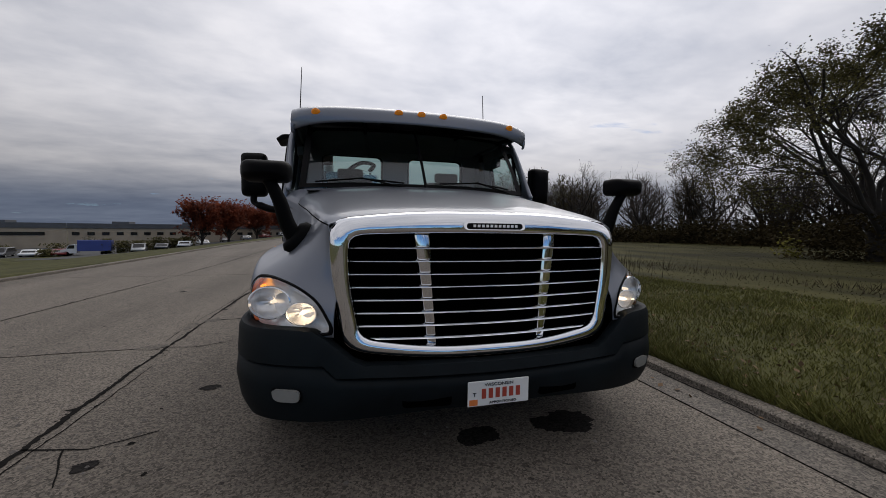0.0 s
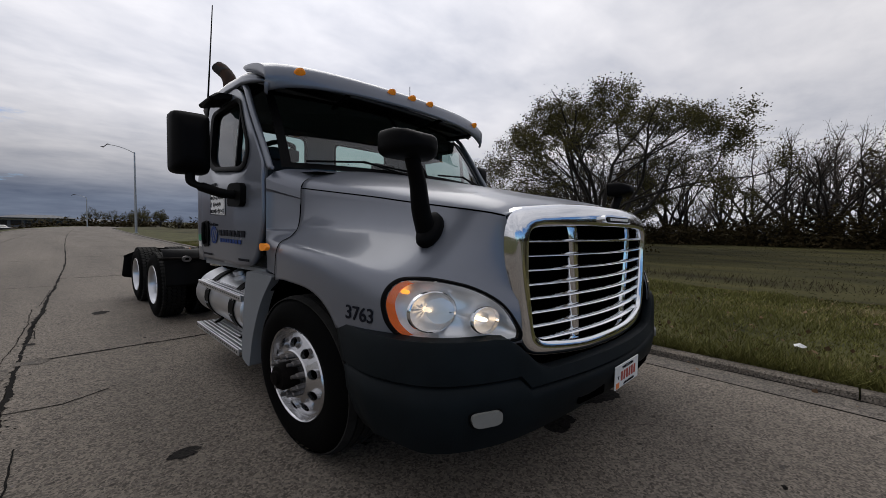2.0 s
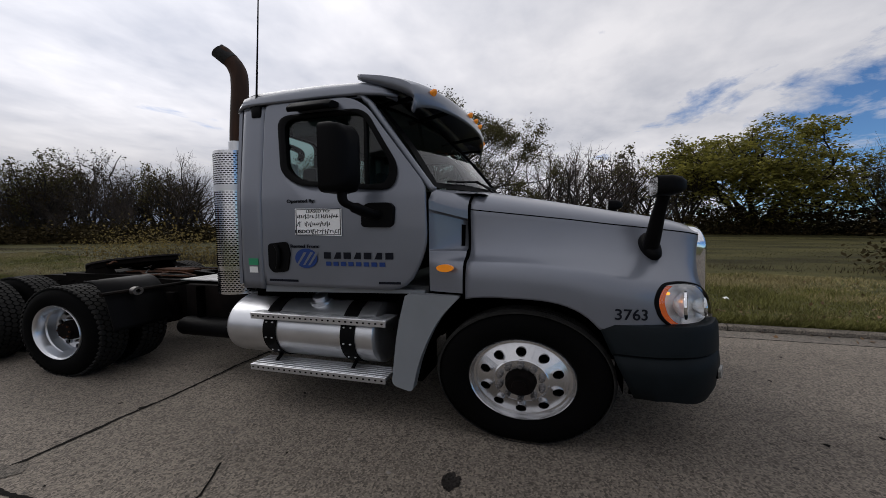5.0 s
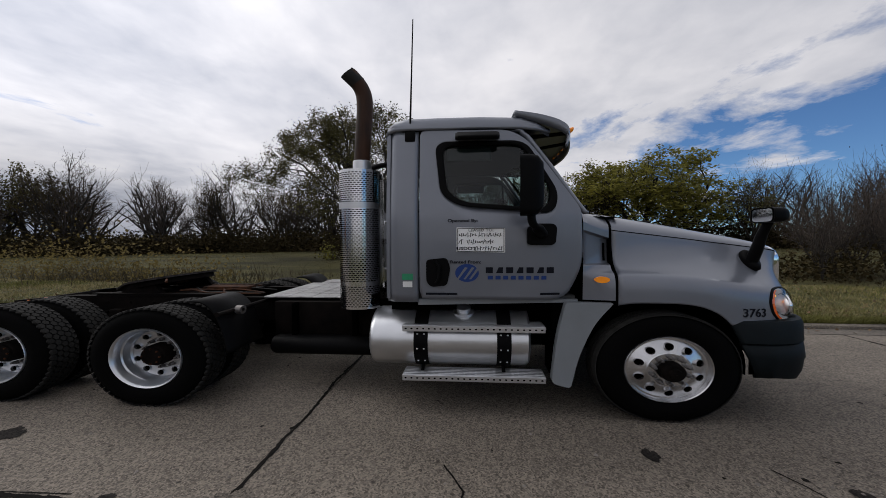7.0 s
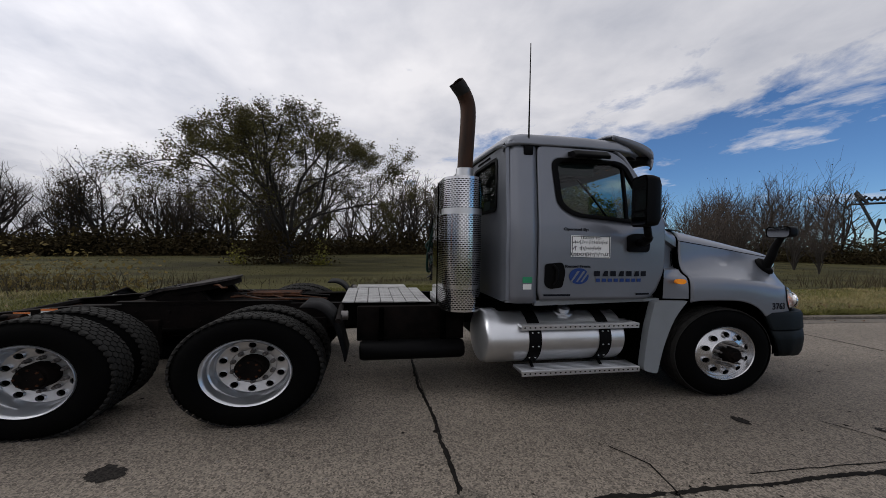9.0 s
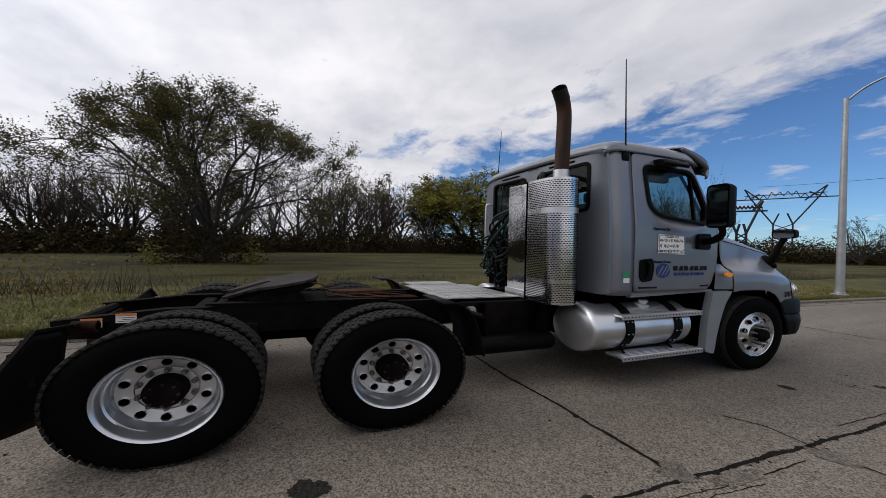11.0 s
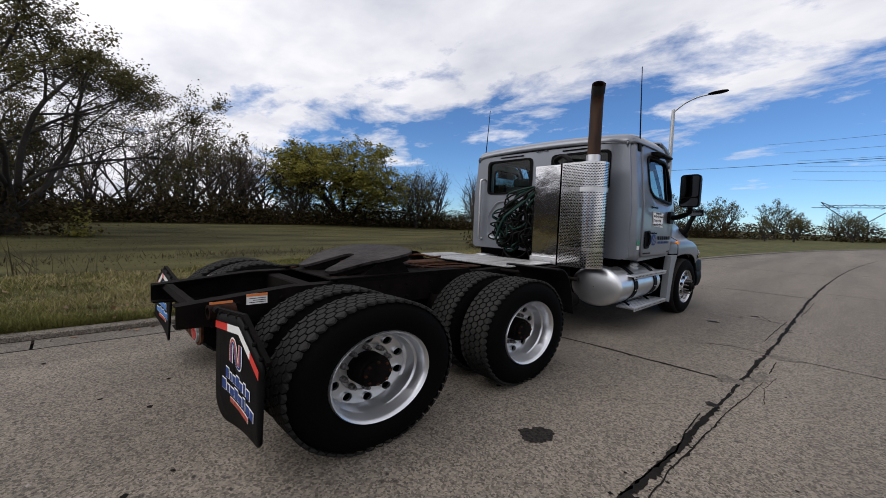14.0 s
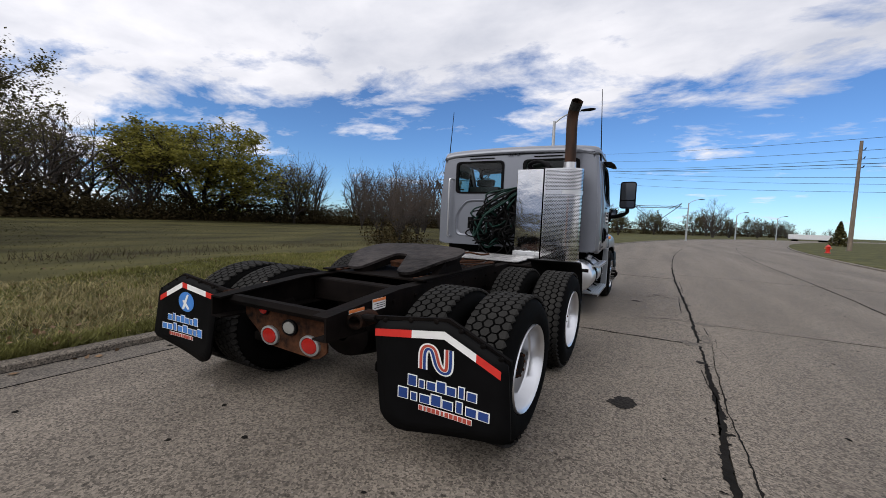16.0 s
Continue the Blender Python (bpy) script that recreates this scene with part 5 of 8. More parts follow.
def cheek(t):
    return 0.085 * math.sin(math.pi * min(1.0, 0.08 + 0.84 * t)) ** 0.8


vt = np.linspace(0, 1, 20)
rows = [[visor_pt(u, t) for t in vt] for u in np.linspace(-1, 1, 31)]
for end, sgn in ((0, -1), (-1, 1)):
    for f, dx in ((0.5, 0.004), (1.0, -0.012)):
        row = [visor_pt(sgn, t) + Vector((sgn * dx, 0, -f * cheek(t))) for t in vt]
        if end == 0:
            rows.insert(0, row)
        else:
            rows.append(row)
b = B()
loft(b, rows, False)
visor = part("sun_visor", b, PAINT, truck, "silver-grey roof visor with amber lamps", smooth=60)
solid(visor, 0.018, 0)
for u in (-0.82, -0.185, 0.0, 0.185, 0.82):
    c = visor_pt(u, 0.80)
    b = B()
    loft(b, [[c + Vector((rr * 1.25 * math.cos(a), -d - 0.2 * rr * math.sin(a), rr * math.sin(a) + d * 0.5)) for a in (2 * math.pi * k / 14 for k in range(14))] for d, rr in ((-0.004, 0.030), (0.018, 0.028), (0.030, 0.019), (0.034, 0.003))], True)
    part("roof_lamp", b, AMBER, visor, "amber roof marker lamp", smooth=50)
for side in (-1, 1):
    for u in (0.45, 0.93):
        b = B()
        tube(b, [visor_pt(side * u, 0.85), Vector((side * u * 0.98, 0.92 + 0.1 * u * u, 2.66))], 0.018, 6)
        part("visor_bracket", b, BLACK, visor)

# interior
b = B()
loft(b, [[Vector((u * 0.95, y, z)) for u in np.linspace(-1, 1, 9)] for y, z in ((0.45, 1.90), (0.62, 1.93), (0.80, 1.88), (0.86, 1.70), (0.84, 1.2))], False)
part("dashboard", b, TRIM, truck, smooth=50)
b = B()
box(b, -1.02, 1.02, 0.60, 1.95, 1.08, 1.14)
part("cab_floor", b, TRIM, truck)
for x in (-0.55, 0.55):
    b = B()
    box(b, x - 0.25, x + 0.25, 1.12, 1.62, 1.45, 1.60, 0.05)
    box(b, x - 0.25, x + 0.25, 1.56, 1.70, 1.55, 2.22, 0.06)
    box(b, x - 0.14, x + 0.14, 1.58, 1.67, 2.22, 2.36, 0.04)
    box(b, x - 0.2, x + 0.2, 1.2, 1.6, 1.12, 1.46, 0.03)
    part("seat", b, SEAT, truck, "grey cloth cab seat", smooth=50)
b = B()
st = [Vector((0.55 + 0.23 * math.cos(a), 1.0 + 0.08 * math.sin(a), 1.90 + 0.215 * math.sin(a))) for a in np.linspace(0, 2 * math.pi, 33)]
tube(b, st, 0.016, 8, False)
for a in (0.5, 2.6, 4.7):
    tube(b, [(0.55, 0.98, 1.88), (0.55 + 0.22 * math.cos(a), 1.0 + 0.08 * math.sin(a), 1.9 + 0.21 * math.sin(a))], 0.013, 6)
tube(b, [(0.55, 0.98, 1.88), (0.55, 0.8, 1.7)], 0.035, 8)
part("steering_wheel", b, TRIM, truck, smooth=60)
b = B()
loft(b, [[Vector((x, y, 2.69)) for x in (-0.95, 0.95)] for y in (0.85, 1.95)], False)
part("headliner", b, LINER, truck)


# mirrors
def make_mirrors(side):
    c = Vector((side * 1.41, 0.99, 2.13))
    b = B()
    lp = rounded([(-0.106, -0.24), (-0.106, 0.24), (0.106, 0.24), (0.106, -0.24)], 0.05, 4)
    tilt = 0.12
    put = lambda u, w, v: c + Vector((side * u, w + tilt * u, v))
    loft(b, [[put(u * k, w, v * k2) for u, v in lp] for w, k, k2 in ((0.055, 0.93, 0.97), (0.06, 1, 1), (0.0, 1, 1), (-0.05, 0.92, 0.95), (-0.085, 0.62, 0.75), (-0.09, 0.3, 0.4))], True, True)
    mir = part("door_mirror", b, BLACK, truck, "tall black door mirror on a bent arm", smooth=50)
    b = B()
    for z0, z1 in ((-0.22, -0.105), (-0.085, 0.22)):
        b.faces.new([b.verts.new(put(u, 0.0625, v)) for u, v in rounded([(-0.092, z0), (-0.092, z1), (0.092, z1), (0.092, z0)], 0.03, 4)])
    part("mirror_glass", b, MIRROR, mir)
    b = B()
    tube(b, bez([c + Vector((0, -0.01, -0.22)), c + Vector((0, -0.02, -0.30)), (side * 1.36, 0.93, 1.79), (side * 1.24, 0.88, 1.74), (side * 1.13, 0.87, 1.75)], 5), [0.028] * 10 + [0.04] * 11, 10)
    part("mirror_arm", b, BLACK, mir, smooth=60)
    b = B()
    prism(b, rounded([(0.975, 1.64), (0.975, 1.80), (0.93, 1.835), (0.79, 1.835), (0.765, 1.80), (0.775, 1.66), (0.80, 1.635)], 0.03, 4), lambda u, v, w: side_pt(side, u, v, 0.018 + w), 0.035)
    part("mirror_base", b, BLACK, mir, smooth=40)
    # hood mirror
    h = Vector((side * 1.05, nose(-0.79), 1.90))
    b = B()
    lp = rounded([(-0.115, -0.065), (-0.115, 0.065), (0.115, 0.065), (0.115, -0.065)], 0.045, 4)
    put2 = lambda u, w, v: h + Vector((side * u, w, v))
    loft(b, [[put2(u * k, w, v * k) for u, v in lp] for w, k in ((0.05, 0.9), (0.055, 1.0), (-0.01, 1.0), (-0.05, 0.85), (-0.085, 0.5), (-0.09, 0.2))], True, True)
    hm = part("hood_mirror", b, BLACK, truck, "black hood mirror on a curved post", smooth=60)
    b = B()
    b.faces.new([b.verts.new(put2(u * 0.86, 0.0575, v * 0.86)) for u, v in lp])
    part("mirror_glass", b, CHROME, hm)
    b = B()
    foot = hood_at(4.5, 1.47, side)
    arm = bez([h + Vector((0, 0.0, -0.03)), h.lerp(foot, 0.40) + Vector((side * 0.012, 0, 0)), h.lerp(foot, 0.75) + Vector((side * 0.035, 0, 0)), foot + Vector((side * 0.03, 0, -0.02))], 6)
    tube(b, arm, [0.030 + 0.016 * k / (len(arm) - 1) for k in range(len(arm))], 10)
    part("mirror_post", b, BLACK, hm, smooth=60)
    b = B()
    fo = [hood_at(4.5 + 0.42 * math.cos(a), 1.47 + 0.095 * math.sin(a), side, 0.0) for a in np.linspace(0, 2 * math.pi, 21)[:-1]]
    cen_ = hood_at(4.5, 1.47, side)
    nn = (hood_at(4.5, 1.47, side, 0.1) - cen_).normalized()
    loft(b, [[p - nn * 0.02 for p in fo], [p + nn * 0.03 for p in fo], [cen_.lerp(p, 0.75) + nn * 0.055 for p in fo], [cen_.lerp(p, 0.05) + nn * 0.06 for p in fo]], True)
    part("mirror_foot", b, BLACK, hm, smooth=60)


both(make_mirrors)


# antennas
def make_antenna(side):
    b = B()
    base = Vector((side * 1.06, 1.82, 2.65))
    box(b, base.x - side * 0.02, base.x + side * 0.05, 1.78, 1.86, 2.60, 2.70, 0.015)
    ant = part("antenna", b, BLACK, truck, "thin whip antenna on a black foot", smooth=50)
    b = B()
    top = Vector((-1.06, 1.80, 3.74)) if side < 0 else Vector((1.06, 1.80, 3.62))
    tube(b, [base + Vector((side * 0.04, 0, 0.03)), base.lerp(top, 0.5) + Vector((side * 0.02, 0, 0)), top], [0.008, 0.006, 0.004], 6)
    part("whip", b, BLACK, ant)


both(make_antenna)


# fairing behind the front wheel, tank and steps
def make_flank(side):
    b = B()
    lp = rounded([(0.36, 1.095), (0.70, 1.10), (0.76, 0.80), (0.80, 0.34), (0.665, 0.30), (0.61, 0.60), (0.50, 0.90)], [0.02, 0.03, 0.3, 0.05, 0.03, 0.2, 0.2], 5)
    prism(b, lp, lambda u, v, w: Vector((side * (1.10 + w * (1.0 - 0.35 * smoothstep(0.7, 0.35, u))), u, v)), 0.075)
    fair = part("fender_fairing", b, PAINT_DULL, truck, "grey plastic fairing behind the front wheel", smooth=40)
    # near-black box for the shade behind the fairing
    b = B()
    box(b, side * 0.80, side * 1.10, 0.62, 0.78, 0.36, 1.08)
    part("fairing_shade", b, VOID, fair)
    # steps
    for z, x0, x1 in ((0.845, 0.98, 1.17), (0.375, 1.0, 1.185)):
        b = B()
        box(b, side * x1, side * (x1 - 0.012), 0.84, 1.875, z - 0.035, z + 0.022, 0.004, 1)
        for k in range(6):
            xx = x1 - 0.02 - k * 0.032
            box(b, side * xx, side * (xx - 0.02), 0.84, 1.875, z - 0.01, z + 0.022, 0.004, 1)
        for y in np.linspace(0.845, 1.87, 24):
            box(b, side * (x1 - 0.005), side * x0, y - 0.008, y + 0.008, z - 0.004, z + 0.017)
        step = part("step", b, ALU, truck, "perforated aluminium step")
        b = B()
        for k in range(24):
            yc = 0.865 + k * 0.0428
            b.faces.new([b.verts.new((side * (x1 + 0.0015), yc + 0.009 * math.cos(q), z - 0.006 + 0.008 * math.sin(q))) for q in (0, 0.8, 1.57, 2.36, 3.14, 3.93, 4.71, 5.5)])
        tagged(part("step_hole", b, VOID, step), kind="stuff")
        for y in (1.13, 1.74):
            b = B()
            tube(b, [(side * (x0 + 0.12), y, z - 0.02), (side * 0.95, y, z - 0.16 if z > 0.6 else z + 0.12)], 0.014, 6)
            part("step_bracket", b, BLACK, step)
    # tank
    r = 0.292
    cx0, cz0 = side * 0.845, 0.685
    b = B()
    revolve(b, [(0.93, 0.01), (0.93, r * 0.80), (0.937, r * 0.93), (0.955, r), (2.10, r), (2.118, r * 0.985), (2.132, r * 0.95), (2.142, r * 0.88), (2.156, r * 0.6), (2.163, r * 0.3), (2.165, 0.005)], (cx0, 0, cz0), 48, "y")
    tank = part("fuel_tank", b, ALU, truck, "brushed aluminium fuel tank", smooth=35)
    for y in (1.13, 1.745):
        b = B()
        revolve(b, [(y - 0.052, r + 0.001), (y - 0.052, r + 0.009), (y + 0.052, r + 0.009), (y + 0.052, r + 0.001)], (cx0, 0, cz0), 40, "y")
        part("tank_strap", b, BLACK, tank, "black tank strap", smooth=30)
        for dz in (-0.19, -0.05, 0.09):
            for dy in (-0.025, 0.025):
                b = B()
                revolve(b, [(0, 0.008), (side * 0.008, 0.007), (side * 0.010, 0.001)], (side * (0.853 + math.sqrt(r * r - dz * dz)), y + dy, cz0 + dz), 8, "x")
                part("strap_bolt", b, ALU, tank)
    b = B()
    revolve(b, [(0.0, 0.085), (0.03, 0.08), (0.035, 0.055), (0.075, 0.055), (0.08, 0.045), (0.08, 0.001)], (0, 0, 0), 24, "z")
    b.transform(Matrix.Translation((side * 0.955, 1.43, cz0 + 0.255)) @ Matrix.Rotation(side * 0.42, 4, "Y"))
    part("filler_cap", b, ALU, tank, smooth=40)
    # underside: near-black boxes added in place of the shade below the cab
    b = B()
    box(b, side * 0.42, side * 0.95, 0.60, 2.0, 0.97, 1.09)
    part("underside_shade", b, VOID, truck)
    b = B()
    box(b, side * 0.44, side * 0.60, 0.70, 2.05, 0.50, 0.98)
    part("underside_shade", b, VOID, truck)


both(make_flank)

# exhaust stack with its perforated guard
b = B()
gl = [(-0.545, 2.15), (-0.545, 2.45), (-0.80, 2.455)] + [(-0.80 - 0.175 * math.sin(a), 2.29 + 0.165 * math.cos(a)) for a in np.linspace(0.1, 3.0, 16)] + [(-0.80, 2.125)]
loft(b, [[Vector((x, y, z)) for x, y in gl] for z in (0.965, 1.45, 1.95, 2.395)], True)
b.faces.new([b.verts.new((x, y, 2.395)) for x, y in gl])
guard = part("exhaust_guard", b, POLISHED, truck, "bright perforated exhaust heat guard", smooth=40)
path = [Vector((x, y, 0)) for x, y in gl[1:19]]
seglen = [0.0]
for a, c in zip(path, path[1:]):
    seglen.append(seglen[-1] + (c - a).length)


def along(s):
    for i in range(len(path) - 1):
        if seglen[i + 1] >= s:
            t = (s - seglen[i]) / max(1e-6, seglen[i + 1] - seglen[i])
            d = (path[i + 1] - path[i]).normalized()
            return path[i].lerp(path[i + 1], t), d, Vector((d.y, -d.x, 0)) * (1 if Vector((d.y, -d.x, 0)).dot(path[i] - Vector((-0.74, 2.29, 0))) > 0 else -1)
    d = (path[-1] - path[-2]).normalized()
    return path[-1], d, Vector((d.y, -d.x, 0))


b = B()
nz, step_s = 68, 0.030
for iz in range(nz):
    z = 0.995 + iz * 0.0204
    if 2.005 < z < 2.075 or 1.20 < z < 1.26:
        continue
    k = 0
    s = 0.02 + (step_s / 2 if iz % 2 else 0)
    while s < seglen[-1] - 0.02:
        p, d, nn = along(s)
        q = [p + d * dx + nn * 0.0025 + Vector((0, 0, z + dz)) for dx, dz in ((-0.0105, 0), (-0.008, 0.0045), (0.008, 0.0045), (0.0105, 0), (0.008, -0.0045), (-0.008, -0.0045))]
        b.faces.new([b.verts.new(v) for v in q])
        s += step_s
tagged(part("guard_slot", b, VOID, guard), kind="stuff")
b = B()
loft(b, [[along(s)[0] + along(s)[2] * 0.004 + Vector((0, 0, z)) for s in np.linspace(0.22, seglen[-1] - 0.01, 24)] for z in (2.01, 2.07)], False)
part("guard_band", b, ALU, guard, smooth=40)
b = B()
tube(b, bez([(-0.80, 2.28, 1.1), (-0.80, 2.28, 2.0), (-0.80, 2.265, 2.6), (-0.79, 2.245, 3.06), (-0.80, 2.265, 3.23), (-0.84, 2.335, 3.35), (-0.855, 2.36, 3.37)], 6), 0.066, 20, False)
pipe = part("exhaust_pipe", b, PIPE, truck, "heat-browned curved exhaust pipe", smooth=60)
solid(pipe, 0.006, -1)
b = B()
revolve(b, [(2.38, 0.075), (2.50, 0.075), (2.505, 0.07)], (-0.80, 2.27, 0), 20, "z")
part("pipe_clamp", b, ALU, pipe, smooth=40)
b = B()
e0, e1 = Vector((-0.818, 2.295, 3.295)), Vector((-0.86, 2.37, 3.38))
tube(b, [e0, e1], 0.068, 20, False)
tip = part("pipe_tip", b, SOOT, pipe, smooth=60)
b = B()
box(b, -0.540, -0.20, 2.16, 2.44, 0.98, 2.385, 0.006, 1)
shieldbox = part("heat_shield", b, MIRROR_STEEL, truck, "dented polished steel heat shield")
b = B()
box(b, -0.545, -0.530, 2.442, 2.455, 0.97, 2.395)
part("shield_edge", b, VOID, shieldbox)

b = B()
box(b, -0.530, -0.19, 2.441, 2.458, 0.975, 1.075, 0.004, 1)
lip = part("shield_lip", b, ALU, shieldbox, "bolted aluminium lip")
for x in (-0.48, -0.37, -0.25):
    b = B()
    revolve(b, [(0, 0.011), (0.006, 0.010), (0.009, 0.001)], (x, 2.458, 1.03), 8, "y")
    part("lip_bolt", b, ALU_DULL, lip)

# chassis
def make_rail(side):
    b = B()
    ys_ = [0.6, 1.0, 2.0, 3.0, 4.0, 5.0, 5.35, 5.95]
    top = [0.96, 0.975, 0.975, 0.975, 0.975, 0.975, 0.975, 0.905]
    bot = [0.74, 0.72, 0.72, 0.72, 0.72, 0.72, 0.72, 0.75]
    x0, x1 = side * 0.345, side * 0.435
    web = [[(x1, y, t), (x1, y, b_), (x0, y, b_), (x0, y, b_ + 0.012), (x1 - side * 0.012, y, b_ + 0.012), (x1 - side * 0.012, y, t - 0.012), (x0, y, t - 0.012), (x0, y, t)] for y, t, b_ in zip(ys_, top, bot)]
    loft(b, web, True, True)
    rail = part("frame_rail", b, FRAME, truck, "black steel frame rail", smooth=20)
    for y in list(np.arange(2.3, 5.8, 0.24)):
        for z in (0.78, 0.90):
            b = B()
            revolve(b, [(0, 0.014), (side * 0.010, 0.013), (side * 0.013, 0.001)], (side * 0.436, y, z - 0.02 * smoothstep(5.3, 5.9, y)), 8, "x")
            part("rail_bolt", b, FRAME, rail)
    for y, z in ((5.50, 0.868), (5.685, 0.835)):
        b = B()
        box(b, side * 0.437, side * 0.439, y, y + 0.115, z, z + 0.08)
        st_ = part("warning_sticker", b, WHITE, rail, "white warning sticker with orange head")
        b = B()
        box(b, side * 0.4385, side * 0.4405, y, y + 0.115, z + 0.06, z + 0.08)
        part("sticker_head", b, ORANGE_STICKER, st_)
        for k in range(3):
            b = B()
            box(b, side * 0.4385, side * 0.4395, y + 0.008, y + 0.10 - 0.02 * (k % 2), z + 0.012 + 0.015 * k, z + 0.017 + 0.015 * k)
            part("sticker_print", b, DARK_INK, st_)
    return rail


both(make_rail)
for y, z0, z1 in ((2.3, 0.74, 0.94), (3.1, 0.76, 0.92), (3.85, 0.74, 0.94), (4.5, 0.74, 0.94), (5.17, 0.74, 0.94)):
    b = B()
    box(b, -0.40, 0.40, y - 0.05, y + 0.05, z0, z1, 0.01, 1)
    part("crossmember", b, FRAME, truck)
b = B()
tube(b, [(-0.43, 5.86, 0.875), (0.43, 5.86, 0.875)], 0.038, 6)
part("rear_crossmember", b, FRAME, truck)
b = B()
loop = rounded([(-0.30, 0.84), (0.32, 0.86), (0.33, 0.75), (0.12, 0.56), (-0.24, 0.54), (-0.31, 0.60)], 0.03, 3)
prism(b, loop, lambda u, v, w: Vector((u, 5.80 + w, v)), 0.012)
panel = part("tail_lamp_panel", b, RUST, truck, "rusty steel tail lamp panel")
for x, z, r_, m_ in ((0.11, 0.635, 0.056, RED), (-0.195, 0.63, 0.056, RED), (-0.045, 0.725, 0.045, WHITE_LENS), (0.16, 0.815, 0.030, RED)):
    b = B()
    revolve(b, [(0.0, r_ * 1.28), (0.012, r_ * 1.25), (0.014, r_ * 1.0), (0.006, r_ * 0.98)], (x, 5.812, z), 24, "y")
    lampr = part("tail_lamp", b, BLACK if r_ < 0.05 else ALU_DULL, panel, smooth=30)
    b = B()
    revolve(b, [(0.008, r_), (0.016, r_ * 0.92), (0.020, r_ * 0.5), (0.021, 0.001)], (x, 5.812, z), 24, "y")
    part("lamp_lens", b, m_, lampr, smooth=50)

# axles, suspension, transmission
for y in (3.85, 5.17):
    b = B()
    tube(b, [(-0.95, y, 0.50), (0.95, y, 0.50)], 0.075, 12)
    drive_axle = part("axle", b, FRAME, truck, "black drive axle", smooth=50)
    b = B()
    revolve(b, [(-0.2, 0.05), (-0.16, 0.19), (0.0, 0.23), (0.16, 0.19), (0.2, 0.05)], (0.0, y, 0.52), 20, "y")
    part("differential", b, FRAME, drive_axle, smooth=50)
b = B()
tube(b, [(-0.95, 0.0, 0.46), (0.95, 0.0, 0.46)], 0.06, 10)
part("axle", b, FRAME, truck, smooth=50)
for p_, q_ in (((0, 1.4, 0.75), (0, 3.85, 0.56)), ((0, 4.0, 0.56), (0, 5.0, 0.56))):
    b = B()
    tube(b, [p_, q_], 0.055, 10)
    part("drive_shaft", b, FRAME, truck, smooth=50)
for side in (-1, 1):
    for y in (3.85, 5.17):
        b = B()
        revolve(b, [(0.52, 0.10), (0.56, 0.125), (0.66, 0.13), (0.72, 0.12), (0.78, 0.10)], (side * 0.50, y + 0.28, 0), 20, "z")
        part("air_spring", b, FRAME, truck, smooth=45)
        b = B()
        box(b, side * 0.44, side * 0.56, y - 0.35, y + 0.42, 0.42, 0.50, 0.02)
        box(b, side * 0.43, side * 0.50, y - 0.42, y - 0.30, 0.44, 0.82, 0.02)
        part("trailing_arm", b, FRAME, truck, smooth=45)
b = B()
revolve(b, [(2.22, 0.02), (2.22, 0.095), (2.25, 0.11), (3.10, 0.11), (3.13, 0.095), (3.14, 0.02)], (-0.62, 0, 0.47), 20, "y")
part("air_tank", b, BLACK, truck, smooth=40)
b = B()
revolve(b, [(2.35, 0.02), (2.35, 0.10), (2.9, 0.10), (2.9, 0.02)], (0.3, 0, 0.66), 20, "y")
part("air_tank", b, FRAME, truck, smooth=40)
for y in (2.40, 2.95):
    b = B()
    box(b, -0.64, -0.44, y - 0.022, y + 0.022, 0.55, 0.95, 0.006, 1)
    part("tank_hanger", b, VOID, truck)
# battery box made oversize, to fill the shaded gap below the rail
b = B()
box(b, -0.58, -0.44, 2.20, 3.16, 0.56, 0.96, 0.02)
part("battery_box", b, FRAME, truck, smooth=40)
b = B()
box(b, -0.36, 0.36, 0.7, 2.0, 0.45, 0.92, 0.05)
part("gearbox", b, FRAME, truck, smooth=40)

# deck plate
DECK = mat("streaked_aluminium_deck", (0.36, 0.36, 0.36), 0.55, 0.35, 0.25, 9.0, bump=0.1, bump_scale=60, dark=(0.06, 0.056, 0.052), stretch=(9.0, 0.9, 1))
b = B()
box(b, -0.50, 0.58, 2.51, 3.29, 0.979, 0.989)
deck = part("deck_plate", b, FRAME, truck, "aluminium plank deck behind the cab")
for k in range(7):
    b = B()
    y0 = 2.50 + 0.1145 * k
    box(b, -0.52, 0.60, y0, y0 + 0.1075, 0.990, 1.005 + 0.0015 * (k % 2), 0.003, 1)
    part("deck_plank", b, DECK, deck)
b = B()
box(b, 0.64, 0.98, 2.62, 3.20, 0.990, 1.005, 0.003, 1)
part("deck_plate", b, DECK, truck, "small aluminium step plate beyond the deck")
b = B()
for ix in range(28):
    for iy in range(19):
        x, y = -0.50 + ix * 0.04, 2.52 + iy * 0.04
        a = 0.785 if (ix + iy) % 2 else -0.785
        dx, dy = 0.012 * math.cos(a), 0.012 * math.sin(a)
        q = [(x - dx, y - dy), (x + dy * 0.25, y - dx * 0.25), (x + dx, y + dy), (x - dy * 0.25, y + dx * 0.25)]
        b.faces.new([b.verts.new((u, v, 1.0095)) for u, v in q])
tagged(part("tread_pattern", b, ALU_DULL, deck), kind="stuff")

# fifth wheel
b = B()
tilt = Matrix.Translation((0, 4.62, 1.165)) @ Matrix.Rotation(radians(-12), 4, "X")
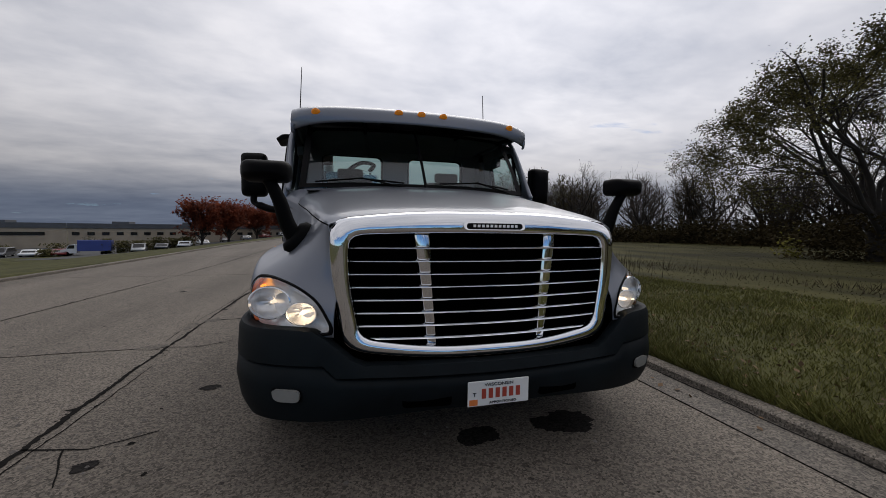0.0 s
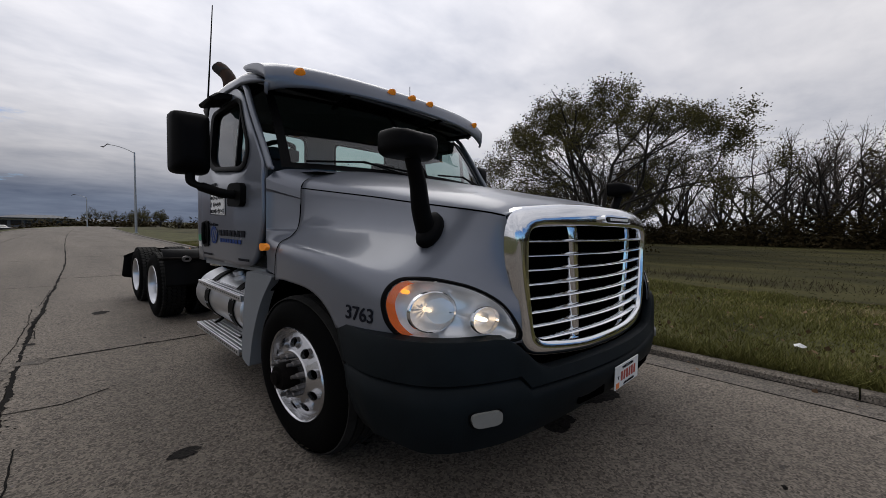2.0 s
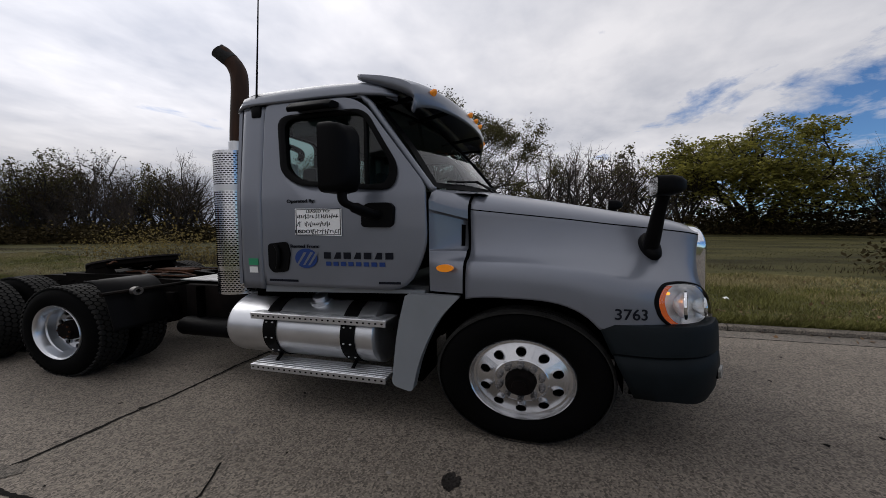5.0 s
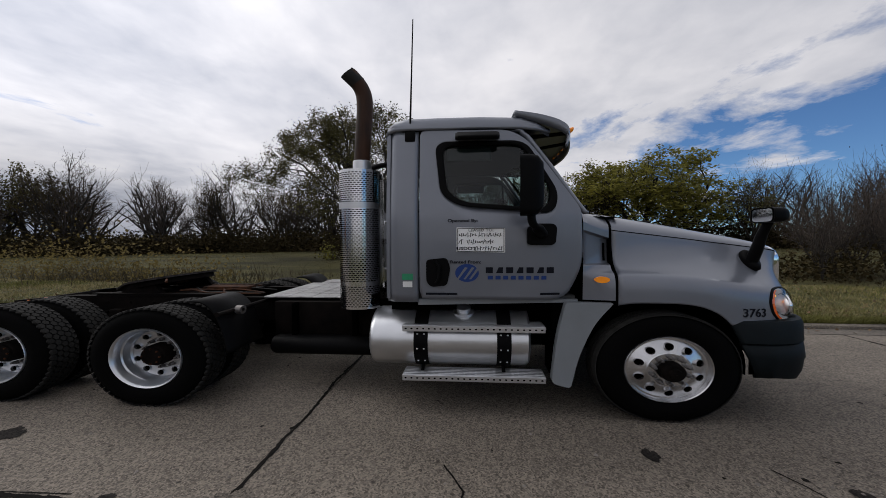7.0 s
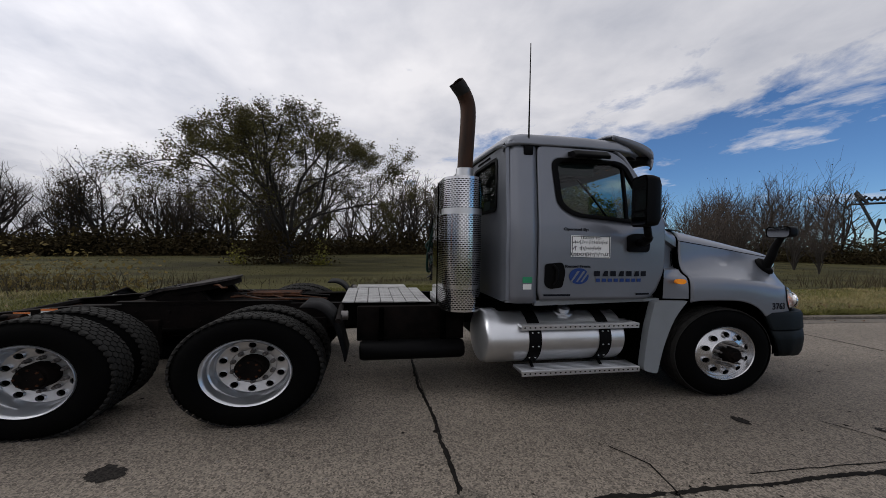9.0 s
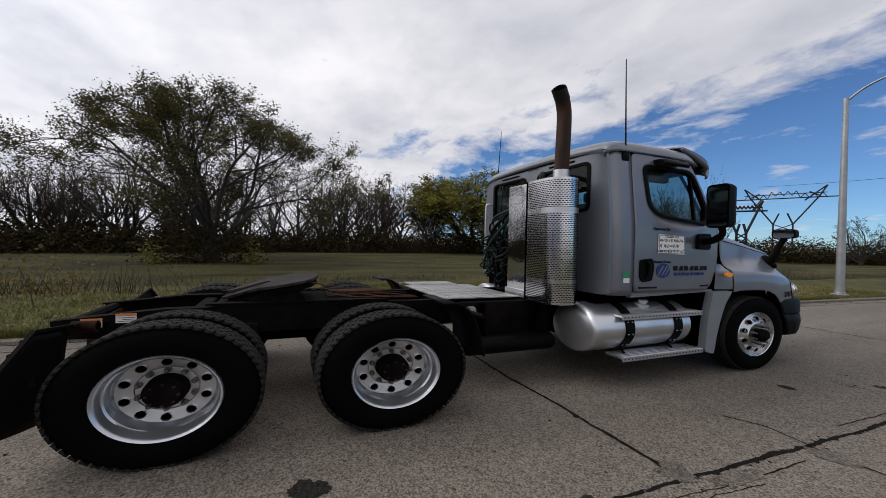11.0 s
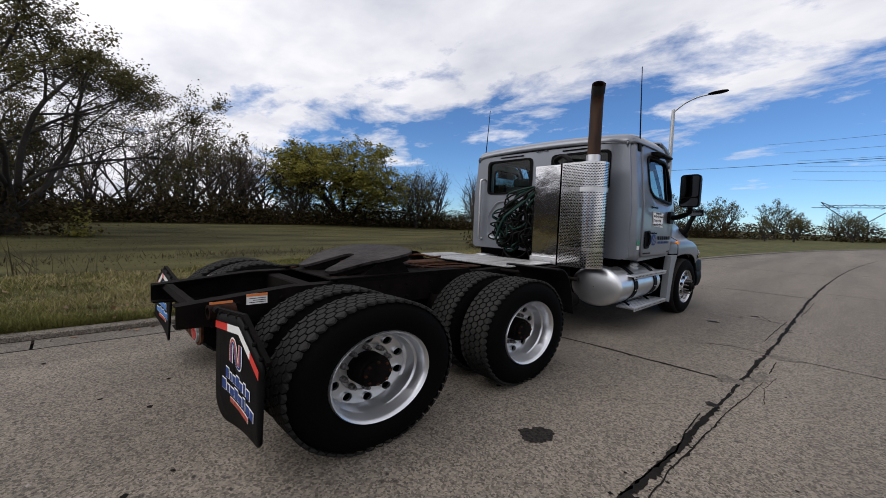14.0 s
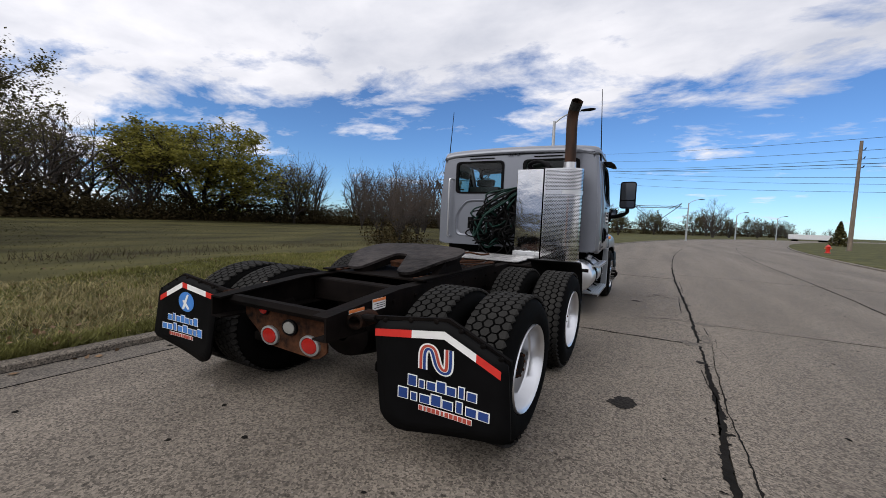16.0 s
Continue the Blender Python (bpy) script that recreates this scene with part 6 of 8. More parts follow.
fl = rounded([(-0.12, -0.33), (-0.44, -0.24), (-0.46, 0.02), (-0.40, 0.18), (-0.27, 0.42), (-0.17, 0.42), (-0.05, 0.06), (0.05, 0.06), (0.17, 0.42), (0.27, 0.42), (0.40, 0.18), (0.46, 0.02), (0.44, -0.24), (0.12, -0.33)],
             [0.1, 0.12, 0.1, 0.1, 0.05, 0.05, 0.04, 0.04, 0.05, 0.05, 0.1, 0.1, 0.12, 0.1], 4)


def fwput(u, v, w):
    return tilt @ Vector((u, v, w - 0.05 * smoothstep(0.12, 0.42, v)))


prism(b, fl, lambda u, v, w: fwput(u, v, w - 0.012), 0.024)
fifth = part("fifth_wheel", b, GREASE, truck, "greasy black fifth wheel coupling plate", smooth=30)
b = B()
prism(b, [p * 0.93 for p in fl], lambda u, v, w: fwput(u, v, w - 0.075), 0.062)
part("plate_skirt", b, FRAME, fifth, smooth=30)
b = B()
prism(b, rounded([(-0.10, -0.10), (-0.07, 0.16), (0.07, 0.16), (0.10, -0.10)], 0.03, 3), lambda u, v, w: fwput(u, v, w - 0.10), 0.05)
part("coupling_jaw", b, RUST, fifth, smooth=30)
b = B()
tube(b, bez([(-0.34, 4.40, 1.17), (-0.42, 4.33, 1.19), (-0.50, 4.27, 1.17), (-0.55, 4.22, 1.18)], 4), 0.011, 6)
part("release_handle", b, RUST, fifth, smooth=50)
for side in (-1, 1):
    b = B()
    prism(b, [(4.40, 0.992), (4.50, 1.15), (4.72, 1.12), (4.84, 0.992)], lambda u, v, w: Vector((side * (0.34 + w), u, v)), 0.06)
    part("pivot_bracket", b, FRAME, fifth, smooth=30)
    b = B()
    box(b, side * 0.36, side * 0.44, 3.75, 5.1, 0.993, 1.012, 0.004, 1)
    part("slide_rail", b, FRAME, fifth)
    for k in range(16):
        b = B()
        box(b, side * 0.325, side * 0.36, 3.80 + 0.08 * k, 3.84 + 0.08 * k, 0.992, 1.006)
        part("slide_tooth", b, RUST, fifth)
b = B()
box(b, -0.44, 0.44, 3.75, 5.05, 0.978, 0.991)
part("slider_base", b, FRAME, fifth, smooth=30)
b = B()
box(b, -0.10, 0.10, 3.72, 4.2, 0.992, 1.05, 0.02)
part("slide_cylinder", b, RUST, fifth, smooth=30)
rng = random.Random(31)
for k in range(5):
    b = B()
    x0 = rng.uniform(-0.3, 0.3)
    tube(b, bez([(x0, 3.45, 0.99), (x0 + rng.uniform(-.15, .15), 3.75, 1.02), (x0 + rng.uniform(-.2, .2), 4.0, 1.015), (x0 + rng.uniform(-.2, .2), 4.25, 1.04)], 4), 0.010, 6)
    part("slide_air_line", b, HOSE_BLACK if k % 2 else RUST, fifth, smooth=60)

# wheels
def tyre_mesh(parent, x_in, x_out, treaded):
    """A tyre between two x planes round the axle at the origin."""
    w = x_out - x_in
    s = 1 if w > 0 else -1
    aw = abs(w)
    R, r0 = 0.505, 0.292
    pr = [(0.02, r0), (0.0, r0 + 0.03), (-0.008, r0 + 0.10), (0.004, R - 0.06), (0.03, R - 0.022), (0.06, R - 0.012), (aw / 2, R - 0.010)]
    pr = pr + [(aw - a, r) for a, r in pr[-2::-1]]
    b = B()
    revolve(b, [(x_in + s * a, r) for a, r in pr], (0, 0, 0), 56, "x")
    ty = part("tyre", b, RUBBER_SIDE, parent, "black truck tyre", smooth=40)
    b = B()
    cols = 5
    n = 54 if treaded else 60
    for c in range(cols):
        a0 = 0.022 + (aw - 0.044) * c / cols
        a1 = 0.022 + (aw - 0.044) * (c + 1) / cols - (0.010 if treaded else 0.012)
        for k in range(n):
            th = 2 * math.pi * (k + (0.5 if c % 2 else 0.0)) / n
            gap = 0.86 if treaded else 1.0
            th2 = th + 2 * math.pi / n * gap
            sk = 0.018 if treaded else 0.0
            edge0, edge1 = (0.014 if c == 0 else 0), (0.014 if c == cols - 1 else 0)
            tm = (th + th2) / 2
            if treaded:
                hw = (a1 - a0) * 0.68
                am = (a0 + a1) / 2
                ring_ = [(max(0.012, am - hw), tm, edge0), (am - hw * 0.45, th, 0), (am + hw * 0.45, th, 0), (min(aw - 0.012, am + hw), tm, edge1), (am + hw * 0.45, th2, 0), (am - hw * 0.45, th2, 0)]
            else:
                ring_ = [(a0, th, edge0), (a1, th + sk, edge1), (a1, th2 + sk, edge1), (a0, th2, edge0)]
            n_ = len(ring_)
            vs_ = []
            for rr in (R - 0.016, R + 0.006):
                for (aa, tt, e) in ring_:
                    q = rr - (e if rr > R else 0)
                    vs_.append(b.verts.new((x_in + s * aa, q * math.cos(tt), q * math.sin(tt))))
            b.faces.new(vs_[n_:])
            for i in range(n_):
                j = (i + 1) % n_
                b.faces.new((vs_[i], vs_[j], vs_[n_ + j], vs_[n_ + i]))
    part("tread", b, RUBBER, ty)
    return ty


def disc_with_holes(b, x_, r1, r2, nh, rh, dish=0.0):
    """A wheel disc between two radii with round hand holes."""
    rc = (r1 + r2) / 2
    for k in range(nh):
        a0, a1 = 2 * math.pi * k / nh, 2 * math.pi * (k + 1) / nh
        am = (a0 + a1) / 2
        def pt(a, r):
            t = (r - r1) / (r2 - r1)
            return Vector((x_ + dish * t, r * math.cos(a), r * math.sin(a)))
        loop = [(a0 + (a1 - a0) * t, r1) for t in np.linspace(0, 1, 9)[:-1]] + [(a1, r1 + (r2 - r1) * t) for t in np.linspace(0, 1, 5)[:-1]] + [(a1 - (a1 - a0) * t, r2) for t in np.linspace(0, 1, 9)[:-1]] + [(a0, r2 - (r2 - r1) * t) for t in np.linspace(0, 1, 5)[:-1]]
        inner = []
        for a, r in loop:
            u, v = (a - am) * rc, r - rc
            l_ = math.hypot(u, v)
            inner.append((am + u / l_ * rh / rc, rc + v / l_ * rh))
        loft(b, [[pt(a, r) for a, r in loop], [pt(a, r) for a, r in inner], [pt(a, r) + Vector((0.02 * (1 if x_ > 0 else -1) * -1, 0, 0)) for a, r in inner]], True)


def make_front_wheel(name, group):
    """Outer face towards -x, axle middle at the origin."""
    wh_ = thing(name, "", "")
    for k in ("label", "category"):
        if k in wh_:
            del wh_[k]
    tyre_mesh(wh_, -1.165 + 1.17, -0.895 + 1.17, False)
    b = B()
    X = 0.0
    revolve(b, [(X + 0.06, 0.285), (X + 0.012, 0.293), (X + 0.006, 0.300), (X + 0.014, 0.306), (X + 0.03, 0.30)], (0, 0, 0), 56, "x")
    revolve(b, [(X + 0.014, 0.292), (X + 0.045, 0.282), (X + 0.045, 0.268)], (0, 0, 0), 56, "x")
    disc_with_holes(b, X + 0.006, 0.158, 0.268, 10, 0.030, 0.039)
    revolve(b, [(X + 0.006, 0.158), (X + 0.0, 0.150), (X + 0.0, 0.088), (X + 0.02, 0.085)], (0, 0, 0), 56, "x")
    rim = part("rim", b, RIM, wh_, "polished aluminium rim with ten holes", smooth=35)
    # near-black ring gives the shade seen through the hand holes
    b = B()
    revolve(b, [(X + 0.06, 0.26), (X + 0.06, 0.12)], (0, 0, 0), 40, "x")
    part("rim_shade", b, VOID, rim)
    b = B()
    revolve(b, [(X + 0.02, 0.086), (X - 0.06, 0.082), (X - 0.075, 0.07), (X - 0.078, 0.045), (X - 0.095, 0.040), (X - 0.098, 0.001)], (0, 0, 0), 24, "x")
    part("hub", b, FRAME, wh_, smooth=35)
    for k in range(10):
        a = 2 * math.pi * (k + 0.5) / 10
        b = B()
        revolve(b, [(X + 0.005, 0.019), (X - 0.03, 0.018), (X - 0.035, 0.012), (X - 0.058, 0.011), (X - 0.06, 0.001)], (0, 0.122 * math.cos(a), 0.122 * math.sin(a)), 8, "x")
        part("wheel_nut", b, NUT, rim, smooth=35)
    return wh_


def make_drive_wheel(name):
    """A pair of tyres; the outer face towards -x at x = -0.015."""
    wh_ = new(name)
    tyre_mesh(wh_, 0.0, 0.275, True)
    tyre_mesh(wh_, 0.345, 0.62, True)
    b = B()
    revolve(b, [(0.03, 0.305), (0.006, 0.304), (-0.002, 0.299), (0.004, 0.290), (0.02, 0.278), (0.075, 0.272), (0.085, 0.262), (0.150, 0.258), (0.165, 0.245)], (0, 0, 0), 56, "x")
    disc_with_holes(b, 0.178, 0.160, 0.250, 10, 0.027, -0.012)
    revolve(b, [(0.178, 0.160), (0.184, 0.155), (0.184, 0.10)], (0, 0, 0), 48, "x")
    rim = part("rim", b, ALU, wh_, "deep silver wheel rim with ten holes", smooth=35)
    # near-black rings painted for the darkness inside the rims
    b = B()
    revolve(b, [(0.215, 0.25), (0.215, 0.10)], (0, 0, 0), 32, "x")
    part("rim_shade", b, VOID, rim)
    b = B()
    revolve(b, [(0.62, 0.30), (0.60, 0.02)], (0, 0, 0), 32, "x")
    part("rim_shade", b, VOID, rim)
    b = B()
    revolve(b, [(0.20, 0.112), (0.10, 0.108), (0.085, 0.10), (0.08, 0.09), (0.06, 0.088), (0.055, 0.06), (0.052, 0.001)], (0, 0, 0), 28, "x")
    hub = part("hub", b, FRAME, wh_, "greasy black wheel hub", smooth=35)
    for k in range(8):
        a = 2 * math.pi * k / 8
        b = B()
        revolve(b, [(0.062, 0.010), (0.050, 0.009), (0.048, 0.001)], (0, 0.075 * math.cos(a), 0.075 * math.sin(a)), 6, "x")
        part("hub_bolt", b, RUST, hub)
    for k in range(10):
        a = 2 * math.pi * (k + 0.5) / 10
        b = B()
        revolve(b, [(0.186, 0.020), (0.155, 0.018), (0.150, 0.012), (0.135, 0.011), (0.134, 0.001)], (0, 0.1425 * math.cos(a), 0.1425 * math.sin(a)), 8, "x")
        part("wheel_nut", b, NUT, rim, smooth=35)
    return wh_


def settle(w, x, y, turn, axis_z=0.498):
    w.parent = truck
    w.matrix_basis = Matrix.Translation(W(x, y, axis_z)) @ Matrix.Rotation(turn, 4, "Z")


fw0 = make_front_wheel("front_wheel", "")
settle(fw0, -1.19, 0.0, radians(0))
tagged(fw0, "steer wheel with polished rim")
fw1 = copy_thing(fw0, fw0.matrix_basis)
settle(fw1, 1.19, 0.0, math.pi)
dw0 = make_drive_wheel("drive_wheel")
tagged(dw0, "dual drive wheel with deep silver rim")
settle(dw0, -1.195, 3.88, 0)
for x, y, t in ((-1.195, 5.19, 0), (1.195, 3.88, math.pi), (1.195, 5.19, math.pi)):
    settle(copy_thing(dw0, dw0.matrix_basis), x, y, t)


# mudflaps
def make_flap(side):
    outline = rounded([(0.66, 0.31), (0.60, 0.885), (0.98, 0.955), (1.26, 0.79), (1.295, 0.375), (0.75, 0.245)], [0.06, 0.02, 0.03, 0.02, 0.04, 0.06], 4)

    def put(u, v, w):
        return Vector((side * u, 5.80 + 0.02 * smoothstep(0.9, 0.25, v) + 0.02 * math.sin(5 * u) * smoothstep(0.8, 0.3, v) + w, v))
    b = B()
    c = (0.95, 0.6)
    o = by_angle(outline, c, 60)
    loft(b, [[put(c[0] + (p.x - c[0]) * k, c[1] + (p.y - c[1]) * k, 0) for p in o] for k in (1, 0.8, 0.6, 0.4, 0.2, 0.02)], True)
    flap = part("mudflap", b, BLACK, truck, "black rubber mudflap with printed company mark", smooth=60)
    solid(flap, 0.012, 0)

    def decal(loop, m_, off=0.0085, name="flap_print"):
        b = B()
        prism(b, loop, lambda u, v, w: put(u, v, off + w), 0.0015)
        part(name, b, m_, flap)
    tape = [(0.61, 0.84), (0.975, 0.90), (1.235, 0.745)]
    d1 = Vector((0.0, -0.045))
    a0, a1, a2 = (Vector(p) for p in tape)
    if side < 0:
        cuts = ((a0, a0.lerp(a1, 0.55), RED_TAPE), (a0.lerp(a1, 0.55), a1, WHITE), (a1, a1.lerp(a2, 0.58), WHITE), (a1.lerp(a2, 0.58), a2, RED_TAPE))
    else:
        cuts = ((a0, a0.lerp(a1, 0.30), RED_TAPE), (a0.lerp(a1, 0.30), a0.lerp(a1, 0.85), WHITE), (a0.lerp(a1, 0.85), a1, RED_TAPE), (a1, a1.lerp(a2, 0.7), WHITE), (a1.lerp(a2, 0.7), a2, RED_TAPE))
    for p, q, m_ in cuts:
        decal([p, q, q + d1, p + d1], m_, name="reflective_tape")
    if side < 0:
        # looping mark in blue, white and red
        for off, m_, wd in ((0.0, WHITE, 0.024), (-0.009, BLUE_INK, 0.007), (0.009, RED_INK, 0.007)):
            b = B()
            ln = bez([(0.875, 0.66, 0), (0.875, 0.755, 0), (0.893, 0.79, 0), (0.925, 0.78, 0), (0.95, 0.70, 0), (0.975, 0.672, 0), (1.0, 0.69, 0), (1.0, 0.80, 0)], 6)
            le, ri = [], []
            for i, p in enumerate(ln):
                t = (ln[min(i + 1, len(ln) - 1)] - ln[max(i - 1, 0)]).normalized()
                nn = Vector((-t.y, t.x, 0))
                le.append(p + nn * (off + wd))
                ri.append(p + nn * (off - wd))
            loft(b, [[put(p.x, p.y, 0.009 + (0.0015 if wd < 0.02 else 0)) for p in le], [put(p.x, p.y, 0.009 + (0.0015 if wd < 0.02 else 0)) for p in ri]], False)
            part("flap_print", b, m_, flap)
    else:
        decal([(0.93 + 0.085 * math.cos(a), 0.735 + 0.085 * math.sin(a)) for a in np.linspace(0, 2 * math.pi, 25)[:-1]], BLUE_LIT)
        decal([(0.95, 0.67), (0.975, 0.67), (0.92, 0.80), (0.90, 0.80)], WHITE, 0.0105)
        decal([(0.89, 0.68), (0.91, 0.67), (0.97, 0.74), (0.95, 0.75)], WHITE, 0.0105)
    for z, x0, x1, h, n, m_, edge in ((0.548, 0.80, 1.14, 0.060, 7, BLUE_LIT if side > 0 else BLUE_INK, True), (0.462, 0.75, 1.20, 0.060, 8, BLUE_LIT if side > 0 else BLUE_INK, True), (0.415, 0.86, 1.12, 0.026, 12, RED_INK, True)):
        wdt = (x1 - x0) / n
        for k in range(n):
            tall = h if k in (0, 3, 5) or h < 0.04 else h * 0.74
            thin = 0.45 if k in (1, 5) else 0.80
            u0 = x0 + wdt * (k + (0.5 - thin / 2))
            u1 = u0 + wdt * thin
            e = 0.005 if h > 0.04 else 0.003
            decal([(u0 - e, z - e), (u1 + e, z - e), (u1 + e, z + tall + e), (u0 - e, z + tall + e)], WHITE, 0.0085)
            decal([(u0, z), (u1, z), (u1, z + tall), (u0, z + tall)], m_, 0.0105)
    b = B()
    tube(b, [(side * 0.45, 5.78, 0.875), (side * 0.60, 5.79, 0.895)], 0.022, 10)
    for p, q in ((Vector((side * 0.58, 5.785, 0.90)), Vector((side * 0.985, 5.785, 0.962))), (Vector((side * 0.985, 5.785, 0.962)), Vector((side * 1.27, 5.785, 0.79)))):
        loft(b, [[pp + Vector(o_) for o_ in ((0, -0.010, -0.012), (0, 0.010, -0.012), (0, 0.010, 0.010), (0, -0.010, 0.010))] for pp in (p, q)], True, True)
    for u, v in ((0.66, 0.90), (0.80, 0.925), (0.93, 0.945), (1.05, 0.915), (1.15, 0.855), (1.23, 0.805)):
        revolve(b, [(0.012, 0.014), (0.022, 0.012), (0.024, 0.001)], (side * u, 5.785, v), 8, "y")
    part("flap_bracket", b, FRAME, flap, "dark steel mudflap bracket")
    b = B()
    revolve(b, [(-0.08, 0.030), (-0.08, 0.050), (0.05, 0.050), (0.05, 0.034), (-0.02, 0.032)], (side * 0.49, 5.77, 0.86), 20, "y")
    part("bracket_socket", b, RUST_DARK, flap, smooth=40)
    # fender flap ahead of the drive wheels
    b = B()
    arc = [(3.54, 1.075), (3.44, 1.07), (3.36, 1.01), (3.30, 0.90), (3.26, 0.76), (3.22, 0.56)]
    arc = [(p.x, p.y) for p in bez([(y, z, 0) for y, z in arc], 4)]
    loft(b, [[Vector((side * x, y, z)) for y, z in arc] for x in (0.68, 0.9, 1.17)], False)
    q_ = part("quarter_fender", b, BLACK, truck, "black plastic quarter fender", smooth=50)
    solid(q_, 0.014, 0)
    b = B()
    tube(b, [(side * 0.43, 3.30, 0.95), (side * 1.22, 3.27, 0.96)], 0.022, 8)
    part("fender_bracket", b, FRAME, q_)
    b = B()
    revolve(b, [(0.0, 0.02), (0.0, 0.045), (0.05, 0.045), (0.05, 0.02)], (side * 0.97, 3.215, 0.955), 14, "y")
    part("bracket_clamp", b, NUT, q_, smooth=40)


both(make_flap)

# air and power lines between cab and trailer
rng = random.Random(11)
for k in range(26):
    m_ = HOSE_GREEN if k % 4 == 0 else HOSE_BLACK
    x0 = rng.uniform(-0.38, -0.28)
    xm, zm = rng.uniform(-0.12, 0.30), rng.uniform(1.34, 1.80)
    pts = [(x0, 2.25, rng.uniform(2.30, 2.42)), (x0 + 0.05, 2.30 + rng.uniform(0, .1), 2.15), (xm - 0.05, 2.32 + rng.uniform(0, .1), zm + 0.25)]
    turns = rng.choice((1, 1, 2))
    rx, rz = rng.uniform(0.06, 0.17), rng.uniform(0.10, 0.30)
    for j in range(8 * turns):
        a = k * 0.9 + j * 0.8
        pts.append((xm + rx * (1 + 0.05 * j) * math.cos(a) + rng.uniform(-0.03, 0.03), 2.20 + rng.uniform(0, 0.22), zm + rz * math.sin(a) - 0.02 * j))
    pts += [(xm + 0.12, 2.25, 1.30), (rng.uniform(0.0, 0.5), 2.16, rng.uniform(1.02, 1.25))]
    b = B()
    tube(b, bez(pts, 5), rng.uniform(0.010, 0.017), 6)
    part("air_hose", b, m_, truck, "tangled green and black air lines" if k == 0 else "", smooth=70)
for q_ in ((0.30, 0.42, 2.05, 2.14, 1.28, 1.36), (0.55, 0.62, 2.02, 2.10, 1.40, 1.62), (0.05, 0.16, 2.03, 2.12, 1.62, 1.70)):
    b = B()
    box(b, *q_, 0.02)
    part("hose_coupling", b, BLACK, truck, smooth=40)
b = B()
tube(b, bez([(-0.30, 2.06, 2.42), (-0.25, 2.10, 2.52), (-0.38, 2.16, 2.56), (-0.50, 2.26, 2.50), (-0.56, 2.3, 2.43)], 5), 0.03, 8)
part("intake_hose", b, BLACK, truck, smooth=60)

# ---- trees ----
BARK = mat("tree_bark", (0.026, 0.021, 0.017), 0.9, 0.0, 0.35, 6.0, bump=0.5, bump_scale=30)
TWIG = mat("bare_twigs", (0.066, 0.049, 0.039), 0.9, 0.0, 0.3, 4.0)
LEAF_OLIVE = leafy(mat("olive_leaves", (0.095, 0.086, 0.032), 0.7, 0.0, 0.3, 2.0, by_island=0.6, dark=(0.034, 0.030, 0.012), spec=0.15), 0.32)
LEAF_GREEN = leafy(mat("yellow_green_leaves", (0.21, 0.192, 0.042), 0.7, 0.0, 0.3, 2.0, by_island=0.6, dark=(0.075, 0.075, 0.017), spec=0.2))
LEAF_RED = leafy(mat("red_autumn_leaves", (0.22, 0.060, 0.030), 0.7, 0.0, 0.3, 2.0, by_island=0.6, dark=(0.10, 0.022, 0.013), spec=0.2))
LEAF_BROWN = leafy(mat("brown_brush_leaves", (0.056, 0.041, 0.019), 0.85, 0.0, 0.3, 2.0, by_island=0.6, dark=(0.017, 0.014, 0.007), spec=0.1), 0.3)


def limb(b, p, d, length, r0, r1, rng, bendy, sides, up):
    """One crooked tapering branch; returns points along it with their directions."""
    n = max(3, int(length / 0.8)) if sides > 3 else 2
    pts, dirs = [p.copy()], [d.copy()]
    for k in range(n):
        d = (d + Vector((rng.gauss(0, bendy), rng.gauss(0, bendy), rng.gauss(0, bendy) + up))).normalized()
        p = p + d * (length / n)
        pts.append(p.copy())
        dirs.append(d.copy())
    tube(b, pts, [r0 + (r1 - r0) * k / n for k in range(n + 1)], sides, False)
    return pts, dirs


def leaf(b, c, size, rng):
    u = Vector((rng.gauss(0, 1), rng.gauss(0, 1), rng.gauss(0, 1))).normalized()
    v = basis(u)[0] * size * 0.42
    u = u * size * 0.5
    b.faces.new([b.verts.new(q) for q in (c - u, c + v, c + u, c - v)])


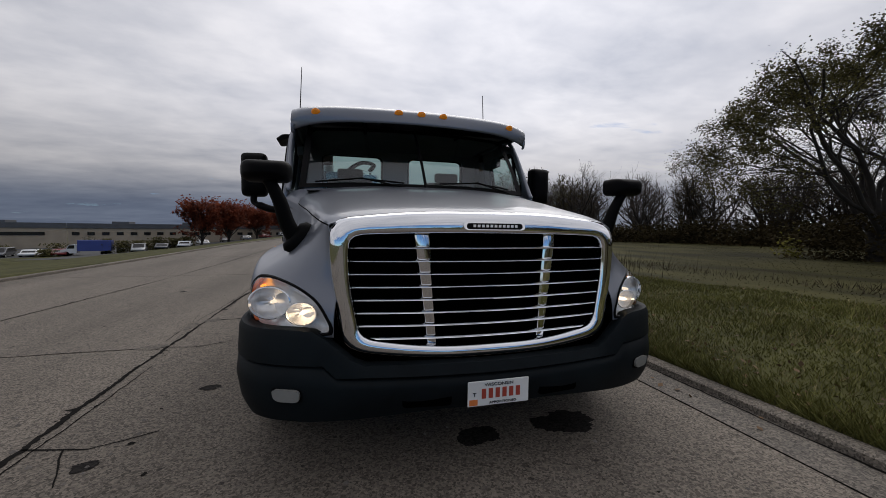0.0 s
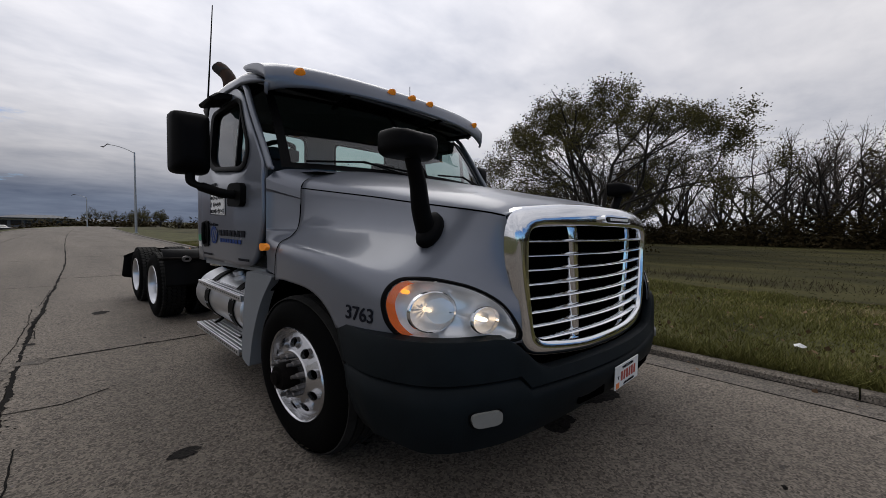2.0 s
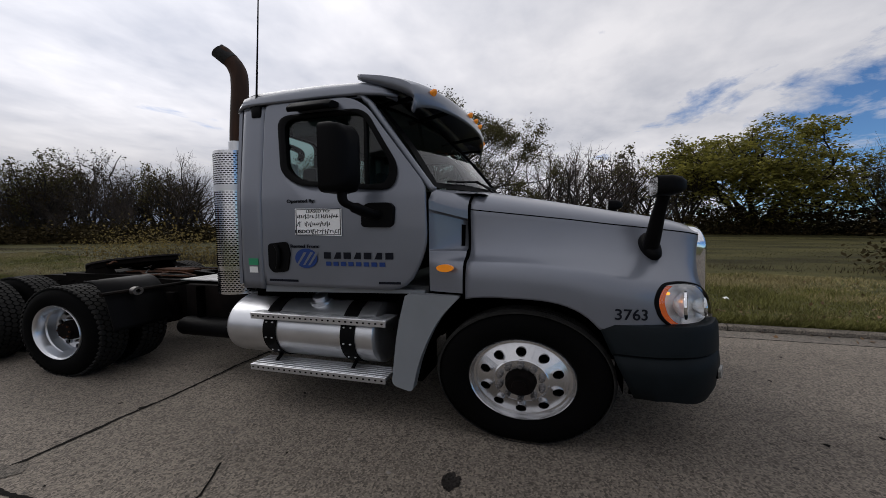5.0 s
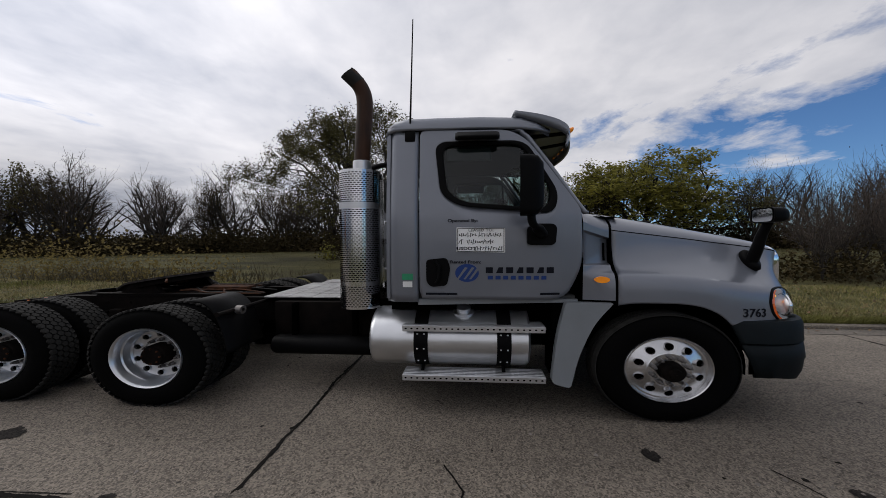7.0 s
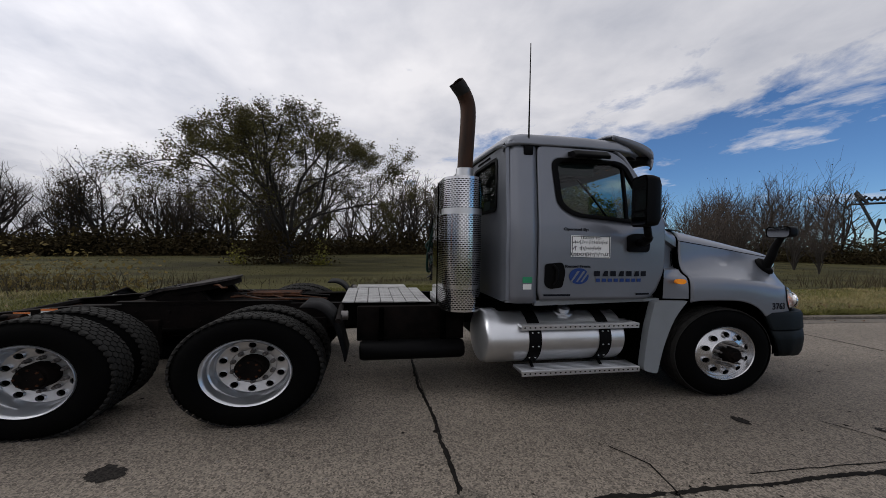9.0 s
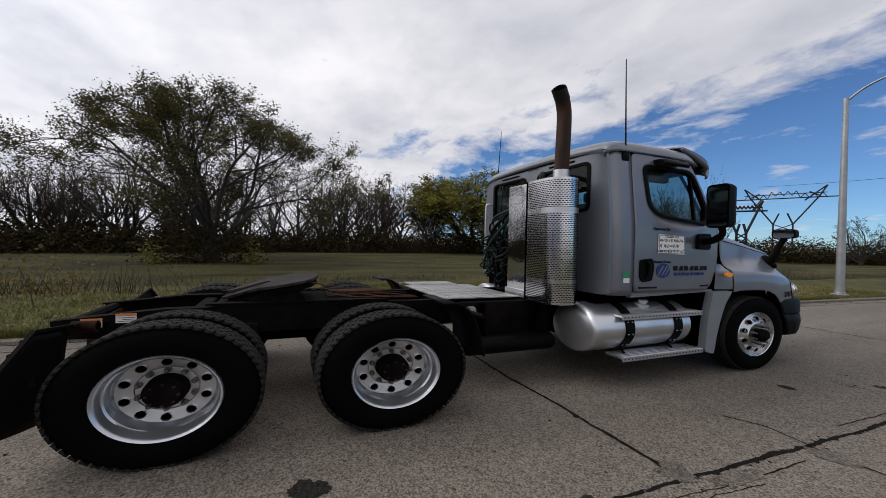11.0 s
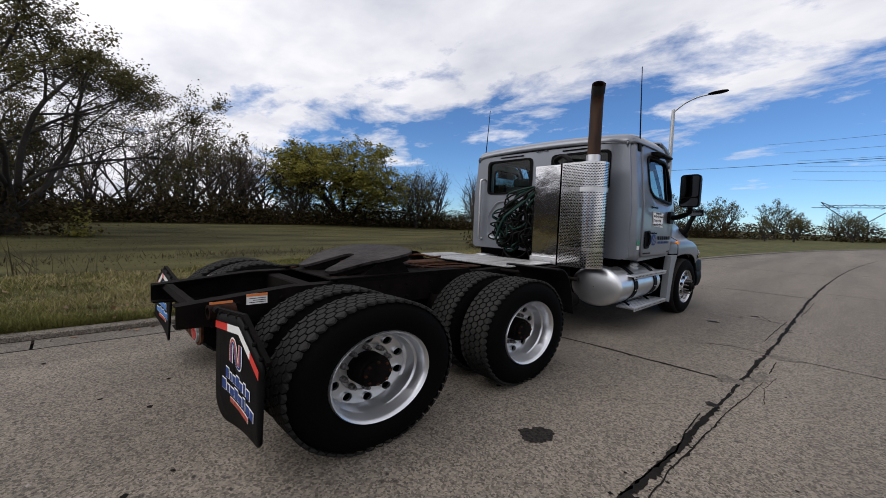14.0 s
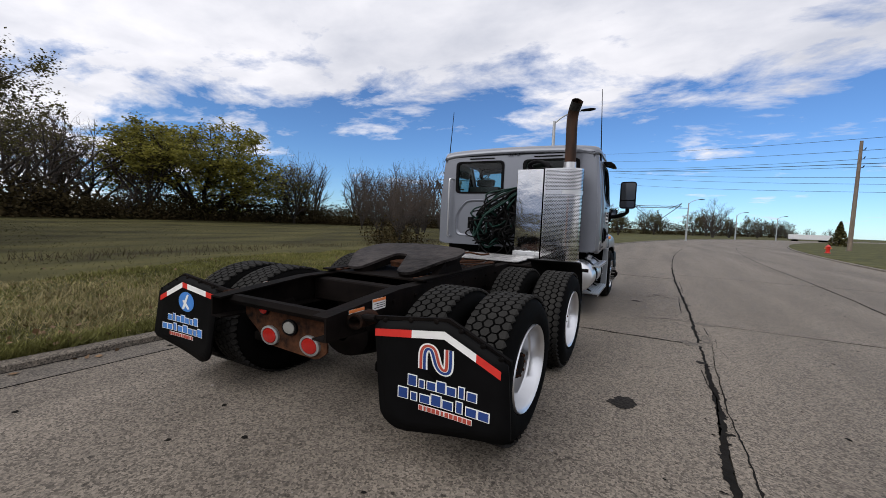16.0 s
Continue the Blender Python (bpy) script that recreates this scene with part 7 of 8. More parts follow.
def tree(name, label, seed, height, spread, stems, leaves, leaf_mat, leaf_size, up=0.06, twig_r=0.012, depth=4, bare_lower=0.45, trunk_h=None, droop=0.0, twig_mat=None, base_r=None, splay=0.6, per=5, lean_min=0.55, reach=(0.58, 0.74), first=0.30, shrink=(0.42, 0.66), env=None, limbs=(0.45, 0.62), shell=0.35):
    """A tree at the origin: a trunk with limbs, branches and twigs, and a crown of small leaves."""
    rng = random.Random(seed)
    t = thing(name, label, "tree")
    wood, twigs, crown = B(), B(), B()
    th = trunk_h if trunk_h is not None else height * 0.16
    r = base_r or height * 0.028
    tp, td = limb(wood, Vector((0, 0, -0.2)), Vector((0, 0, 1)), th + 0.2, r * 1.25, r, rng, 0.05, 10, 0.05)
    tips = []

    def inside(q):
        """Whether a point lies in the lobed dome of the crown."""
        if env is None:
            return True
        e = Vector((q.x / env[0], q.y / env[1], (q.z - env[2]) / env[3]))
        return e.length < 0.93 + 0.26 * noise.noise(Vector((e.x * 1.5 + seed, e.y * 1.5, e.z * 1.5)))

    def grow(p, d, length, rad, lev):
        if lev == 1:
            while length > 1.0 and not inside(p + d * length * 1.05):
                length *= 0.92
        elif not inside(p + d * length * 0.8):
            length *= 0.6
            if not inside(p + d * length * 0.9):
                return
        sides = 7 if lev == 1 else 5 if lev == 2 else 3
        b = wood if lev <= 2 else twigs
        u = up if lev < 3 else up - droop
        pts, dirs = limb(b, p, d, length, rad, max(rad * 0.35, twig_r * 0.5), rng, 0.12 + 0.05 * lev, sides, u)
        if lev >= depth:
            tips.append((pts, lev))
            return
        n = per
        for k in range(n):
            f = first + (1 - first) * (k + rng.random() * 0.8) / n
            i = min(len(pts) - 1, int(f * (len(pts) - 1)) + (1 if rng.random() < 0.4 else 0)) if k < n - 1 else len(pts) - 1
            a = rng.uniform(0, 2 * math.pi)
            uu, vv = basis(dirs[i])
            side = uu * math.cos(a) + vv * math.sin(a)
            ang = rng.uniform(0.45, 0.95) if k < n - 1 else rng.uniform(0.05, 0.3)
            grow(pts[i], (dirs[i] * math.cos(ang) + side * math.sin(ang) + Vector((0, 0, 0.08))).normalized(), length * rng.uniform(*shrink), max(rad * 0.42, twig_r), lev + 1)
        tips.append((pts[-2:], lev))

    for k in range(stems):
        a = 2 * math.pi * (k + rng.uniform(-0.25, 0.25)) / stems
        lean = splay * rng.uniform(lean_min, 1.15)
        d = Vector((math.cos(a) * math.sin(lean) * spread, math.sin(a) * math.sin(lean) * spread, math.cos(lean))).normalized()
        grow(tp[-1 - (k % 2)], d, (height - th) * rng.uniform(*reach) * (1 + 0.28 * (lean / 1.2) ** 2), r * rng.uniform(*limbs), 1)
    if leaves:
        run = sum((pts[-1] - pts[0]).length for pts, lev in tips)
        for pts, lev in tips:
            share = leaves * (pts[-1] - pts[0]).length / run
            for k in range(int(share + rng.random())):
                c = pts[0].lerp(pts[-1], rng.uniform(0.1, 1.1)) if len(pts) < 3 else pts[rng.randrange(1, len(pts))].copy()
                c = c + Vector((rng.gauss(0, 0.14), rng.gauss(0, 0.14), rng.gauss(0, 0.12))) * (height / 9)
                if env and rng.random() < 0.9 and Vector((c.x / env[0], c.y / env[1], (c.z - env[2]) / env[3])).length < shell:
                    continue
                if c.z > height * bare_lower * 0.5:
                    leaf(crown, c, leaf_size * rng.uniform(0.6, 1.4), rng)
    part("trunk", wood, BARK, t, smooth=60, raw=True)
    tagged(part("branch_work", twigs, twig_mat or BARK, t, raw=True), kind="stuff")
    if leaves:
        part("crown", crown, leaf_mat, t, raw=True)
    else:
        crown.free()
    return t


def plant(src, x, y, turn=0.0, size=1.0, tall=1.0):
    """A copy of a tree at (x, y) of the plan, standing on the ground."""
    m = Matrix.Translation(W(x, y, ground_z(x, y) - 0.05)) @ Matrix.Rotation(turn, 4, "Z") @ Matrix.Diagonal((size, size, size * tall, 1))
    c = copy_thing(src, Matrix.Identity(4))
    c.matrix_basis = m
    return c


def place_first(t, x, y, turn=0.0):
    t.matrix_basis = Matrix.Translation(W(x, y, ground_z(x, y) - 0.05)) @ Matrix.Rotation(turn, 4, "Z")
    return t


big = tree("big_tree", "large spreading tree with thin olive leaves on dark limbs", 8, 12.0, 1.0, 12, 140000, LEAF_OLIVE, 0.100, up=0.008, twig_r=0.011, depth=5, trunk_h=1.5, base_r=0.36, splay=0.80, per=5, bare_lower=0.4, lean_min=0.10, limbs=(0.28, 0.42), reach=(0.90, 1.10), first=0.30, shrink=(0.36, 0.54), env=(8.6, 10.2, 5.5, 5.65), shell=0.62)
place_first(big, 22.0, 8.2).scale = (1.10, 1.10, 0.97)
bare_a = tree("bare_tree", "leafless autumn tree in the far tree line", 21, 10.5, 1.0, 7, 700, LEAF_BROWN, 0.10, up=0.07, twig_r=0.017, depth=4, splay=0.65, per=5, twig_mat=TWIG, trunk_h=1.0, reach=(0.7, 0.9), env=(4.2, 4.2, 5.6, 5.2))
bare_b = tree("bare_tree", "leafless autumn tree in the far tree line", 22, 9.8, 1.0, 8, 500, LEAF_BROWN, 0.10, up=0.10, twig_r=0.016, depth=4, splay=0.5, per=5, twig_mat=TWIG, trunk_h=0.5, reach=(0.7, 0.9), env=(3.3, 3.3, 5.4, 5.0))
bare_c = tree("bare_tree", "slender bare sapling at the field's edge", 23, 9.0, 1.0, 10, 300, LEAF_BROWN, 0.14, up=0.20, twig_r=0.011, depth=3, splay=0.30, per=7, twig_mat=TWIG, trunk_h=0.2, base_r=0.12)
olive_a = tree("tree", "olive-leaved tree in the far tree line", 31, 10.0, 1.0, 9, 4600, LEAF_OLIVE, 0.23, up=0.06, twig_r=0.017, depth=4, splay=0.8, per=4, trunk_h=1.3, reach=(0.7, 0.9), env=(4.4, 4.4, 5.3, 4.9))
olive_b = tree("tree", "brownish half-bare tree in the far tree line", 32, 9.8, 1.0, 9, 3400, LEAF_BROWN, 0.17, up=0.07, twig_r=0.016, depth=4, splay=0.75, per=4, trunk_h=0.8, reach=(0.7, 0.9), env=(4.0, 4.0, 5.2, 4.8))
willow = tree("willow", "broad yellow-green willow at the field's edge", 41, 12.6, 1.0, 12, 42000, LEAF_GREEN, 0.22, up=0.03, twig_r=0.016, depth=4, splay=0.95, per=6, trunk_h=0.8, droop=0.10, bare_lower=0.15, reach=(0.7, 0.9), env=(7.6, 7.6, 6.0, 6.8))
place_first(willow, 41.0, -18.2).scale = (1.45, 1.45, 0.98)
BRUSH_Y = (-200, -130, -90, -60, -40, -30, -22, -15, -8, 5, 20, 28, 36, 50, 60)
BRUSH_X = (-56, -18, 4, 17, 25, 31, 35, 37, 37, 34.5, 29, 26, 21, 18, 17)


def brush_x(y):
    return float(np.interp(y, BRUSH_Y, BRUSH_X))


rng = random.Random(77)
used = set()


def put_tree(kind, x, y, size, tall=1.0):
    turn = rng.uniform(0, 6.28)
    if kind not in used:
        used.add(kind)
        kind.matrix_basis = Matrix.Translation(W(x, y, ground_z(x, y) - 0.05)) @ Matrix.Rotation(turn, 4, "Z") @ Matrix.Diagonal((size, size, size * tall, 1))
        return kind
    return plant(kind, x, y, turn, size, tall)


y = 56.0
while y > -46:
    if not (-24 < y < -12):
        k = rng.random()
        if y > 12:
            kind = bare_a if k < 0.28 else bare_b if k < 0.42 else bare_c if k < 0.70 else olive_b if k < 0.92 else olive_a
        elif y > -12:
            kind = olive_b if k < 0.22 else bare_a if k < 0.94 else olive_a
        else:
            kind = bare_b if k < 0.6 else bare_c if k < 0.9 else bare_a
        put_tree(kind, brush_x(y) + rng.uniform(2.0, 8.0), y, rng.uniform(0.85, 1.12) * (1.0 - 0.16 * smoothstep(8, 16, y)))
    y -= rng.uniform(0.9, 1.6) if y > 8 else rng.uniform(1.7, 2.8)
for kind, x, y, size in ((olive_a, 34.0, -24.0, 0.7), (olive_a, 45.5, -6.5, 1.05), (olive_b, 47.0, -1.5, 1.1), (bare_c, 22.5, -24.5, 0.68), (bare_c, 20.0, -25.5, 0.75), (bare_c, 18.2, -26.0, 0.78), (bare_c, 17.0, -24.5, 0.55), (bare_c, 25.0, -25.0, 0.62),
                         (olive_a, 22.0, 47.0, 1.0), (olive_a, 20.0, 58.0, 0.8), (olive_b, 24.0, 44.0, 1.1), (olive_a, 25.0, 52.0, 0.9), (bare_c, 14.5, -23.0, 0.45)):
    put_tree(kind, x, y, size)
y = 52.0
while y > -38:
    if not (-26 < y < -10):
        put_tree(bare_b if rng.random() < 0.55 else olive_b, brush_x(y) + rng.uniform(1.0, 4.0), y, rng.uniform(0.34, 0.50))
    y -= rng.uniform(4.0, 6.5)
# thicket of bare saplings by the ditch ahead of the truck
for x, y, size in ((10.4, -10.6, 0.36), (11.3, -11.8, 0.45), (12.4, -13.4, 0.52), (11.2, -13.8, 0.42), (13.4, -12.8, 0.46), (13.0, -15.2, 0.54), (14.0, -16.6, 0.50)):
    put_tree(bare_c, x, y, size)
# along the bend of the road, far off
y = -52.0
while y > -190:
    put_tree(olive_a if rng.random() < 0.5 else olive_b, brush_x(y) + rng.uniform(-3, 6), y, rng.uniform(0.55, 0.85))
    y -= rng.uniform(4, 8)
put_tree(bare_a, -13.5, -92.0, 0.95)
for x, y, s_ in ((10.2, 97.4, 0.36), (13.9, 96.9, 0.40), (17.0, 96.2, 0.34), (23.5, 94.8, 0.46), (27.5, 92.0, 0.40), (16.4, 49.6, 0.52), (12.5, 108, 0.36)):
    put_tree(olive_a if s_ > 0.35 else olive_b, x, y, s_)
put_tree(olive_a, 3.5, -74, 0.50)
put_tree(olive_a, 6.5, -70, 0.42)
for x, y, s_ in ((-17, -96, 0.5), (-25, -112, 0.5), (-34, -125, 0.4), (-40, -132, 0.4), (-46, -140, 0.4)):
    put_tree(olive_b, x, y, s_)

# undergrowth below the tree line
LEAF_BRUSH = leafy(mat("dark_brush_leaves", (0.046, 0.035, 0.016), 0.9, 0.0, 0.3, 0.6, by_island=0.25, dark=(0.014, 0.012, 0.006), spec=0.05), 0.12)
b, bs = B(), B()
rng = random.Random(9)


def clump(b_, x, y, z0, h, w, n, size, filled=False):
    c = W(x, y, z0)
    for _ in range(n):
        q = c + Vector((rng.gauss(0, w), rng.gauss(0, w), h * (rng.random() ** 1.15 if filled else abs(rng.gauss(0, 0.5)))))
        leaf(b_, q, size * rng.uniform(0.6, 1.5), rng)


for k in range(3700):
    y = rng.uniform(-75, 62) if k < 3000 else rng.uniform(-200, -75)
    x = brush_x(y) + rng.uniform(-0.5, 7.5)
    h = (2.5 - 0.5 * smoothstep(2, 10, y) + 1.1 * noise.noise(Vector((y * 0.16, x * 0.1, 2)))) * (rng.uniform(0.6, 1.15) if y > -75 else 1.2)
    clump(b, x, y, ground_z(x, y), h, 0.75, 50 if y > -75 else 26, 0.22 if y > -75 else 0.38, True)
for k in range(150):
    f = rng.random()
    x, y = -6 + 38 * f + rng.uniform(-1, 1), 112 - 20 * f + rng.uniform(-3, 3)
    clump(b, x, y, ground_z(x, y), 1.7 + 0.8 * noise.noise(Vector((x * 0.3, 1, 2))), 1.0, 30, 0.55)
for x, y, h, w, n in ((22.0, 8.6, 2.3, 1.1, 900), (21.5, 10.0, 1.7, 0.9, 300), (22.6, 6.5, 1.2, 0.6, 160)):
    clump(b, x, y, ground_z(x, y), h, w, n * 3, 0.15, True)
for k in range(46):
    f = rng.random()
    x, y = 10.0 + 4.6 * f + rng.gauss(0, 0.7), -9.2 - 6.6 * f + rng.gauss(0, 0.8)
    clump(b, x, y, ground_z(x, y), rng.uniform(0.6, 1.7), 0.45, 60, 0.14, True)
tagged(part("undergrowth", b, LEAF_BRUSH, None, raw=True), "dark brown tangled brush below the trees", "brush", kind="stuff")
for k in range(420):
    y = rng.uniform(-45, 55)
    x = brush_x(y) + rng.uniform(-0.8, 3)
    h = 1.0 + 0.7 * noise.noise(Vector((y * 0.3, x * 0.2, 5)))
    clump(bs, x, y, ground_z(x, y), max(0.5, h), 0.6, 40, 0.22)
tagged(part("olive_undergrowth", bs, LEAF_BROWN, None, raw=True), "dark olive shrubs at the field's edge", "brush", kind="stuff")
b = B()
for x, y, h, w, n in ((20.4, 10.7, 1.3, 0.32, 70), (21.0, 6.1, 1.4, 0.35, 90), (40.0, -16.5, 3.5, 1.3, 500), (39.5, -20.0, 2.6, 1.2, 350)):
    clump(b, x, y, ground_z(x, y), h, w, n * 3, 0.15)
tagged(part("yellow_shrubs", b, LEAF_GREEN, None, raw=True), "yellowing shrubs below the trees", "shrub", kind="stuff")
LEAF_DULL = leafy(mat("dull_yellow_leaves", (0.155, 0.122, 0.045), 0.8, 0.0, 0.3, 2.0, by_island=0.6, dark=(0.06, 0.044, 0.018), spec=0.1))
b = B()
for x, y, h, w, n in ((8.4, 13.2, 1.5, 0.7, 900), (7.8, 11.0, 1.15, 0.6, 560), (8.8, 15.8, 1.7, 0.8, 1000), (9.8, 18.6, 1.8, 0.9, 800), (7.4, 9.2, 0.9, 0.5, 320), (11.0, 22.5, 1.6, 0.9, 600)):
    clump(b, x, y, ground_z(x, y), h, w, n, 0.11)
tagged(part("ditch_shrubs", b, LEAF_DULL, None, raw=True), "dull yellow-brown shrubs growing along the ditch", "shrub", kind="stuff")

# ---- grass, weeds and litter ----
BLADE = mat("lawn_blades", (0.130, 0.126, 0.038), 0.8, 0.0, 0.3, 1.5, by_island=0.7, dark=(0.040, 0.042, 0.013), spec=0.12)
STRAW = mat("dry_straw", (0.23, 0.19, 0.085), 0.85, 0.0, 0.3, 1.5, by_island=0.7, dark=(0.095, 0.08, 0.034))
WEED = mat("brown_weeds", (0.056, 0.043, 0.019), 0.9, 0.0, 0.3, 2.0, by_island=0.6, dark=(0.017, 0.013, 0.006))
FIELD_BLADE = mat("field_grass_blades", (0.070, 0.065, 0.022), 0.9, 0.0, 0.3, 2.0, by_island=0.6, dark=(0.018, 0.016, 0.006))
DEAD_LEAF = mat("fallen_leaves", (0.13, 0.075, 0.035), 0.85, 0.0, 0.3, 4.0, by_island=0.7, dark=(0.045, 0.026, 0.014))


def blade(b, x, y, h, w, rng, lean=0.5):
    p = W(x, y, ground_z(x, y))
    a = rng.uniform(0, 6.283)
    s = Vector((math.cos(a), math.sin(a), 0)) * w
    t = Vector((rng.gauss(0, lean), rng.gauss(0, lean), 1)) * h
    b.faces.new([b.verts.new(q) for q in (p - s, p + s, p + t)])


rng = random.Random(13)
b, bd = B(), B()
for k in range(150000):
    y = rng.uniform(-13, 24) if k < 100000 else rng.uniform(-5, 7)
    d = 0.145 + (lawn_end(y) + 0.1) * rng.random() ** 1.25
    x = KERB_X + bend(y) + d
    dry = noise.noise(Vector((x * 0.45, y * 0.30, 1.0))) + 0.45 * noise.noise(Vector((x * 1.7, y * 1.7, 4.0))) + 0.34 * smoothstep(3, 9, y) + 0.30 * smoothstep(-2.5, -4.5, y)
    edge = d < 0.5
    h = rng.uniform(0.03, 0.075) * (1.0 + 1.3 * smoothstep(0.55, 0.15, d) * rng.random())
    h *= max(0.6, 1.0 + 1.3 * noise.noise(Vector((x * 1.1, y * 1.1, 6.0))))
    blade(bd if dry + rng.gauss(0, 0.28) > 0.30 and not edge else b, x, y, h, 0.0045 + 0.0015 * d, rng, 0.6 if dry > 0.3 else 0.5)
for k in range(26000):
    y = rng.uniform(-9, 16)
    if noise.noise(Vector((y * 0.8, 3.0, 1.0))) < -0.35:
        continue
    x = KERB_X + bend(y) + 0.135 + abs(rng.gauss(0, 0.16))
    p = W(x, y, max(ground_z(x, y), 0.07))
    a = rng.uniform(0, 6.283)
    s_ = Vector((math.cos(a), math.sin(a), 0)) * 0.006
    tip = Vector((rng.gauss(-0.45, 0.45), rng.gauss(0, 0.5), 0.9)) * rng.uniform(0.06, 0.15)
    b.faces.new([b.verts.new(q) for q in (p - s_, p + s_, p + tip)])
tagged(part("lawn_grass", b, BLADE, None, raw=True), "short green lawn grass along the kerb", "grass", kind="stuff")
tagged(part("dry_grass", bd, STRAW, None, raw=True), "straw-dry patches in the mown grass", "grass", kind="stuff")
b = B()
for k in range(15000):
    y = rng.uniform(-40, 40)
    d = lawn_end(y) + rng.uniform(0.9, 6.0)
    x = KERB_X + bend(y) + d
    m_ = noise.noise(Vector((x * 0.2, y * 0.13, 8)))
    if m_ < 0.02:
        continue
    blade(b, x, y, rng.uniform(0.06, 0.20) * (1 + 1.6 * max(0, m_)), 0.012, rng, 0.45)
for cx_, cy_, n in ((7.6, 12.5, 300), (8, 10, 220), (9, 15, 250), (7.4, 8.5, 110), (8.2, -15.5, 160), (9.0, -19, 200), (8, -17, 120)):
    for k in range(n):
        blade(b, cx_ + rng.gauss(0, 1.0), cy_ + rng.gauss(0, 1.2), rng.uniform(0.35, 0.95), 0.013, rng, 0.3)
tagged(part("ditch_weeds", b, WEED, None, raw=True), "tall brown weeds along the ditch", "weeds", kind="stuff")
b = B()
for k in range(45000):
    y = rng.uniform(-34, 36)
    d = lawn_end(y) + 0.7 + 26 * rng.random() ** 1.3
    x = KERB_X + bend(y) + d
    blade(b, x, y, rng.uniform(0.02, 0.045), 0.010 + 0.0008 * d, rng, 0.9)
tagged(part("field_grass", b, FIELD_BLADE, None, raw=True), "rough brown field grass", "grass", kind="stuff")
b = B()
for k in range(2600):
    y = rng.uniform(-12, 16)
    d = abs(rng.gauss(0, 0.5)) + 0.02 if rng.random() < 0.6 else rng.uniform(0.2, 7)
    x = KERB_X + bend(y) + d + (0.16 if d > 0.02 else 0)
    if rng.random() < 0.06:
        x = KERB_X + bend(y) - rng.uniform(0.02, 0.25)
        z = 0.02
    else:
        z = ground_z(x, y) + rng.uniform(0.01, 0.06)
    leaf(b, W(x, y, z), 0.05 * rng.uniform(0.6, 1.5), rng)
tagged(part("fallen_leaves", b, DEAD_LEAF, None, raw=True), "brown fallen leaves by the kerb", "leaves", kind="stuff")


def litter(x, y):
    b = B()
    rg = random.Random(int(x * 100))
    lp = [Vector((0.07 * math.cos(a) * rg.uniform(0.6, 1.3), 0.05 * math.sin(a) * rg.uniform(0.6, 1.3), 0.02 + rg.uniform(0, 0.03))) for a in np.linspace(0, 6.28, 10)[:-1]]
    top = b.verts.new((0, 0, 0.07))
    vs_ = [b.verts.new(p) for p in lp]
    for i in range(9):
        b.faces.new((top, vs_[i], vs_[(i + 1) % 9]))
    ob = part("litter", b, WHITE, None, raw=True, loc=W(x, y, ground_z(x, y) + 0.03))
    return tagged(ob, "crumpled white paper scrap on the grass", "litter")


litter(2.75, -1.75)
litter(3.35, -2.6)

# ---- street lamps ----
GALV = mat("galvanised_steel", (0.36, 0.37, 0.38), 0.45, 0.7, 0.12, 4.0, bump=0.05, bump_scale=40)
WOODPOLE = mat("weathered_pole", (0.16, 0.125, 0.095), 0.85, 0.0, 0.25, 6.0, bump=0.3, bump_scale=30, stretch=(6, 6, 1))
WIRE = mat("power_wire", (0.02, 0.022, 0.025), 0.6, 0.2, 0.1, 3.0)


def street_lamp(x, y, h, reach, toward):
    t = thing("street_lamp", "grey steel street lamp with curved arm and dark head", "street lamp", "street lamps along the road", loc=W(x, y, ground_z(x, y)))
    b = B()
    tube(b, [(0, 0, -0.1), (0, 0, h * 0.5), (0, 0, h)], [0.11, 0.085, 0.06], 12)
    part("pole", b, GALV, t, smooth=60)
    b = B()
    revolve(b, [(0.0, 0.2), (0.03, 0.2), (0.05, 0.13), (0.15, 0.12)], (0, 0, 0), 16, "z")
    part("base_flange", b, GALV, t, smooth=40)
    d = Vector(toward).normalized()
    b = B()
    arm = bez([Vector((0, 0, h - 0.12)), d * reach * 0.3 + Vector((0, 0, h + 0.22)), d * reach * 0.65 + Vector((0, 0, h + 0.44)), d * reach + Vector((0, 0, h + 0.52))], 5)
    tube(b, arm, 0.035, 8)
    part("arm", b, GALV, t, smooth=60)
    b = B()
    e = arm[-1]
    u = Vector((-d.y, d.x, 0))
    sec = []
    for s_, w_, hh in ((-0.05, 0.05, 0.04), (0.1, 0.13, 0.06), (0.35, 0.15, 0.07), (0.5, 0.10, 0.05), (0.56, 0.03, 0.02)):
        sec.append([e + d * s_ + u * w_ * math.cos(a) + Vector((0, 0, hh * math.sin(a) + 0.02 + s_ * 0.1)) for a in np.linspace(0, 6.283, 13)[:-1]])
    loft(b, sec, True, True)
    part("lamp_head", b, BLACK, t, smooth=50)
    return t


street_lamp(2.25, -10.2, 7.1, 1.1, (-1, -0.25, 0))
street_lamp(-5.6, -47.0, 5.7, 1.0, (-1, 0, 0))
street_lamp(-14.5, -73.5, 5.4, 1.0, (-1, 0, 0))
street_lamp(-24.0, -92.0, 5.6, 1.0, (-1, 0, 0))
street_lamp(3.5, 44.0, 9.4, 1.8, (-1, 0, 0))
street_lamp(2.7, 98.0, 7.0, 1.5, (-1, 0, 0))


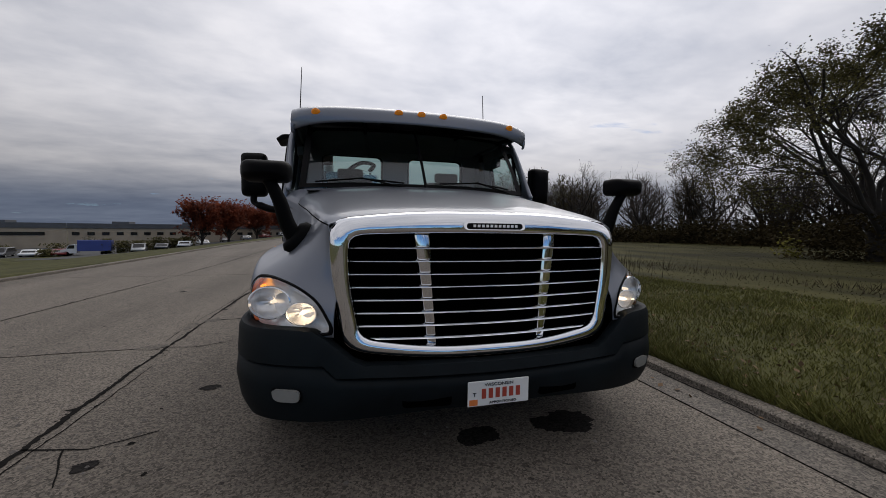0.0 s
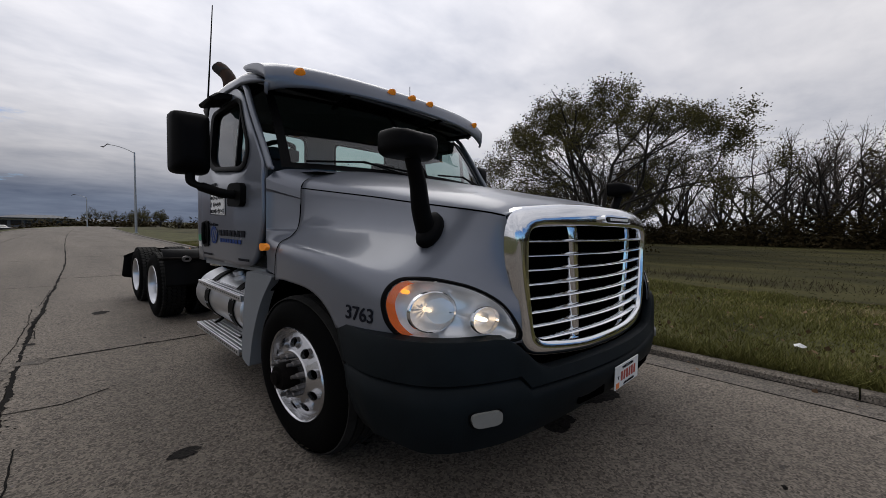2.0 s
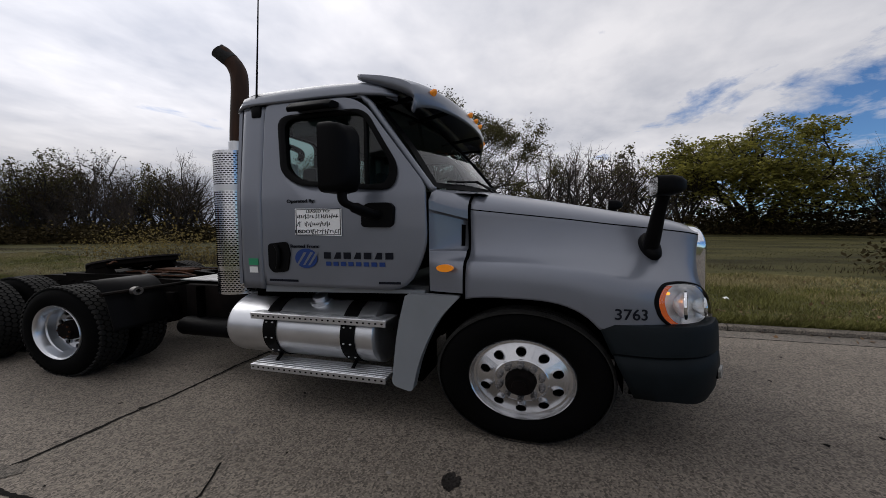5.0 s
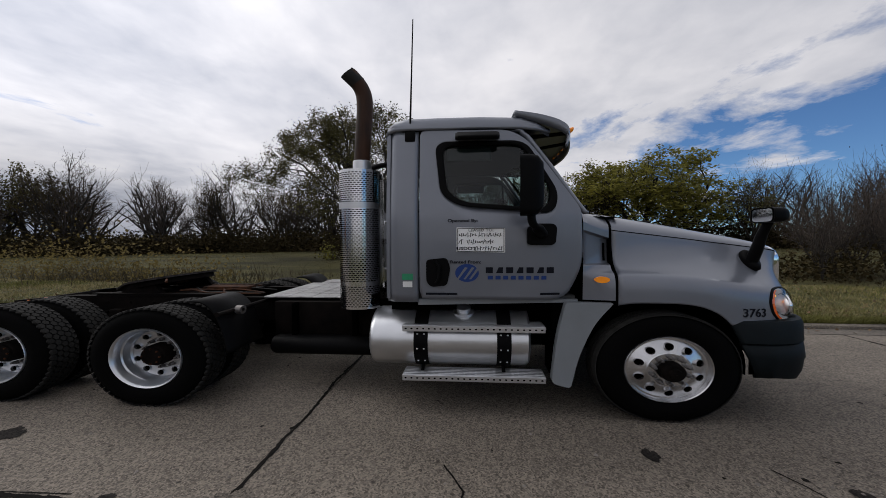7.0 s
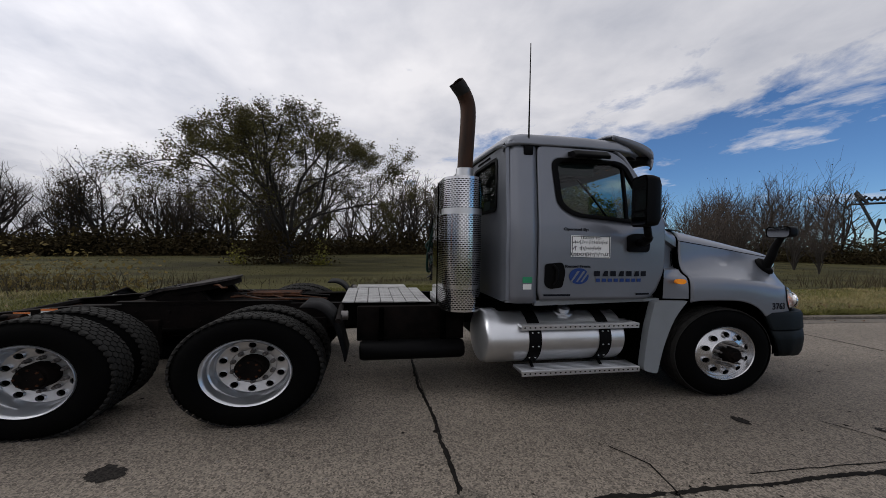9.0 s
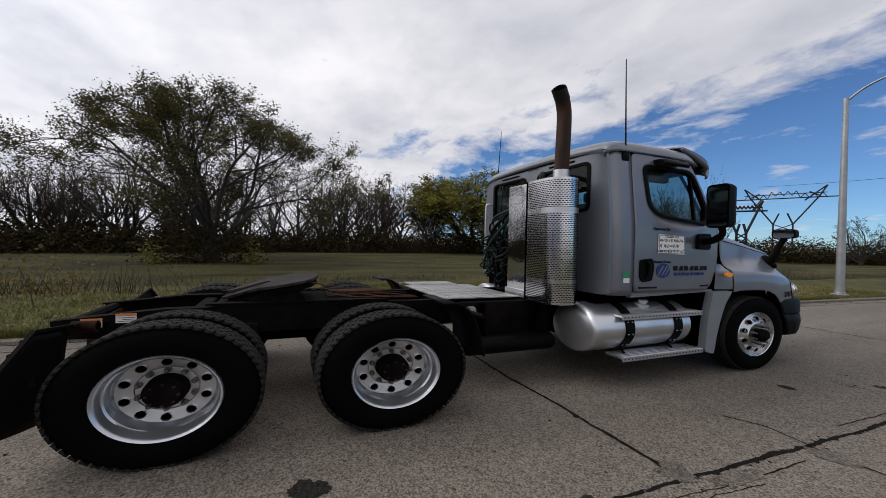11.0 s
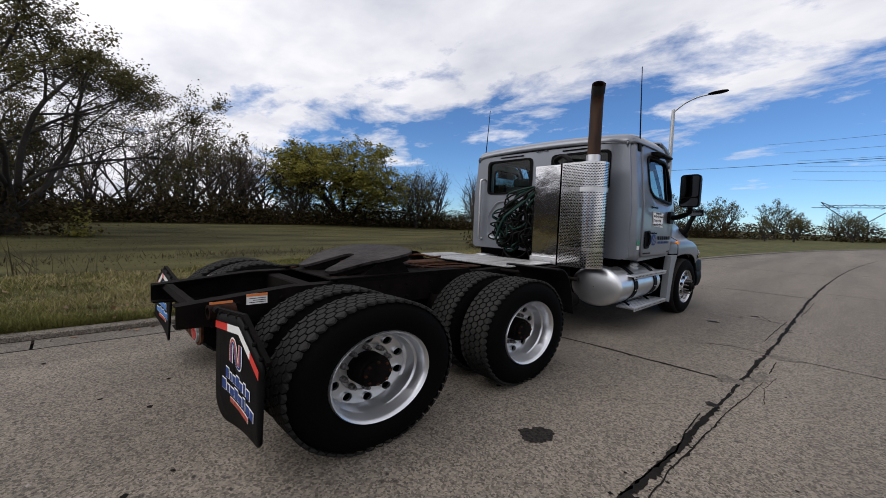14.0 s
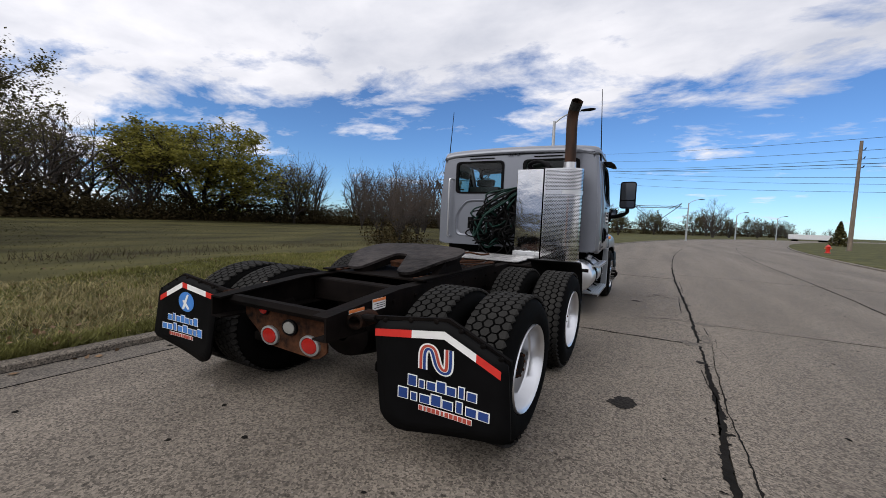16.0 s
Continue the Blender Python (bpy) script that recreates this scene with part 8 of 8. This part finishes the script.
# ---- power lines ----
def utility_pole(x, y, h):
    t = thing("utility_pole", "weathered wooden utility pole with insulators", "utility pole", loc=W(x, y, ground_z(x, y)))
    b = B()
    tube(b, [(0, 0, -0.3), (0, 0, h)], [0.17, 0.11], 12)
    part("pole", b, WOODPOLE, t, smooth=60)
    for k in range(3):
        b = B()
        z = h - 0.9 - 0.9 * k
        tube(b, [(0.05, 0, z - 0.1), (-0.25, 0, z), (-0.32, 0, z + 0.2)], 0.04, 6)
        part("insulator", b, BLACK, t)
    return t


utility_pole(-16.6, -37.4, 11.4)


def pylon(x, y, h, w, turn):
    t = thing("transmission_tower", "far steel lattice transmission tower", "tower", loc=W(x, y, ground_z(x, y)))
    t.rotation_euler = (0, 0, turn)
    b = B()

    def bar(p, q, r=0.14):
        tube(b, [p, q], r, 4)
    for s in (-1, 1):
        bar((s * w * 0.12, 0, 0), (s * w * 0.12, 0, h * 0.45))
        bar((s * w * 0.12, 0, h * 0.45), (s * w * 0.42, 0, h * 0.86))
        bar((s * w * 0.12, 0, h * 0.45), (s * w * 0.05, 0, h * 0.6))
        bar((s * w * 0.42, 0, h * 0.86), (s * w * 0.5, 0, h))
        bar((s * w * 0.42, 0, h * 0.86), (s * w * 0.30, 0, h * 0.92))
        bar((s * w * 0.5, 0, h), (s * w * 0.25, 0, h * 0.80))
        for k in range(5):
            z0, z1 = h * 0.09 * k, h * 0.09 * (k + 1)
            bar((s * w * 0.12, 0, z0), (-s * w * 0.12, 0, z1), 0.09)
    bar((-w * 0.62, 0, h * 0.84), (w * 0.62, 0, h * 0.84))
    bar((-w * 0.5, 0, h * 0.90), (w * 0.5, 0, h * 0.90), 0.10)
    for k in range(10):
        x0 = -w * 0.5 + w * k / 10
        bar((x0, 0, h * 0.84), (x0 + w / 20, 0, h * 0.90), 0.07)
        bar((x0 + w / 20, 0, h * 0.90), (x0 + w / 10, 0, h * 0.84), 0.07)
    part("lattice", b, WIRE, t)
    return t


pylon(40.5, -84.5, 17.5, 12.0, radians(25))
pylon(-3.5, -174.0, 15.0, 18.0, radians(5))
pylon(27.0, -48.5, 9.5, 4.0, radians(30))


def wire(p, q, sag, r):
    a, c = W(*p), W(*q)
    b = B()
    tube(b, [a.lerp(c, k / 16) - Vector((0, 0, 4 * sag * (k / 16) * (1 - k / 16))) for k in range(17)], r, 4)
    tagged(part("power_line", b, WIRE, None, raw=True), "thin dark overhead power line", "power line", "power lines over the road")


for p, q in (((17.7, -191, 47), (-39, -95, 27.6)), ((13, -192, 42.5), (-39, -95, 24.7)), ((8.2, -192, 38), (-39, -95, 22.6)), ((8, -192, 36.6), (-39, -95, 20.6)), ((8, -192, 35), (-39.3, -95, 17.9)), ((8, -192, 32.5), (-45, -112, 18.5)), ((8, -192, 28.4), (-46, -112, 16.2)),
             ((40, -84, 19), (-17, -37.4, 11.0))):
    a, c = Vector(p), Vector(q)
    far_end = c + (c - a) * 0.5
    wire(tuple(a + (a - c) * 0.15), tuple(far_end), 1.5, 0.045 if p[0] < 30 else 0.03)

# ---- buildings and parked vehicles across the road ----
BEIGE = mat("beige_panel_wall", (0.36, 0.30, 0.225), 0.85, 0.0, 0.10, 1.0)
ROOFBAND = mat("grey_roof_band", (0.085, 0.09, 0.10), 0.7, 0.0, 0.12, 1.0)
WINDOW_DARK = mat("dark_window", (0.015, 0.014, 0.014), 0.15, 0.0, 0.1, 1.0)
ASPHALT = mat("parking_asphalt", (0.055, 0.055, 0.056), 0.9, 0.0, 0.2, 1.0, bump=0.2, bump_scale=20)
CAR_WHITE = mat("white_car_paint", (0.62, 0.63, 0.64), 0.3, 0.0, 0.04, 2.0, coat=0.5)
CAR_SILVER = mat("silver_car_paint", (0.32, 0.33, 0.34), 0.3, 0.5, 0.04, 2.0, coat=0.5)
CAR_DARK = mat("dark_car_paint", (0.03, 0.033, 0.04), 0.3, 0.2, 0.04, 2.0, coat=0.5)
CAR_RED = mat("red_car_paint", (0.20, 0.02, 0.02), 0.3, 0.2, 0.04, 2.0, coat=0.5)
TRUCK_BLUE = mat("blue_box_body", (0.04, 0.06, 0.24), 0.45, 0.0, 0.06, 2.0)


def lot_z(x, y):
    return ground_z(x, y)


def warehouse():
    """A long low warehouse: two wings meeting at a corner, roof band, small windows, roof units."""
    t = thing("warehouse", "long low beige warehouse with grey roof band", "building")
    zb, zt = -4.4, 1.55
    p0, p1, p2 = Vector((-60, 47.5)), Vector((-35.0, 61.0)), Vector((-8, 72.6))

    def wing(a, c, h, nw):
        d = (c - a).normalized()
        n = Vector((d.y, -d.x)) * (1 if Vector((d.y, -d.x)).dot(Vector((0, -1))) > 0 else -1)

        def P(s, o, z):
            q = a + (c - a) * s + n * o
            return Vector((q.x, q.y, z))
        b = B()
        loft(b, [[P(0, 0, zb), P(1, 0, zb), P(1, -14, zb), P(0, -14, zb)], [P(0, 0, h), P(1, 0, h), P(1, -14, h), P(0, -14, h)]], True, True)
        wall = part("wall", b, BEIGE, t)
        b = B()
        loft(b, [[P(0, 0.12, h - 0.75), P(1, 0.12, h - 0.75), P(1, -14.1, h - 0.75), P(0, -14.1, h - 0.75)], [P(0, 0.12, h + 0.12), P(1, 0.12, h + 0.12), P(1, -14.1, h + 0.12), P(0, -14.1, h + 0.12)]], True, True)
        part("roof", b, ROOFBAND, t)
        for k in range(nw):
            s0 = (k + 0.28) / nw
            s1 = s0 + 0.5 / nw
            b = B()
            loft(b, [[P(s0, 0.02, h - 2.0), P(s1, 0.02, h - 2.0), P(s1, 0.02, h - 1.45), P(s0, 0.02, h - 1.45)], [P(s0, 0.06, h - 2.0), P(s1, 0.06, h - 2.0), P(s1, 0.06, h - 1.45), P(s0, 0.06, h - 1.45)]], True, True)
            part("window", b, WINDOW_DARK, wall)
        for s in (0.2, 0.5, 0.78):
            b = B()
            q = P(s, -5, h)
            box(b, q.x - 1.1, q.x + 1.1, q.y - 1, q.y + 1, h, h + 0.55, 0.05, 1)
            part("roof_unit", b, ROOFBAND, t)
    wing(p0, p1, zt, 3)
    wing(p1 + Vector((0.03, 0.02)), p2, zt - 0.03, 19)


warehouse()


def car(paint, label, x, y, turn, van=False):
    t = thing("parked_car", label, "car", "cars parked by the warehouse", loc=W(x, y, lot_z(x, y)))
    t.rotation_euler = (0, 0, turn)
    t.scale = (0.7, 0.7, 0.64)
    h1, h2 = (0.85, 1.42) if not van else (1.0, 1.85)
    side = [(-2.2, 0.35), (-2.2, 0.72), (-1.35, h1), (-0.75, h2), (0.75 if not van else 2.0, h2), (1.5 if not van else 2.15, h1), (2.2, h1 - 0.02), (2.25, 0.4)]
    b = B()
    prof = rounded(side, 0.12, 3)
    loft(b, [[Vector((w, u, v)) for u, v in [(p.x * k, 0.35 + (p.y - 0.35) * k2) for p in prof]] for w, k, k2 in ((-0.86, 0.96, 0.95), (-0.8, 1, 1), (0.8, 1, 1), (0.86, 0.96, 0.95))], True, True)
    part("body", b, paint, t, smooth=40)
    for s in (-1, 1):
        b = B()
        win = [(-1.2, h1 + 0.03), (-0.72, h2 - 0.1), (0.7 if not van else 1.8, h2 - 0.1), (1.3 if not van else 1.95, h1 + 0.03)]
        prism(b, rounded(win, 0.06, 2), lambda u, v, w: Vector((s * (0.845 + w), u, v)), 0.02)
        part("side_window", b, WINDOW_DARK, t)
    b = B()
    loft(b, [[(-0.7, -1.36, h1 + 0.02), (0.7, -1.36, h1 + 0.02)], [(-0.62, -0.80, h2 - 0.06), (0.62, -0.80, h2 - 0.06)]], False)
    wsn = part("windscreen", b, WINDOW_DARK, t)
    for s in (-1, 1):
        for yy in (-1.35, 1.35):
            b = B()
            revolve(b, [(-0.11, 0.02), (-0.11, 0.30), (-0.09, 0.33), (0.09, 0.33), (0.11, 0.30), (0.11, 0.02)], (s * 0.76, yy, 0.33), 20, "x")
            whl = part("wheel", b, RUBBER_SIDE, t, smooth=40)
            b = B()
            revolve(b, [(0.0, 0.20), (0.012 * s, 0.19), (0.005 * s, 0.001)], (s * 0.875, yy, 0.33), 16, "x")
            part("hubcap", b, ALU_DULL, whl, smooth=40)


paints = ((CAR_SILVER, "silver parked car"), (CAR_DARK, "dark parked car"), (CAR_WHITE, "white parked car"), (CAR_RED, "dark red parked car"))
rng = random.Random(3)
for k in range(7):
    m_, l_ = paints[k % 4]
    car(m_, l_ + " on the warehouse lot", -33.0 + 1.9 * k + (4.5 if k > 3 else 0), 43.2 + 0.85 * k, radians(15 + rng.uniform(-4, 4)), k % 3 == 1)
for k in range(6):
    m_, l_ = paints[(k * 3 + 2) % 4]
    car(m_, l_ + " on the warehouse lot", -19.5 + 2.5 * k, 63.0 + 2.2 * k, radians(25 + rng.uniform(-4, 4)))


def box_truck(x, y, turn):
    t = thing("box_truck", "white-cab delivery truck with blue box body", "truck", loc=W(x, y, lot_z(x, y)))
    t.rotation_euler = (0, 0, turn)
    t.scale = (0.60, 0.60, 0.66)
    b = B()
    box(b, -1.2, 1.2, -1.0, 3.4, 0.95, 3.1, 0.05)
    part("cargo_box", b, TRUCK_BLUE, t)
    b = B()
    prof = rounded([(-3.4, 0.55), (-3.4, 1.25), (-2.5, 1.4), (-2.1, 2.25), (-1.1, 2.3), (-1.1, 0.55)], 0.12, 3)
    prism(b, prof, lambda u, v, w: Vector((-1.0 + w, u, v)), 2.0)
    part("cab", b, CAR_WHITE, t, smooth=40)
    for s in (-1, 1):
        b = B()
        prism(b, [(-2.35, 1.5), (-2.05, 2.15), (-1.4, 2.15), (-1.4, 1.5)], lambda u, v, w: Vector((s * (1.0 + w) if s > 0 else -1.02 + w, u, v)), 0.02)
        part("side_window", b, WINDOW_DARK, t)
        for yy in (-2.5, 3.4):
            b = B()
            revolve(b, [(-0.13, 0.02), (-0.13, 0.42), (-0.1, 0.46), (0.1, 0.46), (0.13, 0.42), (0.13, 0.02)], (s * 0.95, min(yy, 2.4), 0.46), 20, "x")
            part("wheel", b, RUBBER_SIDE, t, smooth=40)
    b = B()
    box(b, -1.21, -1.205, 0.2, 2.6, 2.2, 2.6)
    part("box_marking", b, WHITE, t)


box_truck(-25.2, 45.8, radians(-75))
b = B()
loft(b, [[W(x, y, lot_z(x, y) + 0.02) for x in np.linspace(x0, x1, 10)] for y, x0, x1 in ((40, -44, -20), (46, -46, -14), (54, -48, -12), (62, -36, -5), (72, -26, 4))], False)
tagged(part("parking_lot", b, ASPHALT, None, raw=True), "dark asphalt parking lot by the warehouse", "parking lot", kind="structure")

maple = tree("red_maple", "red autumn maple by the parking lot", 55, 5.3, 1.0, 11, 15000, LEAF_RED, 0.21, up=0.13, twig_r=0.014, depth=4, splay=0.50, per=5, trunk_h=0.8, bare_lower=0.2)
place_first(maple, -16.3, 51.2)
rng = random.Random(15)
for x, y, s_ in ((-14.2, 55.0, 0.95), (-15.6, 60.7, 1.02), (-12.6, 66.0, 0.9), (-15.0, 73.0, 1.0), (-9.5, 72, 0.8), (-13.0, 80.0, 0.95), (-12.0, 88.0, 0.95), (-30, 130, 0.9), (-18, 112, 0.9)):
    plant(maple, x, y, rng.uniform(0, 6), s_)
b = B()
for x, y, h, w, n in ((-29, 48, 1.6, 0.7, 130), (-22, 49, 1.8, 0.8, 160), (-20.5, 50.5, 1.5, 0.7, 130), (-18.3, 53, 1.4, 0.8, 130), (-33, 47, 1.4, 0.7, 120), (-36, 45, 1.3, 0.8, 120), (-24, 57, 1.6, 0.8, 120), (-31, 58, 2.2, 0.6, 120),
                      (-22.4, 46.5, 1.9, 0.6, 260), (-21.2, 47.5, 1.7, 0.7, 260), (-19.8, 48.4, 2.0, 0.6, 260), (-18.4, 49.0, 1.6, 0.7, 240), (-17.3, 49.6, 1.6, 0.5, 200), (-23.6, 46.0, 2.4, 0.35, 200), (-32.0, 41.8, 1.3, 0.7, 200), (-34.5, 42.0, 1.5, 0.8, 200), (-27.6, 44.0, 1.0, 0.5, 140)):
    c = W(x, y, ground_z(x, y))
    for _ in range(n):
        for _k in range(4):
            leaf(b, c + Vector((rng.gauss(0, w * 0.7), rng.gauss(0, w * 0.7), h * 0.8 * rng.random() ** 1.2)), 0.19 * rng.uniform(0.6, 1.5), rng)
tagged(part("lot_shrubs", b, LEAF_OLIVE, None, raw=True), "dark clipped shrubs by the parking lot", "shrub", kind="stuff")


def office(x0, x1, y, zb, zt, depth):
    """A low dark office block with two window bands, pale string courses and a shallow hipped roof."""
    t = thing("office_building", "low dark office building with pale bands and hipped roof", "building")
    b = B()
    box(b, x0, x1, y, y + depth, zb, zt, 0.03, 1)
    wall = part("wall", b, ROOFBAND, t)
    h = (zt - zb) / 2
    for k in range(2):
        b = B()
        box(b, x0 - 0.3, x1 + 0.3, y - 0.25, y, zb + h * (k + 1) - 0.55, zb + h * (k + 1) - 0.18, 0.02, 1)
        part("pale_band", b, BEIGE, wall)
        n = int((x1 - x0) / 2.2)
        for i in range(n):
            u = x0 + (x1 - x0) * (i + 0.12) / n
            b = B()
            box(b, u, u + (x1 - x0) * 0.76 / n, y - 0.05, y + 0.02, zb + h * k + 0.6, zb + h * (k + 1) - 0.7, 0.01, 1)
            part("window", b, WINDOW_DARK, wall)
    b = B()
    loft(b, [[(x0 - 0.9, y - 0.9, zt), (x1 + 0.9, y - 0.9, zt), (x1 + 0.9, y + depth + 0.9, zt), (x0 - 0.9, y + depth + 0.9, zt)],
             [(x0 - 0.9, y - 0.9, zt + 0.18), (x1 + 0.9, y - 0.9, zt + 0.18), (x1 + 0.9, y + depth + 0.9, zt + 0.18), (x0 - 0.9, y + depth + 0.9, zt + 0.18)],
             [(x0 + 4, y + 4, zt + 1.2), (x1 - 4, y + 4, zt + 1.2), (x1 - 4, y + depth - 4, zt + 1.2), (x0 + 4, y + depth - 4, zt + 1.2)]], True, True)
    part("roof", b, ROOFBAND, t)


office(-11.5, 2.2, 136, -3.6, 1.9, 14)
office(2.6, 12.5, 143, -3.4, 0.9, 12)
for x, y, s_ in ((7.0, 158, 0.80), (11.5, 160, 0.72), (15.5, 157, 0.66), (19.0, 158, 0.78), (23.0, 156, 0.6), (-14.5, 128, 0.5), (3.0, 131, 0.24), (-4, 130, 0.2)):
    put_tree(olive_a, x, y, s_)

# far trailer, spruce and hydrant past the bend
def trailer(x, y, turn):
    t = thing("parked_trailer", "white semi trailer parked far down the road", "trailer", loc=W(x, y, 0.0))
    t.rotation_euler = (0, 0, turn)
    t.scale = (0.55, 0.55, 0.55)
    b = B()
    box(b, -6.5, 6.5, -1.2, 1.2, 1.0, 3.4, 0.04, 1)
    part("body", b, CAR_WHITE, t)
    for xx in (-5.4, -4.2, 5.0):
        b = B()
        revolve(b, [(-1.1, 0.02), (-1.1, 0.48), (1.1, 0.48), (1.1, 0.02)], (xx, 0, 0.5), 16, "y")
        part("wheel", b, RUBBER_SIDE, t, smooth=40)


trailer(-31, -99, radians(20))
spr = thing("spruce", "small dark spruce on the far verge", "tree", loc=W(-22.3, -57.5, -0.1))
b, bw = B(), B()
tube(bw, [(0, 0, 0), (0, 0, 3.4)], [0.12, 0.02], 6)
for k in range(1500):
    z = rng.uniform(0.3, 3.5)
    r_ = (3.6 - z) * 0.40 * math.sqrt(rng.random())
    a = rng.uniform(0, 6.28)
    leaf(b, Vector((r_ * math.cos(a), r_ * math.sin(a), z - r_ * 0.2)), 0.3, rng)
part("trunk", bw, BARK, spr, raw=True)
part("crown", b, LEAF_OLIVE, spr, raw=True)
hyd = thing("fire_hydrant", "small red and yellow fire hydrant on grass", "hydrant", loc=W(-12.3, -27.6, 0.10))
b = B()
revolve(b, [(0, 0.16), (0.06, 0.16), (0.07, 0.11), (0.5, 0.11), (0.56, 0.14), (0.64, 0.10), (0.72, 0.03), (0.74, 0.001)], (0, 0, 0), 16, "z")
part("body", b, RED_TAPE, hyd, smooth=40)
b = B()
for s in (-1, 1):
    revolve(b, [(0.0, 0.06), (0.07 * s, 0.06), (0.075 * s, 0.001)], (s * 0.10, 0, 0.42), 12, "x")
part("outlet_cap", b, ORANGE_STICKER, hyd)
